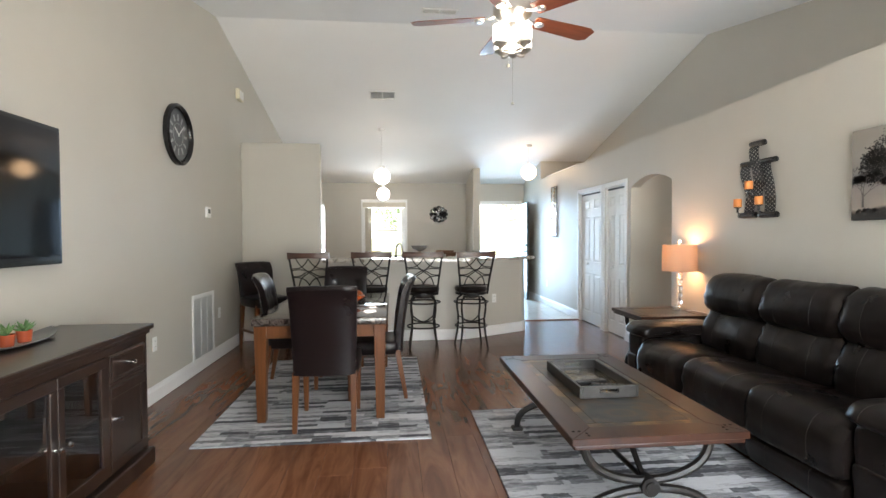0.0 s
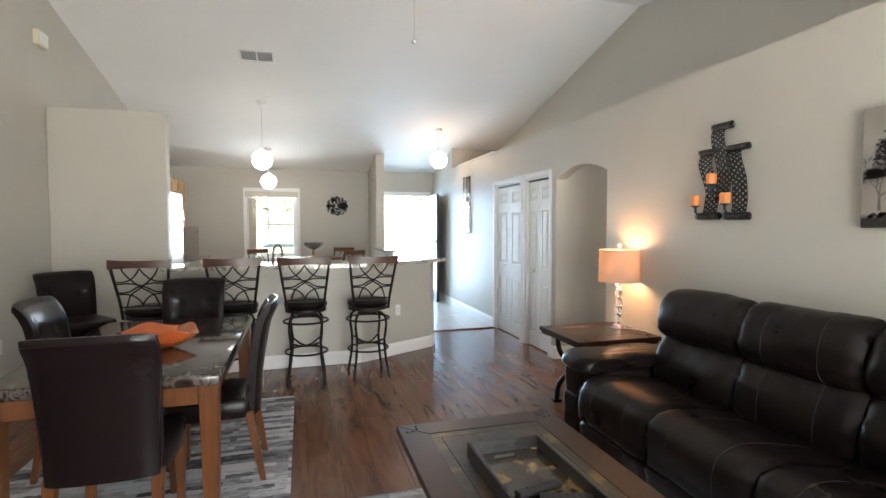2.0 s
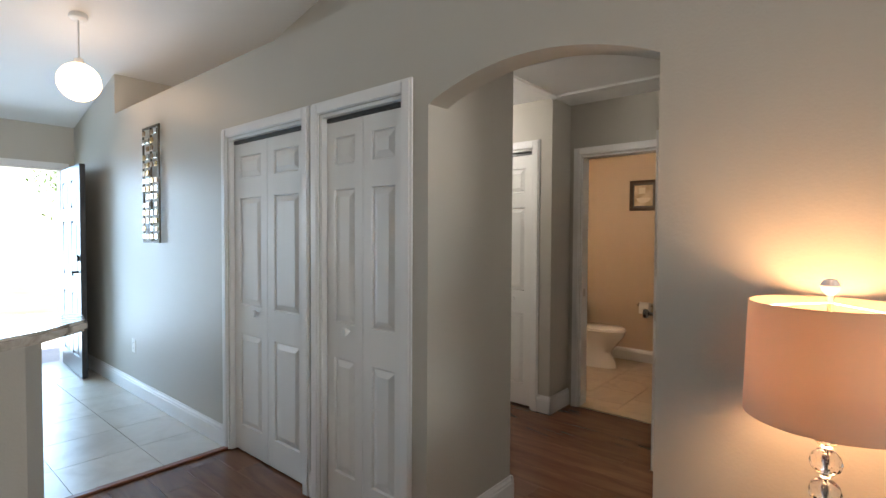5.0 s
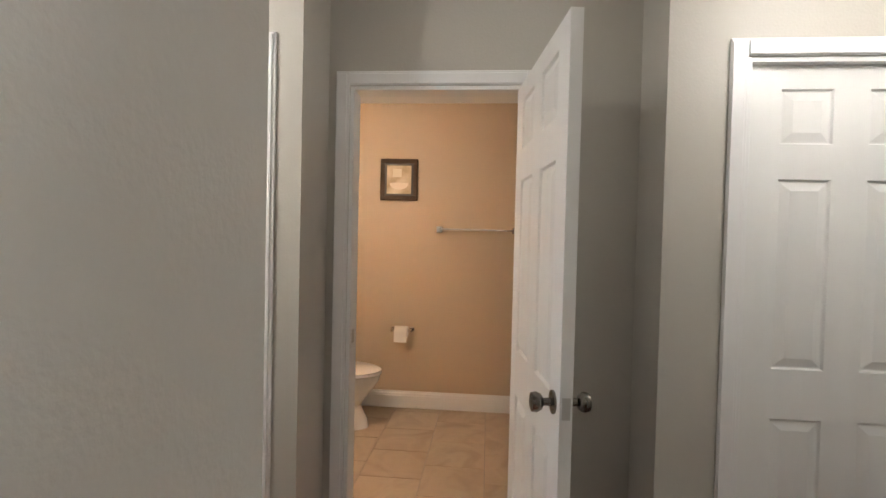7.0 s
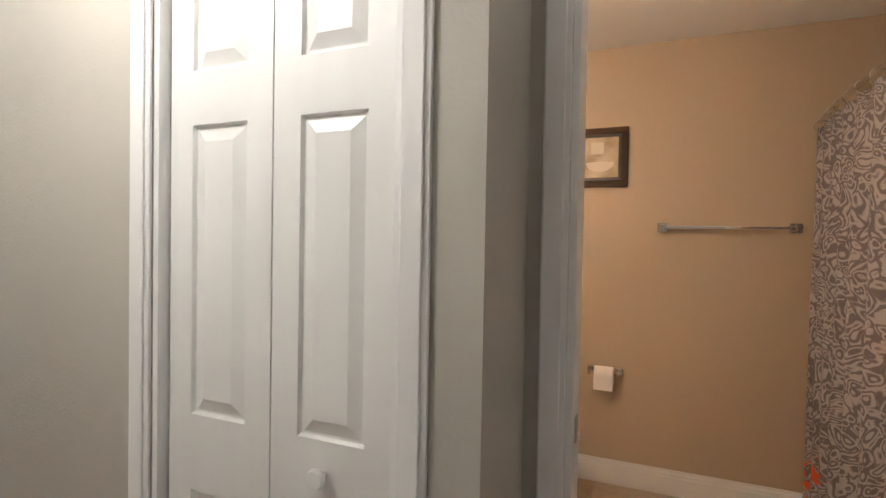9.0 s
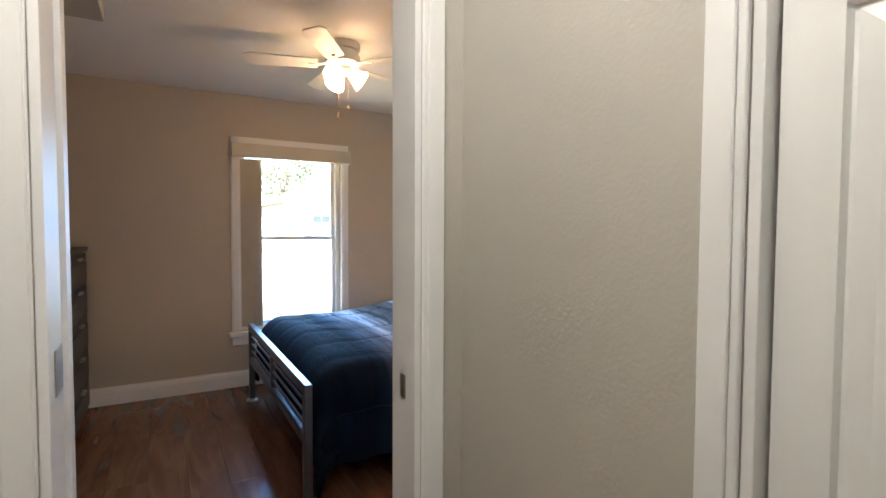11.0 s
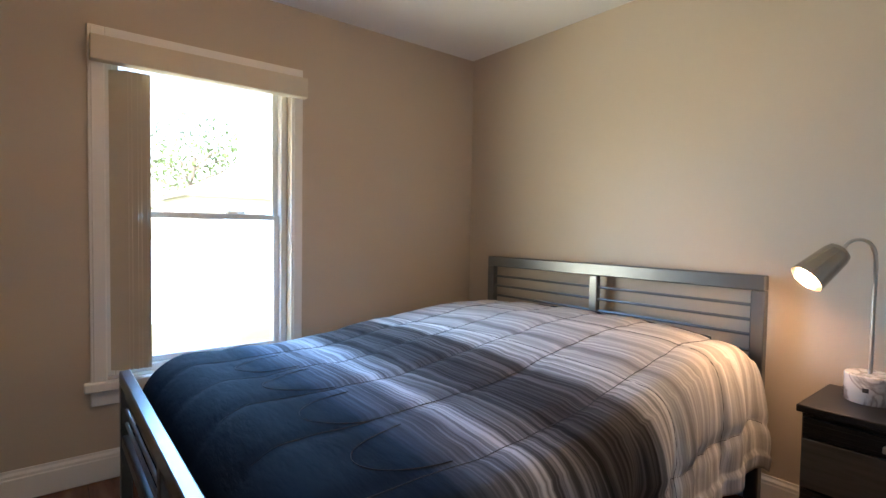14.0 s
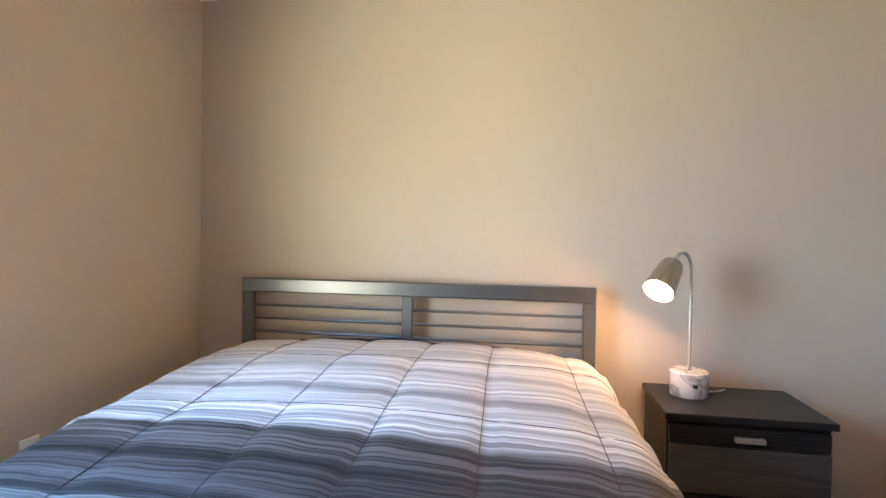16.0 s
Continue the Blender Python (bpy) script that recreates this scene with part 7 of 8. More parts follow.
pc = pub_chair((1.20, 8.72, 0), 30)
pub_chair((1.13, 9.55, 0), 150, pc)
pub_chair((-0.10, 9.35, 0), -140, pc)
t = thing("pedestal_bowl", "smoky glass footed bowl on the pub table", "bowl", (0.68, 9.12, 0.9055))
M_SMOKE = mat("smoky_glass", (0.35, 0.36, 0.36), 0.1, var=0.05, trans=0.5)
part("dish", lathe([(0.03, 0.13), (0.09, 0.16), (0.15, 0.20), (0.175, 0.25), (0.17, 0.25), (0.14, 0.205), (0.085, 0.17), (0.0, 0.145)], 32), M_SMOKE, t, smooth=True)
part("foot", lathe([(0, 0), (0.065, 0), (0.06, 0.012), (0.022, 0.03), (0.028, 0.08), (0.022, 0.12), (0.03, 0.132), (0, 0.132)], 24), mat("gilt_foot", (0.45, 0.32, 0.14), 0.35, 0.7, var=0.15), t, smooth=True)

# metal flower on the kitchen wall
t = thing("metal_flower_art", "round silver metal flower wall art with curled petals", "wall art", (1.16, YF, 1.83))
M_PETAL = mat("polished_pewter", (0.50, 0.49, 0.48), 0.2, 0.95, var=0.4, scale=30)
for ring, (n, r, sz, dy) in enumerate(((12, 0.158, 0.044, -0.016), (10, 0.128, 0.042, -0.03), (7, 0.078, 0.036, -0.042), (4, 0.03, 0.03, -0.052))):
    for k in range(n):
        a = 2 * math.pi * k / n + ring * 0.25
        bm = bmesh.new()
        add_lathe(bm, [(0, 0.006), (sz * 0.5, 0.0), (sz * 0.85, 0.012), (sz, 0.028), (sz * 0.97, 0.030), (sz * 0.82, 0.016), (sz * 0.5, 0.004), (0, 0.010)], 14)
        o = part("petal", bm, M_PETAL if k % 3 else M_IRON, t, smooth=True)
        o.matrix_local = Matrix.Translation((r * math.cos(a), dy, r * math.sin(a))) @ Matrix.Rotation(radians(90), 4, "X") @ Matrix.Rotation(0.35, 4, (math.sin(a), math.cos(a), 0))
part("backing", cyl((0, -0.0005, 0), (0, -0.012, 0), 0.165, seg=24), M_IRON, t)

# ledge caps on the half wall by the door
tagged(part("ledge_cap", box(1.74, 1.96, 8.15, 9.10, 1.021, 1.055, 0.008, 2), M_GRANITE), "granite cap on the half wall by the entry", "ledge")

# bedroom things
M_SILVER = mat("satin_silver_bed_metal", (0.17, 0.18, 0.19), 0.33, 0.85, var=0.05, scale=6)
M_SHEET = mat("white_mattress_cloth", (0.65, 0.63, 0.60), 0.85, var=0.05, bump=0.2, bscale=80)


def comforter_material():
    m = bpy.data.materials.new("striped_comforter_cloth")
    m.use_nodes = True
    n, l = m.node_tree.nodes, m.node_tree.links
    p = n["Principled BSDF"]
    p.inputs["Roughness"].default_value = 0.85
    p.inputs["Specular IOR Level"].default_value = 0.08
    tc, sep = n.new("ShaderNodeTexCoord"), n.new("ShaderNodeSeparateXYZ")
    l.new(tc.outputs["Object"], sep.inputs[0])
    cr = n.new("ShaderNodeValToRGB")
    mr = n.new("ShaderNodeMapRange")
    mr.inputs[1].default_value, mr.inputs[2].default_value = 4.95, 7.05
    l.new(sep.outputs[0], mr.inputs[0])
    cr.color_ramp.elements[0].color = (0.0032, 0.0075, 0.0165, 1)
    for x, c in ((5.278, (0.0032, 0.0078, 0.017)), (5.350, (0.012, 0.023, 0.043)), (5.404, (0.075, 0.095, 0.135)), (5.458, (0.16, 0.18, 0.225)), (5.512, (0.115, 0.125, 0.155)), (5.566, (0.31, 0.32, 0.36)), (5.629, (0.25, 0.255, 0.28)), (5.683, (0.16, 0.155, 0.16)), (5.746, (0.060, 0.055, 0.057)), (5.863, (0.040, 0.035, 0.035)), (5.944, (0.085, 0.075, 0.072)), (5.998, (0.075, 0.066, 0.064)), (6.052, (0.36, 0.345, 0.34)), (6.115, (0.60, 0.59, 0.58)), (6.214, (0.55, 0.54, 0.53)), (6.286, (0.34, 0.33, 0.33)), (6.340, (0.60, 0.585, 0.575)), (6.448, (0.50, 0.49, 0.485)), (6.538, (0.62, 0.60, 0.585))):
        cr.color_ramp.elements.new((x - 4.95) / 2.1).color = (*c, 1)
    cr.color_ramp.elements[-1].color = (0.62, 0.60, 0.58, 1)
    l.new(mr.outputs[0], cr.inputs[0])
    # printed streaks that waver a little
    wob = n.new("ShaderNodeTexNoise")
    wob.inputs["Scale"].default_value, wob.inputs["Detail"].default_value = 2.6, 3
    l.new(tc.outputs["Object"], wob.inputs["Vector"])
    shift = n.new("ShaderNodeMath")
    shift.operation, shift.inputs[1].default_value = "MULTIPLY_ADD", 0.07
    l.new(wob.outputs[0], shift.inputs[0])
    l.new(sep.outputs[0], shift.inputs[2])
    com = n.new("ShaderNodeCombineXYZ")
    l.new(shift.outputs[0], com.inputs[0])
    l.new(sep.outputs[1], com.inputs[1])
    l.new(sep.outputs[2], com.inputs[2])
    level = None
    for sc_x, sc_y, lo_, hi_ in ((30, 0.5, 0.50, 1.30), (95, 1.3, 0.55, 1.25)):
        mp = n.new("ShaderNodeMapping")
        mp.inputs["Scale"].default_value = (sc_x, sc_y, sc_y)
        l.new(com.outputs[0], mp.inputs[0])
        ns = n.new("ShaderNodeTexNoise")
        ns.inputs["Scale"].default_value, ns.inputs["Detail"].default_value = 1.0, 3
        l.new(mp.outputs[0], ns.inputs["Vector"])
        r2 = n.new("ShaderNodeMapRange")
        r2.inputs[1].default_value, r2.inputs[2].default_value, r2.inputs[3].default_value, r2.inputs[4].default_value = 0.42, 0.58, lo_, hi_
        l.new(ns.outputs[0], r2.inputs[0])
        if level is None:
            level = r2
        else:
            ml = n.new("ShaderNodeMath")
            ml.operation = "MULTIPLY"
            l.new(level.outputs[0], ml.inputs[0])
            l.new(r2.outputs[0], ml.inputs[1])
            r2 = ml
    # the stripes fade out towards the plain navy foot
    fade = n.new("ShaderNodeMapRange")
    fade.inputs[1].default_value, fade.inputs[2].default_value = 5.26, 5.50
    l.new(sep.outputs[0], fade.inputs[0])
    mxv = n.new("ShaderNodeMix")
    mxv.inputs[2].default_value = 1.0
    calm = n.new("ShaderNodeMapRange")
    calm.inputs[1].default_value, calm.inputs[2].default_value, calm.inputs[3].default_value, calm.inputs[4].default_value = 6.05, 6.22, 1.0, 0.42
    l.new(sep.outputs[0], calm.inputs[0])
    both = n.new("ShaderNodeMath")
    both.operation = "MULTIPLY"
    l.new(fade.outputs[0], both.inputs[0])
    l.new(calm.outputs[0], both.inputs[1])
    l.new(both.outputs[0], mxv.inputs[0])
    l.new(r2.outputs[0], mxv.inputs[3])
    sc = n.new("ShaderNodeVectorMath")
    sc.operation = "SCALE"
    l.new(cr.outputs[0], sc.inputs[0])
    l.new(mxv.outputs[0], sc.inputs["Scale"])
    l.new(sc.outputs[0], p.inputs["Base Color"])
    b = n.new("ShaderNodeBump")
    b.inputs["Strength"].default_value, b.inputs["Distance"].default_value = 0.35, 0.01
    n3 = n.new("ShaderNodeTexNoise")
    n3.inputs["Scale"].default_value, n3.inputs["Detail"].default_value = 26, 6
    mp3 = n.new("ShaderNodeMapping")
    mp3.inputs["Scale"].default_value = (1.6, 0.5, 0.6)
    l.new(tc.outputs["Object"], mp3.inputs[0])
    l.new(mp3.outputs[0], n3.inputs["Vector"])
    l.new(n3.outputs[0], b.inputs["Height"])
    l.new(b.outputs[0], p.inputs["Normal"])
    return m


bed = thing("bed", "silver metal bed frame with slatted headboard and low footboard", "bed", (0, 0, 0))
HBX, FBX, BY0, BY1 = 7.08, 4.93, 8.34, 10.03
def bar(name, x0, x1, y0, y1, z0, z1, par=bed, b=0.004):
    return part(name, box(x0, x1, y0, y1, z0, z1, b), M_SILVER, par)
hb = part("headboard", box(HBX - 0.022, HBX + 0.022, BY0, BY1, 0.955, 1.022, 0.005), M_SILVER, bed)
for y in (BY0, BY1 - 0.055):
    bar("headboard_post", HBX - 0.022, HBX + 0.022, y, y + 0.055, 0.0, 0.955)
bar("centre_post", HBX - 0.018, HBX + 0.018, 9.165, 9.215, 0.40, 0.955)
for z in (0.89, 0.825, 0.76, 0.69, 0.62):
    part("slat_rod", tube([(HBX, BY0 + 0.05, z), (HBX, BY1 - 0.05, z)], 0.0075, 8), M_SILVER, bed)
bar("lower_rail", HBX - 0.018, HBX + 0.018, BY0 + 0.055, BY1 - 0.055, 0.28, 0.34)
FY0, FY1 = 8.21, 9.95
bar("footboard_rail", FBX - 0.02, FBX + 0.02, FY0, FY1, 0.545, 0.598)
for y in (FY0, FY1 - 0.05):
    bar("footboard_post", FBX - 0.02, FBX + 0.02, y, y + 0.05, 0.02, 0.545)
    part("foot_pad", lathe([(0, 0.0), (0.042, 0.0), (0.042, 0.008), (0.03, 0.016), (0.012, 0.022), (0, 0.022)], 20, (FBX, y + 0.025, 0)), M_NICKEL, bed)
bar("footboard_lower_rail", FBX - 0.018, FBX + 0.018, FY0 + 0.05, FY1 - 0.05, 0.30, 0.345)
bar("centre_post", FBX - 0.016, FBX + 0.016, 9.055, 9.105, 0.345, 0.545)
for z in (0.39, 0.445, 0.50):
    part("slat_rod", tube([(FBX, FY0 + 0.05, z), (FBX, FY1 - 0.05, z)], 0.0075, 8), M_SILVER, bed)
for y in (8.36, 9.86):
    bar("side_rail", FBX + 0.02, HBX - 0.022, y - 0.012, y + 0.012, 0.26, 0.34)
bar("centre_leg", 5.9, 5.94, 9.08, 9.12, 0.0, 0.30)
for i in range(9):
    part("bed_slat", box(FBX + 0.12 + i * 0.24, FBX + 0.20 + i * 0.24, 8.372, 9.848, 0.30, 0.318), M_OAKLEG, bed)
m_ = part("mattress", box(5.01, 7.02, 8.36, 9.90, 0.3185, 0.545, 0.05, 3), M_SHEET, None, "", True)
tagged(m_, "white mattress under the comforter on the bed", "mattress")

# comforter
NX, NY = 150, 120
X0, X1 = 4.972, 7.0
prof = []
yl, yr, top = 8.235, 9.985, 0.615
seg = []
for i in range(20):
    seg.append((yl + 0.02 * math.sin(i * 0.35) * 0 - 0.0, 0.25 + (top - 0.12 - 0.25) * i / 20))
for i in range(14):
    a = math.pi * (1 - i / 28)
    seg.append((yl + 0.12 + 0.12 * math.cos(a), top - 0.12 + 0.12 * math.sin(a)))
for i in range(53):
    u = i / 52
    seg.append((yl + 0.12 + (yr - yl - 0.24) * u, top + 0.035 * math.sin(math.pi * u) ** 0.8))
for i in range(1, 15):
    a = math.pi / 2 * (1 - i / 14)
    seg.append((yr - 0.12 + 0.12 * math.cos(a), top - 0.12 + 0.12 * math.sin(a)))
for i in range(1, 20):
    seg.append((yr, top - 0.12 - (top - 0.12 - 0.25) * i / 20))
arcl = [0]
for p, q in zip(seg, seg[1:]):
    arcl.append(arcl[-1] + math.hypot(q[0] - p[0], q[1] - p[1]))
bm = bmesh.new()
rows = []
quilt = [5.28, 5.72, 6.16, 6.60]
for i in range(NX + 1):
    u = i / NX
    x = X0 + (X1 - X0) * u
    row = []
    for j, (y, z) in enumerate(seg):
        s = arcl[j]
        end = max(0.0, 1 - u / 0.09)
        drop = 0.0
        if z > 0.30:
            drop = 0.20 * (1 - math.sqrt(max(0, 1 - end * end)))
        head = max(0.0, (u - 0.93) / 0.07)
        # stitched channels run along and across
        q1 = abs(((s + 0.1) / 0.30) % 1 - 0.5)
        q2 = min(abs(x - w) for w in quilt)
        puff = 0.012 * min((0.5 - q1) * 7, 1) ** 0.6 * (0.7 + 0.3 * min(1, q2 / 0.03))
        wr = 0.013 * noise.noise((x * 3.1, s * 2.6, 1.7)) + 0.007 * noise.noise((x * 9, s * 5, 4.2))
        if z < top - 0.03:
            wr += 0.020 * noise.noise((x * 7.5, s * 0.8, 9.1)) + 0.016 * noise.noise((x * 17, s * 3.5, 2.2)) + 0.008 * math.sin(x * 21 + 3 * noise.noise((x * 2, s, 3)))
        ny = -1 if y < yl + 0.1 else (1 if y > yr - 0.1 else 0)
        side = min(1, max(0, (top - z) / 0.12))
        d = puff + wr
        k_ = min(1, max(0, (x - 5.5) / 1.15))
        rise = 0.02 + 0.105 * k_ * k_ * (3 - 2 * k_)
        low = 0.02 * math.sin(x * 6.0) + (0.10 * max(0.0, 1 - u / 0.5) * side if ny < 0 else 0)
        if j < 6 or j > len(seg) - 7:
            d += 0.008
        k2_ = min(1, max(0, (x - 5.7) / 1.1))
        tuck = 0.085 * k2_ * k2_ * (3 - 2 * k2_) * max(0.0, 1 - (y - yl) / 0.9)
        row.append(bm.verts.new((x, y + tuck + ny * d * side * 1.2, z + d * (1 - side) + rise * (1 - side ** 2) - drop - 0.05 * head ** 2 - (low * (1 - (z - 0.25) / 0.3) if z < 0.5 else 0))))
    rows.append(row)
for a, b in zip(rows, rows[1:]):
    for k in range(len(a) - 1):
        bm.faces.new((a[k], a[k + 1], b[k + 1], b[k]))
# the foot end hangs down inside the footboard
fr = rows[0]
last = fr
for st in range(1, 9):
    nr = []
    for k, v in enumerate(fr):
        z = v.co.z - (v.co.z - 0.22) * st / 8
        nr.append(bm.verts.new((v.co.x - 0.004 * math.sin(st * 0.7 + k * 0.3), v.co.y, z)))
    for k in range(len(fr) - 1):
        bm.faces.new((last[k], nr[k], nr[k + 1], last[k + 1]))
    last = nr
SURF = [[rows[i][j].co + Vector((0, 0, 0.001)) for i in range(NX + 1)] for j in range(len(seg))]
cf = part("comforter", bm, comforter_material(), None, "", False)
for fc in cf.data.polygons:
    fc.use_smooth = True
M_THREAD = mat("grey_quilting_thread", (0.035, 0.036, 0.042), 0.9)
for s_at in [0.2 + 0.3 * k for k in range(9)]:
    j = min(range(len(seg)), key=lambda k: abs(arcl[k] - s_at))
    if 4 < j < len(seg) - 5:
        part("quilting_seam", tube(SURF[j][6:-2:2], 0.0011, 5), M_THREAD, cf)
for x_at in quilt[1:]:
    i = round((x_at - X0) / (X1 - X0) * NX)
    part("quilting_seam", tube([SURF[j][i] for j in range(8, len(seg) - 8, 2)], 0.0011, 5), M_THREAD, cf)
for k in range(4):
    c = 0.62 + 0.3 * k
    loop = []
    for q_ in range(21):
        a = math.pi * (0.5 + q_ / 20)
        xx, ss = 5.42 + 0.20 * math.cos(a), c + 0.11 * math.sin(a)
        j = max(n_ for n_ in range(len(seg) - 1) if arcl[n_] <= ss)
        fy = (ss - arcl[j]) / (arcl[j + 1] - arcl[j])
        gx = (xx - X0) / (X1 - X0) * NX
        i, fx = int(gx), gx % 1
        near_ = SURF[j][i].lerp(SURF[j][i + 1], fx)
        loop.append(near_.lerp(SURF[j + 1][i].lerp(SURF[j + 1][i + 1], fx), fy))
    part("quilting_loop", tube(smooth_path(loop[::2], 3), 0.0013, 5), M_THREAD, cf)
sm_ = cf.modifiers.new("thickness", "SOLIDIFY")
sm_.thickness, sm_.offset = 0.02, -1
hem = [SURF[j][NX] + Vector((0.004, 0, 0.012 + 0.006 * noise.noise((j * 0.5, 0.3, 7.0)))) for j in range(38, len(seg) - 38, 2)]
part("turned_hem", tube(hem, 0.017, 8), mat("navy_comforter_lining", (0.010, 0.015, 0.028), 0.85, var=0.1), cf, "dark navy lining at the head edge", True)
tagged(cf, "quilted comforter with navy, brown, grey and cream stripes on the bed", "comforter")
M_PILLOWC = mat("slate_blue_pillow_cloth", (0.10, 0.11, 0.14), 0.8, var=0.1, scale=6, bump=0.2, bscale=60)
for y in (8.80, 9.55):
    o = part("pillow", pillow(6.52, 6.99, y - 0.34, y + 0.34, 0.548, 0.70, 0.5, 14), M_PILLOWC, None, "", True)
    tagged(o, "dark slate pillow tucked under the comforter", "pillow", "bed pillows")

# nightstand, dressers
M_BLACKWOOD = mat("black_stained_wood", (0.007, 0.0065, 0.0065), 0.34, var=0.15, scale=8, stretch=(1, 1, 8), coat=0.0, spec=0.35)
M_GREYWOOD = ramp_mat("grey_oak_drawer_front", [(0.3, (0.030, 0.029, 0.028)), (0.55, (0.065, 0.063, 0.060)), (0.75, (0.045, 0.043, 0.041))], 0.45, scale=(1, 1.2, 16), nscale=3, detail=7)


def chest(name, label, cat, x0, x1, y0, y1, h, n, face):
    """A black chest with grey drawer fronts; face is +1 when the fronts look to +x."""
    c = thing(name, label, cat, (0, 0, 0))
    part("top", box(x0 - 0.008, x1 + 0.008, y0 - 0.012, y1 + 0.012, h - 0.026, h, 0.004, 2), M_BLACKWOOD, c)
    part("body", box(x0 + 0.0 + (0.022 if face < 0 else 0), x1 - (0.022 if face > 0 else 0), y0, y1, 0.04, h - 0.0265, 0.002), M_BLACKWOOD, c)
    part("plinth", box(x0 + 0.03, x1 - 0.03, y0 + 0.01, y1 - 0.01, 0.0, 0.04), M_BLACK, c)
    xf = x1 if face > 0 else x0
    hh = (h - 0.03 - 0.06) / n
    for i in range(n):
        z = 0.05 + i * hh
        lo, hi = sorted((xf - face * 0.021, xf))
        d = part("drawer", box(lo, hi, y0 + 0.006, y1 - 0.006, z + 0.004, z + hh * 0.70, 0.002), M_GREYWOOD, c)
        lo, hi = sorted((xf - face * 0.021, xf - face * 0.004))
        s = part("drawer_strip", box(lo, hi, y0 + 0.006, y1 - 0.006, z + hh * 0.72, z + hh - 0.004, 0.002), M_BLACKWOOD, c, "black grooved strip above the drawer")
        for g in range(3):
            lo, hi = sorted((xf - face * 0.004, xf - face * 0.0015))
            part("ridge", box(lo, hi, y0 + 0.008, y1 - 0.008, z + hh * (0.75 + 0.07 * g), z + hh * (0.78 + 0.07 * g)), M_BLACKWOOD, s)
        lo, hi = sorted((xf - face * 0.004, xf + face * 0.018))
        ym = (y0 + y1) / 2
        part("handle", box(lo, hi, ym - 0.05, ym + 0.05, z + hh * 0.80, z + hh * 0.88, 0.003), M_NICKEL, s, "short flat nickel pull")
    return c


chest("nightstand", "black nightstand with grey oak drawers beside the bed", "nightstand", 6.755, 7.135, 7.565, 8.115, 0.60, 2, -1)
chest("dresser", "tall black dresser with five grey drawers by the wall", "dresser", 3.33, 3.86, 9.53, 10.27, 1.20, 5, 1)
chest("low_dresser", "low black chest with grey drawers beside the tall dresser", "dresser", 3.33, 3.80, 8.62, 9.47, 0.76, 3, 1)

# bedside lamp
M_WMARBLE = ramp_mat("white_veined_marble", [(0.42, (0.70, 0.68, 0.66)), (0.5, (0.34, 0.31, 0.29)), (0.56, (0.72, 0.70, 0.68))], 0.15, nscale=7, detail=8, distort=1.8, coat=0.4)
bl = thing("bedside_lamp", "gooseneck lamp with nickel shade and white marble base, lit", "lamp", (7.0, 7.975, 0.6005))
part("base", lathe([(0, 0), (0.072, 0), (0.075, 0.004), (0.075, 0.096), (0.071, 0.10), (0, 0.10)], 32), M_WMARBLE, bl, "white marble drum base", True)
aim = Vector((-0.57, 0.47, -0.65)).normalized()
sh0 = Vector((-0.060, 0.085, 0.545))
neck = smooth_path([(0, 0, 0.095), (0.0, 0, 0.30), (0.0, 0, 0.50), (-0.006, 0.012, 0.562), (-0.026, 0.038, 0.582), (-0.046, 0.066, 0.574), tuple(sh0)], 6)
part("gooseneck", tube(neck, 0.0065, 10), M_NICKEL, bl, smooth=True)
q = aim.to_track_quat("Z", "Y").to_matrix().to_4x4()
bm = lathe([(0.0, 0.0), (0.022, 0.0), (0.040, 0.012), (0.046, 0.03), (0.060, 0.165), (0.0585, 0.165), (0.044, 0.03), (0.037, 0.014), (0.0, 0.006)], 36)
bmesh.ops.transform(bm, matrix=Matrix.Translation(sh0) @ q, verts=bm.verts)
part("shade", bm, mat("polished_lamp_nickel", (0.42, 0.40, 0.37), 0.2, 1.0, var=0.05, scale=8), bl, "brushed nickel cone shade", True)
bm = bmesh.new()
bmesh.ops.create_uvsphere(bm, u_segments=16, v_segments=10, radius=0.046, matrix=Matrix.Translation(sh0 + aim * 0.112))
part("light_bulb", bm, mat("warm_lit_bulb", (1.0, 0.70, 0.40), 0.3, var=0, emit=5.0), bl, "", True)
part("switch", box(-0.079, -0.0745, -0.012, 0.006, 0.045, 0.06, 0.001), M_BLACK, bl)
part("cord", tube(smooth_path([(0.03, -0.068, 0.008), (0.05, -0.12, 0.004), (0.09, -0.17, 0.004)]), 0.003, 6), M_WHITEP, bl)
_d = bpy.data.lights.new("bedside_light", "POINT")
_d.energy, _d.color, _d.shadow_soft_size = 2.0, (1.0, 0.60, 0.33), 0.03
_o = new("bedside_light", _d)
_o.matrix_world = look(Vector((7.0, 7.975, 0.6005)) + sh0 + aim * 0.166, Vector((7.0, 7.975, 0.6005)) + sh0 + aim)

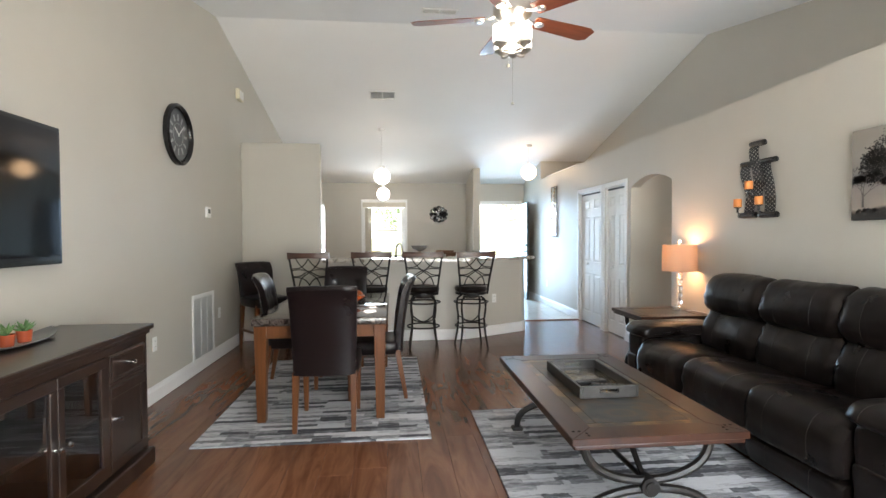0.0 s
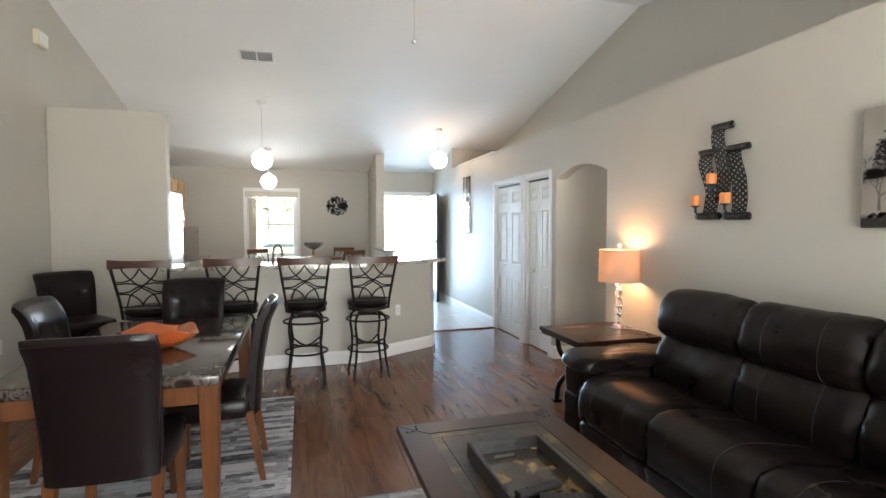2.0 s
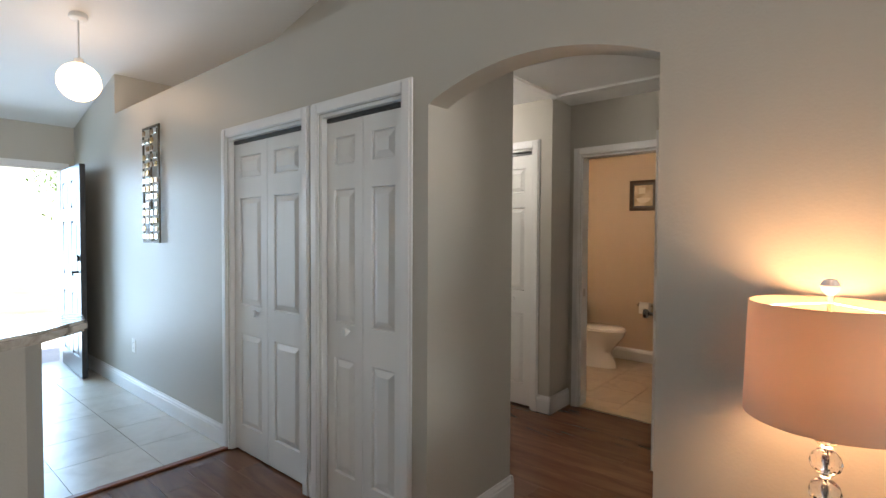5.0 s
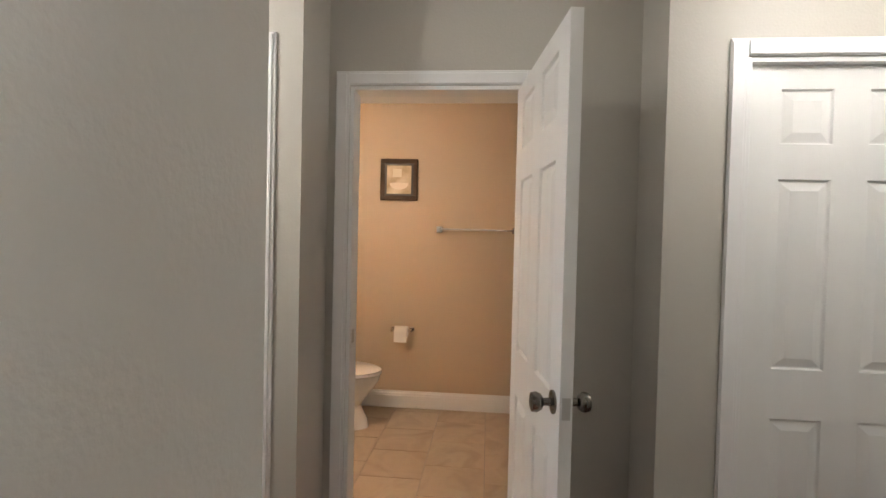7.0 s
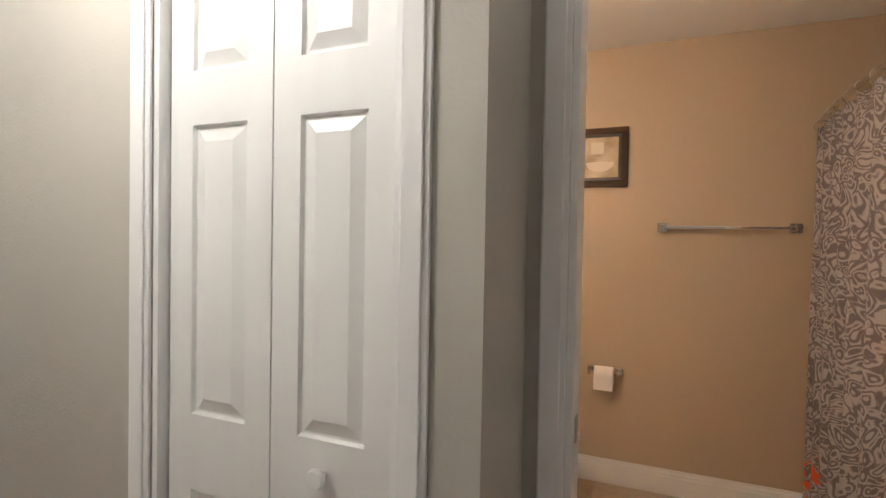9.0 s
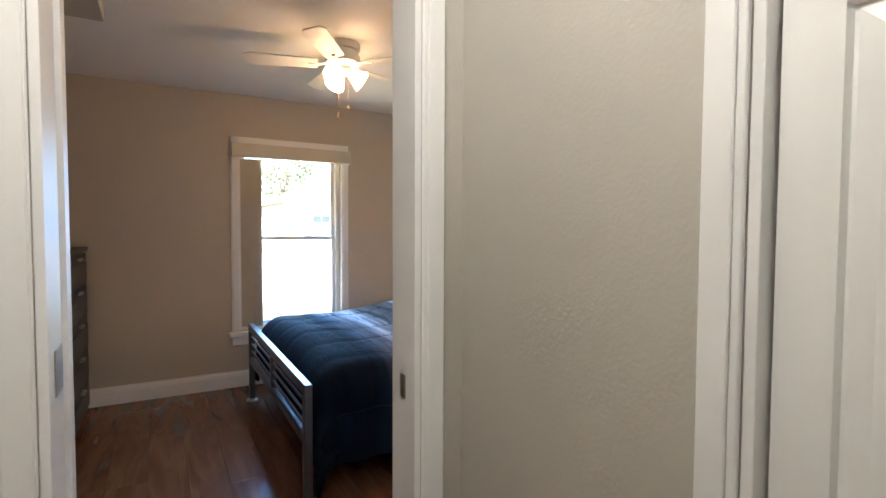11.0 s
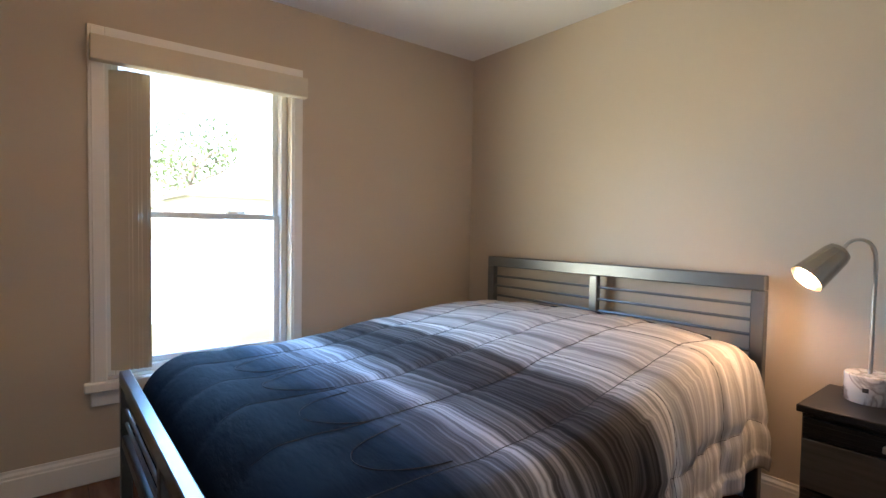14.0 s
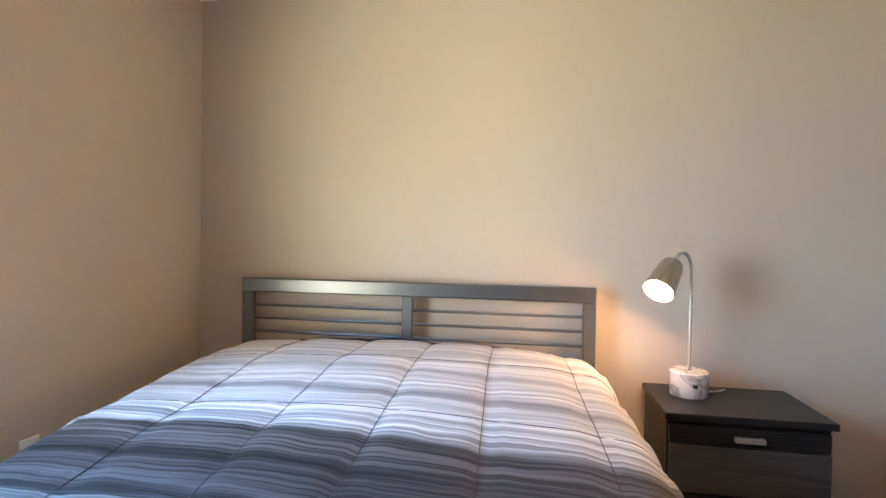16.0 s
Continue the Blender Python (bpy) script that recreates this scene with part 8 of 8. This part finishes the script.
# bedroom ceiling fan
M_WBLADE = mat("white_fan_blade", (0.74, 0.73, 0.70), 0.4, var=0.03)
M_TULIP = mat("lit_frosted_tulip_glass", (1.0, 0.70, 0.38), 0.4, var=0, emit=1.4)
bf = thing("bedroom_ceiling_fan", "white flush ceiling fan with lit frosted tulip shades", "ceiling fan", (5.30, 8.80, 0))
part("motor_housing", lathe([(0, 2.4395), (0.10, 2.4395), (0.10, 2.40), (0.085, 2.395), (0.085, 2.37), (0.10, 2.365), (0.10, 2.325), (0.05, 2.30), (0, 2.30)], 32), M_WBLADE, bf, smooth=True)
for k in range(5):
    a = 20 + 72 * k
    b = part("blade", blade_mesh(0.15, 0.56, 0.10, 0.13), M_WBLADE, bf)
    b.matrix_local = pose(0, 0, 2.315, 0, 0, a)
    bi = part("blade_iron", tube([(0.07, 0, 2.325), (0.13, 0, 2.312), (0.20, 0, 2.308)], 0.012, 8, 0.5), M_WBLADE, bf)
    bi.matrix_local = pose(0, 0, 0, 0, 0, a)
part("light_kit", lathe([(0, 2.30), (0.05, 2.30), (0.055, 2.28), (0.03, 2.26), (0, 2.255)], 24), M_WBLADE, bf, smooth=True)
for k in range(3):
    a = 100 + 120 * k
    bm = lathe([(0.015, 0.0), (0.024, 0.004), (0.036, 0.03), (0.05, 0.065), (0.062, 0.095), (0.059, 0.096), (0.046, 0.066), (0.032, 0.032), (0.0, 0.008)], 20)
    bmesh.ops.transform(bm, matrix=pose(0, 0, 2.275, 0, 0, a) @ Matrix.Translation((0.035, 0, 0)) @ Matrix.Rotation(radians(125), 4, "Y"), verts=bm.verts)
    part("tulip_shade", bm, M_TULIP, bf, "lit frosted glass tulip", True)
for x, y, z in ((0.02, -0.03, 2.07), (-0.03, 0.0, 2.03)):
    bm = cyl((x, y, 2.26), (x, y, z), 0.0012, seg=5)
    add_lathe(bm, [(0, -0.03), (0.008, -0.026), (0.009, -0.01), (0.004, 0), (0, 0)], 10, (x, y, z))
    part("pull_chain", bm, mat("pale_wood_pull", (0.5, 0.36, 0.2), 0.5), bf)
bulb("bedroom_fan_light", (5.30, 8.80, 2.16), 1.9, (1.0, 0.60, 0.30), 0.10)

# hall and bathroom things
t = thing("hall_ceiling_light", "round frosted glass ceiling light in the hall, lit", "ceiling light", (4.42, 6.28, 2.4395))
part("base", lathe([(0, 0), (0.15, 0), (0.15, -0.022), (0, -0.022)], 32), M_WHITEP, t)
part("dome", lathe([(0.14, -0.0225), (0.135, -0.05), (0.10, -0.085), (0.05, -0.10), (0, -0.104)], 32), mat("lit_frosted_dome", (1.0, 0.93, 0.84), 0.4, var=0, emit=1.0), t, smooth=True)
bulb("hall_light", (4.42, 6.28, 2.26), 3.6, (1.0, 0.98, 0.92), 0.10)
# unseen second fixture and bulb, added to brighten the hall's south end
copy_thing(t, pose(4.42, 3.55, 2.4395))
bulb("hall_light", (4.42, 3.55, 2.26), 1.7, (1.0, 0.98, 0.92), 0.10)

t = thing("toilet", "white porcelain toilet with closed seat", "toilet", (6.70, 5.84, 0))
def oval(bm, prof, cx, cy):
    rings = []
    for rx, ry, oy, z in prof:
        rings.append([bm.verts.new((cx + rx * math.cos(2 * math.pi * k / 32), cy + oy + ry * math.sin(2 * math.pi * k / 32), z)) for k in range(32)])
    for a, b in zip(rings, rings[1:]):
        for k in range(32):
            bm.faces.new((a[k], a[(k + 1) % 32], b[(k + 1) % 32], b[k]))
    bm.faces.new(rings[0][::-1]), bm.faces.new(rings[-1])
bm = bmesh.new()
oval(bm, [(0.11, 0.22, 0.02, 0.0), (0.105, 0.21, 0.02, 0.06), (0.10, 0.18, 0.04, 0.16), (0.13, 0.21, 0.0, 0.26), (0.175, 0.25, -0.02, 0.34), (0.185, 0.26, -0.02, 0.385)], 0, -0.08)
part("bowl", bm, M_PORC, t, smooth=True)
bm = bmesh.new()
oval(bm, [(0.19, 0.265, 0, 0.386), (0.195, 0.27, 0, 0.395), (0.19, 0.265, 0, 0.408)], 0, -0.10)
part("seat", bm, M_PORC, t, smooth=True)
bm = bmesh.new()
oval(bm, [(0.185, 0.26, 0, 0.409), (0.19, 0.265, 0, 0.418), (0.17, 0.24, 0, 0.428)], 0, -0.10)
part("lid", bm, M_PORC, t, smooth=True)
part("tank", box(-0.22, 0.22, 0.17, 0.36, 0.38, 0.74, 0.025, 3), M_PORC, t, smooth=True)
part("tank_lid", box(-0.23, 0.23, 0.16, 0.365, 0.741, 0.775, 0.01, 2), M_PORC, t, smooth=True)
part("flush_lever", tube([(-0.16, 0.17, 0.69), (-0.16, 0.145, 0.69), (-0.09, 0.14, 0.685)], 0.007, 8), M_CHROME, t)

M_PCHROME = mat("polished_chrome_bar", (0.72, 0.70, 0.67), 0.07, 1.0, var=0.04)
t = thing("toilet_paper_holder", "chrome paper holder with a white roll on the wall", "paper holder", (BX1, 5.40, 0.635))
for y in (-0.075, 0.075):
    part("post", box(-0.07, -0.0005, y - 0.009, y + 0.009, -0.012, 0.012, 0.002), M_PCHROME, t)
    part("rosette", box(-0.008, -0.0003, y - 0.02, y + 0.02, -0.02, 0.02, 0.003), M_PCHROME, t)
part("spindle", cyl((-0.058, -0.066, 0), (-0.058, 0.066, 0), 0.007), M_PCHROME, t)
bm = cyl((-0.058, -0.05, -0.012), (-0.058, 0.05, -0.012), 0.048, seg=28)
part("paper_roll", bm, mat("white_tissue", (0.82, 0.80, 0.77), 0.9, var=0.02, bump=0.1, bscale=120), t, "white paper roll", True)
part("paper_sheet", box(-0.107, -0.1045, -0.05, 0.05, -0.085, -0.012), mat("white_tissue_sheet", (0.82, 0.80, 0.77), 0.9, var=0.02), t)

t = thing("towel_bar", "square chrome towel bar on the bathroom wall", "towel bar", (BX1, 4.82, 1.443))
for y in (-0.30, 0.30):
    part("post", box(-0.075, -0.0005, y - 0.014, y + 0.014, -0.016, 0.016, 0.003), M_PCHROME, t)
    part("rosette", box(-0.01, -0.0003, y - 0.026, y + 0.026, -0.026, 0.026, 0.003), M_PCHROME, t)
part("bar", box(-0.068, -0.054, -0.29, 0.29, -0.007, 0.007, 0.002), M_PCHROME, t)

M_GILT = mat("antique_gold_frame", (0.05, 0.027, 0.012), 0.55, 0.0, spec=0.2, var=0.25, scale=25)
t = thing("framed_picture", "small gold-framed sepia print of a bathtub", "picture", (BX1, 5.452, 1.832))
for nm, b in (("frame_rail", (-0.15, 0.15, 0.13, 0.165)), ("frame_rail", (-0.15, 0.15, -0.165, -0.13)), ("frame_rail", (-0.15, -0.115, -0.13, 0.13)), ("frame_rail", (0.115, 0.15, -0.13, 0.13))):
    bm = bmesh.new()
    add_box(bm, -0.02, -0.0005, *b, 0.004)
    part(nm, bm, M_GILT, t)
part("inner_border", box(-0.012, -0.001, -0.115, 0.115, -0.13, 0.13), mat("dark_frame_lip", (0.02, 0.015, 0.01), 0.4), t)
part("print", box(-0.0135, -0.012, -0.098, 0.098, -0.112, 0.112), ramp_mat("cream_sepia_print", [(0.35, (0.36, 0.27, 0.15)), (0.55, (0.55, 0.45, 0.30)), (0.7, (0.62, 0.54, 0.40))], 0.5, nscale=9, detail=4), t)
bm = bmesh.new()
add_prism(bm, [(0.075 * math.cos(radians(a)) , -0.03 + (0.045 if a <= 180 else 0.05) * math.sin(radians(a)) * (0.15 if a < 180 else 1)) for a in range(0, 360, 15)], "x", -0.0147, -0.0137)
part("printed_tub", bm, mat("pale_print_ink", (0.68, 0.60, 0.48), 0.5), t)
part("printed_window", box(-0.0147, -0.0137, -0.02, 0.05, 0.02, 0.085), mat("light_print_ink", (0.66, 0.60, 0.46), 0.5), t)

# shower curtain on a bowed rod
def curtain_material():
    m = bpy.data.materials.new("grey_scroll_curtain_cloth")
    m.use_nodes = True
    n, l = m.node_tree.nodes, m.node_tree.links
    p = n["Principled BSDF"]
    p.inputs["Roughness"].default_value = 0.8
    tc = n.new("ShaderNodeTexCoord")
    ns = n.new("ShaderNodeTexNoise")
    ns.inputs["Scale"].default_value = 5
    l.new(tc.outputs["Object"], ns.inputs["Vector"])
    mx = n.new("ShaderNodeMix")
    mx.data_type = "VECTOR"
    mx.inputs[0].default_value = 0.24
    l.new(tc.outputs["Object"], mx.inputs[4])
    l.new(ns.outputs["Color"], mx.inputs[5])
    vo = n.new("ShaderNodeTexVoronoi")
    vo.inputs["Scale"].default_value = 25
    l.new(mx.outputs[1], vo.inputs["Vector"])
    sn = n.new("ShaderNodeMath")
    sn.operation, sn.inputs[1].default_value = "MULTIPLY", 19.0
    l.new(vo.outputs["Distance"], sn.inputs[0])
    si = n.new("ShaderNodeMath")
    si.operation = "SINE"
    l.new(sn.outputs[0], si.inputs[0])
    cr = n.new("ShaderNodeValToRGB")
    cr.color_ramp.elements[0].position, cr.color_ramp.elements[0].color = 0.43, (0.15, 0.13, 0.135, 1)
    cr.color_ramp.elements[1].position, cr.color_ramp.elements[1].color = 0.60, (0.37, 0.34, 0.33, 1)
    ma = n.new("ShaderNodeMath")
    ma.operation, ma.inputs[1].default_value, ma.inputs[2].default_value = "MULTIPLY_ADD", 0.5, 0.5
    l.new(si.outputs[0], ma.inputs[0])
    wavy = n.new("ShaderNodeTexNoise")
    wavy.inputs["Scale"].default_value, wavy.inputs["Detail"].default_value = 1.0, 3
    wm = n.new("ShaderNodeMapping")
    wm.inputs["Scale"].default_value = (32, 32, 74)
    l.new(mx.outputs[1], wm.inputs[0])
    l.new(wm.outputs[0], wavy.inputs["Vector"])
    both = n.new("ShaderNodeMix")
    both.inputs[0].default_value = 0.68
    l.new(ma.outputs[0], both.inputs[2])
    l.new(wavy.outputs[0], both.inputs[3])
    l.new(both.outputs[0], cr.inputs[0])
    sp = n.new("ShaderNodeSeparateXYZ")
    l.new(tc.outputs["Object"], sp.inputs[0])
    lo = n.new("ShaderNodeMapRange")
    lo.inputs[1].default_value, lo.inputs[2].default_value = 0.46, 0.44
    l.new(sp.outputs[2], lo.inputs[0])
    wv = n.new("ShaderNodeTexVoronoi")
    wv.inputs["Scale"].default_value = 14
    l.new(mx.outputs[1], wv.inputs["Vector"])
    gt = n.new("ShaderNodeMath")
    gt.operation, gt.inputs[1].default_value = "LESS_THAN", 0.33
    l.new(wv.outputs["Distance"], gt.inputs[0])
    bd = n.new("ShaderNodeMath")
    bd.operation = "MULTIPLY"
    l.new(gt.outputs[0], bd.inputs[0])
    l.new(lo.outputs[0], bd.inputs[1])
    oc = n.new("ShaderNodeMix")
    oc.data_type = "RGBA"
    oc.inputs[7].default_value = (0.62, 0.10, 0.04, 1)
    l.new(bd.outputs[0], oc.inputs[0])
    l.new(cr.outputs[0], oc.inputs[6])
    l.new(oc.outputs[2], p.inputs["Base Color"])
    return m


sc = thing("shower_curtain", "grey and cream scroll-patterned shower curtain with orange border", "curtain")
bm = bmesh.new()
rows = []
NXc = 150
for i in range(NXc + 1):
    u = i / NXc
    x = 5.55 + (7.10 - 5.55) * u
    bow = 0.05 * math.sin(math.pi * u)
    col = []
    for j in range(25):
        v = j / 24
        y = 4.455 + bow + (0.016 + 0.014 * (1 - v)) * math.sin(u * 62 + 0.8 * math.sin(u * 9)) + 0.006 * noise.noise((x * 4, v * 3, 0))
        col.append(bm.verts.new((x, y, 0.14 + 1.76 * v)))
    rows.append(col)
for a, b in zip(rows, rows[1:]):
    for k in range(24):
        bm.faces.new((a[k], a[k + 1], b[k + 1], b[k]))
cl = part("cloth", bm, curtain_material(), sc, "", True)
so = cl.modifiers.new("thickness", "SOLIDIFY")
so.thickness = 0.003
part("rod", tube([(5.4465 + (BX1 - 5.447) * i / 24, 4.455 + 0.05 * math.sin(math.pi * (i / 24 * 1.09 - 0.065)) , 1.935) for i in range(25)], 0.0125, 10), M_CHROME, sc)
for i in range(12):
    u = (i + 0.5) / 12
    x = 5.55 + 1.55 * u
    part("ring", tube(arc((x, 4.455 + 0.05 * math.sin(math.pi * u), 1.92), 0.024, 0, 360, 14, "yz"), 0.002, 5), M_CHROME, sc)
t = thing("bathtub", "white bathtub behind the shower curtain", "bathtub", (0, 0, 0))
bm = bmesh.new()
add_box(bm, 5.46, 7.13, 4.30, 4.37, 0, 0.42, 0.015, 2)
add_box(bm, 5.46, 7.13, 3.51, 3.58, 0, 0.42, 0.015, 2)
add_box(bm, 5.46, 5.56, 3.58, 4.30, 0, 0.42, 0.015, 2)
add_box(bm, 7.03, 7.13, 3.58, 4.30, 0, 0.42, 0.015, 2)
add_box(bm, 5.56, 7.03, 3.58, 4.30, 0, 0.08)
part("shell", bm, M_PORC, t)
t = thing("bath_ceiling_vent", "white square bathroom ceiling vent grille", "vent", (6.72, 5.72, 2.4395))
part("frame", box(-0.13, 0.13, -0.13, 0.13, -0.012, -0.0005, 0.004), M_WHITEP, t)
for i in range(9):
    part("slot", box(-0.10, 0.10, -0.088 + i * 0.021, -0.080 + i * 0.021, -0.0135, -0.0121), M_BLACK, t)
t = thing("vanity_light", "warm glass vanity light bar on the bathroom wall", "wall lamp", (RX + 0.116, 5.86, 2.05))
part("back_plate", box(0.0005, 0.03, -0.28, 0.28, -0.05, 0.05, 0.006), M_NICKEL, t)
for y in (-0.18, 0.0, 0.18):
    part("glass_shade", lathe([(0.02, 0.03), (0.045, 0.0), (0.055, -0.09), (0.05, -0.09), (0.04, -0.005), (0.0, 0.02)], 18, (0.09, y, 0.0)), M_TULIP, t, smooth=True)
    part("shade_arm", tube([(0.03, y, 0.0), (0.07, y, 0.035), (0.09, y, 0.03)], 0.007, 8), M_NICKEL, t)
bulb("vanity_bulbs", (RX + 0.24, 5.86, 1.98), 4.6, (1.0, 0.84, 0.66), 0.10)

# outside
M_GRASS = ramp_mat("sunlit_lawn", [(0.3, (0.13, 0.15, 0.07)), (0.6, (0.21, 0.23, 0.12)), (0.8, (0.27, 0.27, 0.17))], 0.9, nscale=1.2, detail=10)
M_CONC = mat("pale_concrete", (0.52, 0.50, 0.46), 0.85, var=0.1, scale=2, fine=0.08, fscale=40)
M_STUCCO = mat("white_stucco", (0.72, 0.71, 0.68), 0.9, var=0.05, scale=2, bump=0.2, bscale=40)
M_ROOF = mat("pale_grey_shingle", (0.34, 0.32, 0.30), 0.9, var=0.15, scale=6)
M_PANE = mat("pale_reflecting_pane", (0.22, 0.26, 0.30), 0.15)
M_LEAF = mat("tree_leaf", (0.10, 0.16, 0.05), 0.6, var=0.4, scale=2)
M_BARK = mat("tree_bark", (0.24, 0.20, 0.16), 0.9, var=0.2, scale=10, bump=0.5, bscale=30)
bm = bmesh.new()
add_box(bm, -400, 400, -400, 400, -0.5, -0.16)
tagged(part("ground", bm, M_GRASS), "sunlit green lawn around the house", "ground", kind="structure")
tagged(part("pavement", box(1.4, 3.6, YF + 0.15, 14.5, -0.16, -0.03), M_CONC), "pale concrete front walk", "pavement", kind="structure")
tagged(part("pavement", box(-0.6, 3.6, -5.2, YB - 0.13, -0.16, -0.04), M_CONC), "pale concrete patio slab", "pavement", kind="structure")
tagged(part("road", box(-60, 60, 22, 28, -0.16, -0.13), M_CONC), "pale sunlit street beyond the lawn", "road", kind="structure")


def house(at, w, d, h, label):
    b = thing("house", label, "house", at)
    part("wall", box(-w / 2, w / 2, -d / 2, d / 2, -0.16, h), M_STUCCO, b)
    bm = bmesh.new()
    e = 0.5
    v = [bm.verts.new(p) for p in ((-w / 2 - e, -d / 2 - e, h), (w / 2 + e, -d / 2 - e, h), (w / 2 + e, d / 2 + e, h), (-w / 2 - e, d / 2 + e, h), (-w / 2 + d * 0.45, 0, h + d * 0.28), (w / 2 - d * 0.45, 0, h + d * 0.28))]
    for q in ((0, 1, 5, 4), (1, 2, 5), (2, 3, 4, 5), (3, 0, 4), (3, 2, 1, 0)):
        bm.faces.new([v[i] for i in q])
    part("roof", bm, M_ROOF, b)
    for x in (-w * 0.3, w * 0.05, w * 0.34):
        wd = part("window", box(x - 0.6, x + 0.6, -d / 2 - 0.06, -d / 2 - 0.002, 0.9, 2.2), M_TRIM, b)
        for i in range(2):
            for j in range(2):
                part("pane", box(x - 0.52 + i * 0.54, x - 0.02 + i * 0.54, -d / 2 - 0.08, -d / 2 - 0.061, 0.98 + j * 0.6, 1.52 + j * 0.6), M_PANE, wd)
    return b


house((17.0, 42.0, 0), 12, 8, 2.9, "white stucco house with a hip roof across the lawn")
house((-9.0, 44.0, 0), 13, 8, 2.9, "white stucco house across the street")


def tree(at, h, r, seed, n=900):
    rnd = random.Random(seed)
    t = thing("tree", "leafy green tree in the sun on the lawn", "tree", at, 0, "yard trees")
    bm = bmesh.new()
    add_tube(bm, smooth_path([(0, 0, -0.2), (0.1, 0.05, h * 0.25), (0.0, 0.1, h * 0.5), (0.15, 0, h * 0.75)], 4), 0.16, 8)
    tips = []
    for k in range(9):
        a, z = rnd.uniform(0, 6.28), h * rnd.uniform(0.35, 0.65)
        q = Vector((r * 0.75 * math.cos(a), r * 0.75 * math.sin(a), z + h * rnd.uniform(0.1, 0.3)))
        add_tube(bm, [(0, 0, z), (q.x * 0.5, q.y * 0.5, z + (q.z - z) * 0.6), q], 0.05, 6)
        tips.append(q)
    tips.append(Vector((0, 0, h * 0.9)))
    part("trunk", bm, M_BARK, t)
    bm = bmesh.new()
    for k in range(n):
        c = rnd.choice(tips)
        p = c + Vector((rnd.gauss(0, r * 0.28), rnd.gauss(0, r * 0.28), rnd.gauss(0, h * 0.10)))
        s = rnd.uniform(0.10, 0.24)
        m = Euler((rnd.uniform(0, 6), rnd.uniform(0, 6), rnd.uniform(0, 6))).to_matrix()
        bm.faces.new([bm.verts.new(p + m @ Vector((s * x, s * y, 0))) for x, y in ((-1, 0), (0, -0.45), (1, 0), (0, 0.45))])
    part("crown", bm, M_LEAF, t)


tree((13.0, 47.0, -0.16), 8.5, 3.0, 2)
tree((16.0, 56.0, -0.16), 7.0, 2.8, 3)
tree((1.2, 56.0, -0.16), 6.0, 2.2, 5)
tree((4.9, 66.0, -0.16), 7.0, 2.6, 6)
tree((-3.5, 64.0, -0.16), 8.0, 3.0, 7)

# floor planks and tiles, piece by piece
def planks(parent, x0, x1, y0, y1, top, w, length, seed, hole=None):
    rnd = random.Random(seed)
    meshes = {}
    k, x = 0, x0
    while x < x1 - 1e-3:
        xe = min(x + w, x1)
        y = y0 - rnd.uniform(0, length * 0.9)
        while y < y1 - 1e-3:
            ye = min(y + length, y1)
            ys = max(y, y0)
            y += length
            if ye - ys < 0.02:
                continue
            if hole and hole[0] < (x + xe) / 2 < hole[1] and hole[2] < (ys + ye) / 2 < hole[3]:
                continue
            key = (round(xe - x, 3), round(ye - ys, 3))
            if key not in meshes:
                bm = bmesh.new()
                hx, hy = (xe - x) / 2 - 0.0004, (ye - ys) / 2 - 0.0004
                c = 0.0011
                lo = [bm.verts.new((sx * hx, sy * hy, -0.011)) for sx, sy in ((-1, -1), (1, -1), (1, 1), (-1, 1))]
                mi = [bm.verts.new((sx * hx, sy * hy, -c)) for sx, sy in ((-1, -1), (1, -1), (1, 1), (-1, 1))]
                hi = [bm.verts.new((sx * (hx - c), sy * (hy - c), 0)) for sx, sy in ((-1, -1), (1, -1), (1, 1), (-1, 1))]
                bm.faces.new(hi)
                for a, b in ((lo, mi), (mi, hi)):
                    for i in range(4):
                        bm.faces.new((a[i], a[(i + 1) % 4], b[(i + 1) % 4], b[i]))
                me = bpy.data.meshes.new("plank")
                bm.to_mesh(me)
                bm.free()
                me.materials.append(M_PLANK)
                meshes[key] = me
            o = new("plank", meshes[key])
            o.parent = parent
            o.location = ((x + xe) / 2, (ys + ye) / 2, top)
            k += 1
        x = xe
    return k


def tiles(parent, x0, x1, y0, y1, top, w, h, material, stagger, seed):
    me = {}
    j, y = 0, y0
    while y < y1 - 1e-3:
        ye = min(y + h, y1)
        x = x0 - (w * stagger if j % 2 else 0)
        while x < x1 - 1e-3:
            xs, xe = max(x, x0), min(x + w, x1)
            x += w
            if xe - xs < 0.02:
                continue
            key = (round(xe - xs, 3), round(ye - y, 3))
            if key not in me:
                bm = box(-(xe - xs) / 2 + 0.002, (xe - xs) / 2 - 0.002, -(ye - y) / 2 + 0.002, (ye - y) / 2 - 0.002, -0.005, 0.0)
                m = bpy.data.meshes.new("tile")
                bm.to_mesh(m)
                bm.free()
                m.materials.append(material)
                me[key] = m
            o = new("tile", me[key])
            o.parent = parent
            o.location = ((xs + xe) / 2, (y + ye) / 2, top)
        y = ye
        j += 1


planks(floor, XL, XR + 0.12, YB, 6.715, 0.0, 0.19, 1.22, 1)
planks(floor_hall, XR + 0.121, RX, HS, HN + 0.14, 0.0, 0.19, 1.22, 2)
planks(floor_bedroom, BW, BE, HN + 0.141, BN, 0.0, 0.19, 1.22, 3)
tiles(floor_entry, XL, XR, 6.73, YF + 0.13, 0.0, 0.45, 0.45, M_TILE, 0.0, 1)
tiles(floor_bath, RX + 0.11, BX1, 4.0, 6.22, 0.0, 0.36, 0.36, M_BTILE, 0.5, 2)
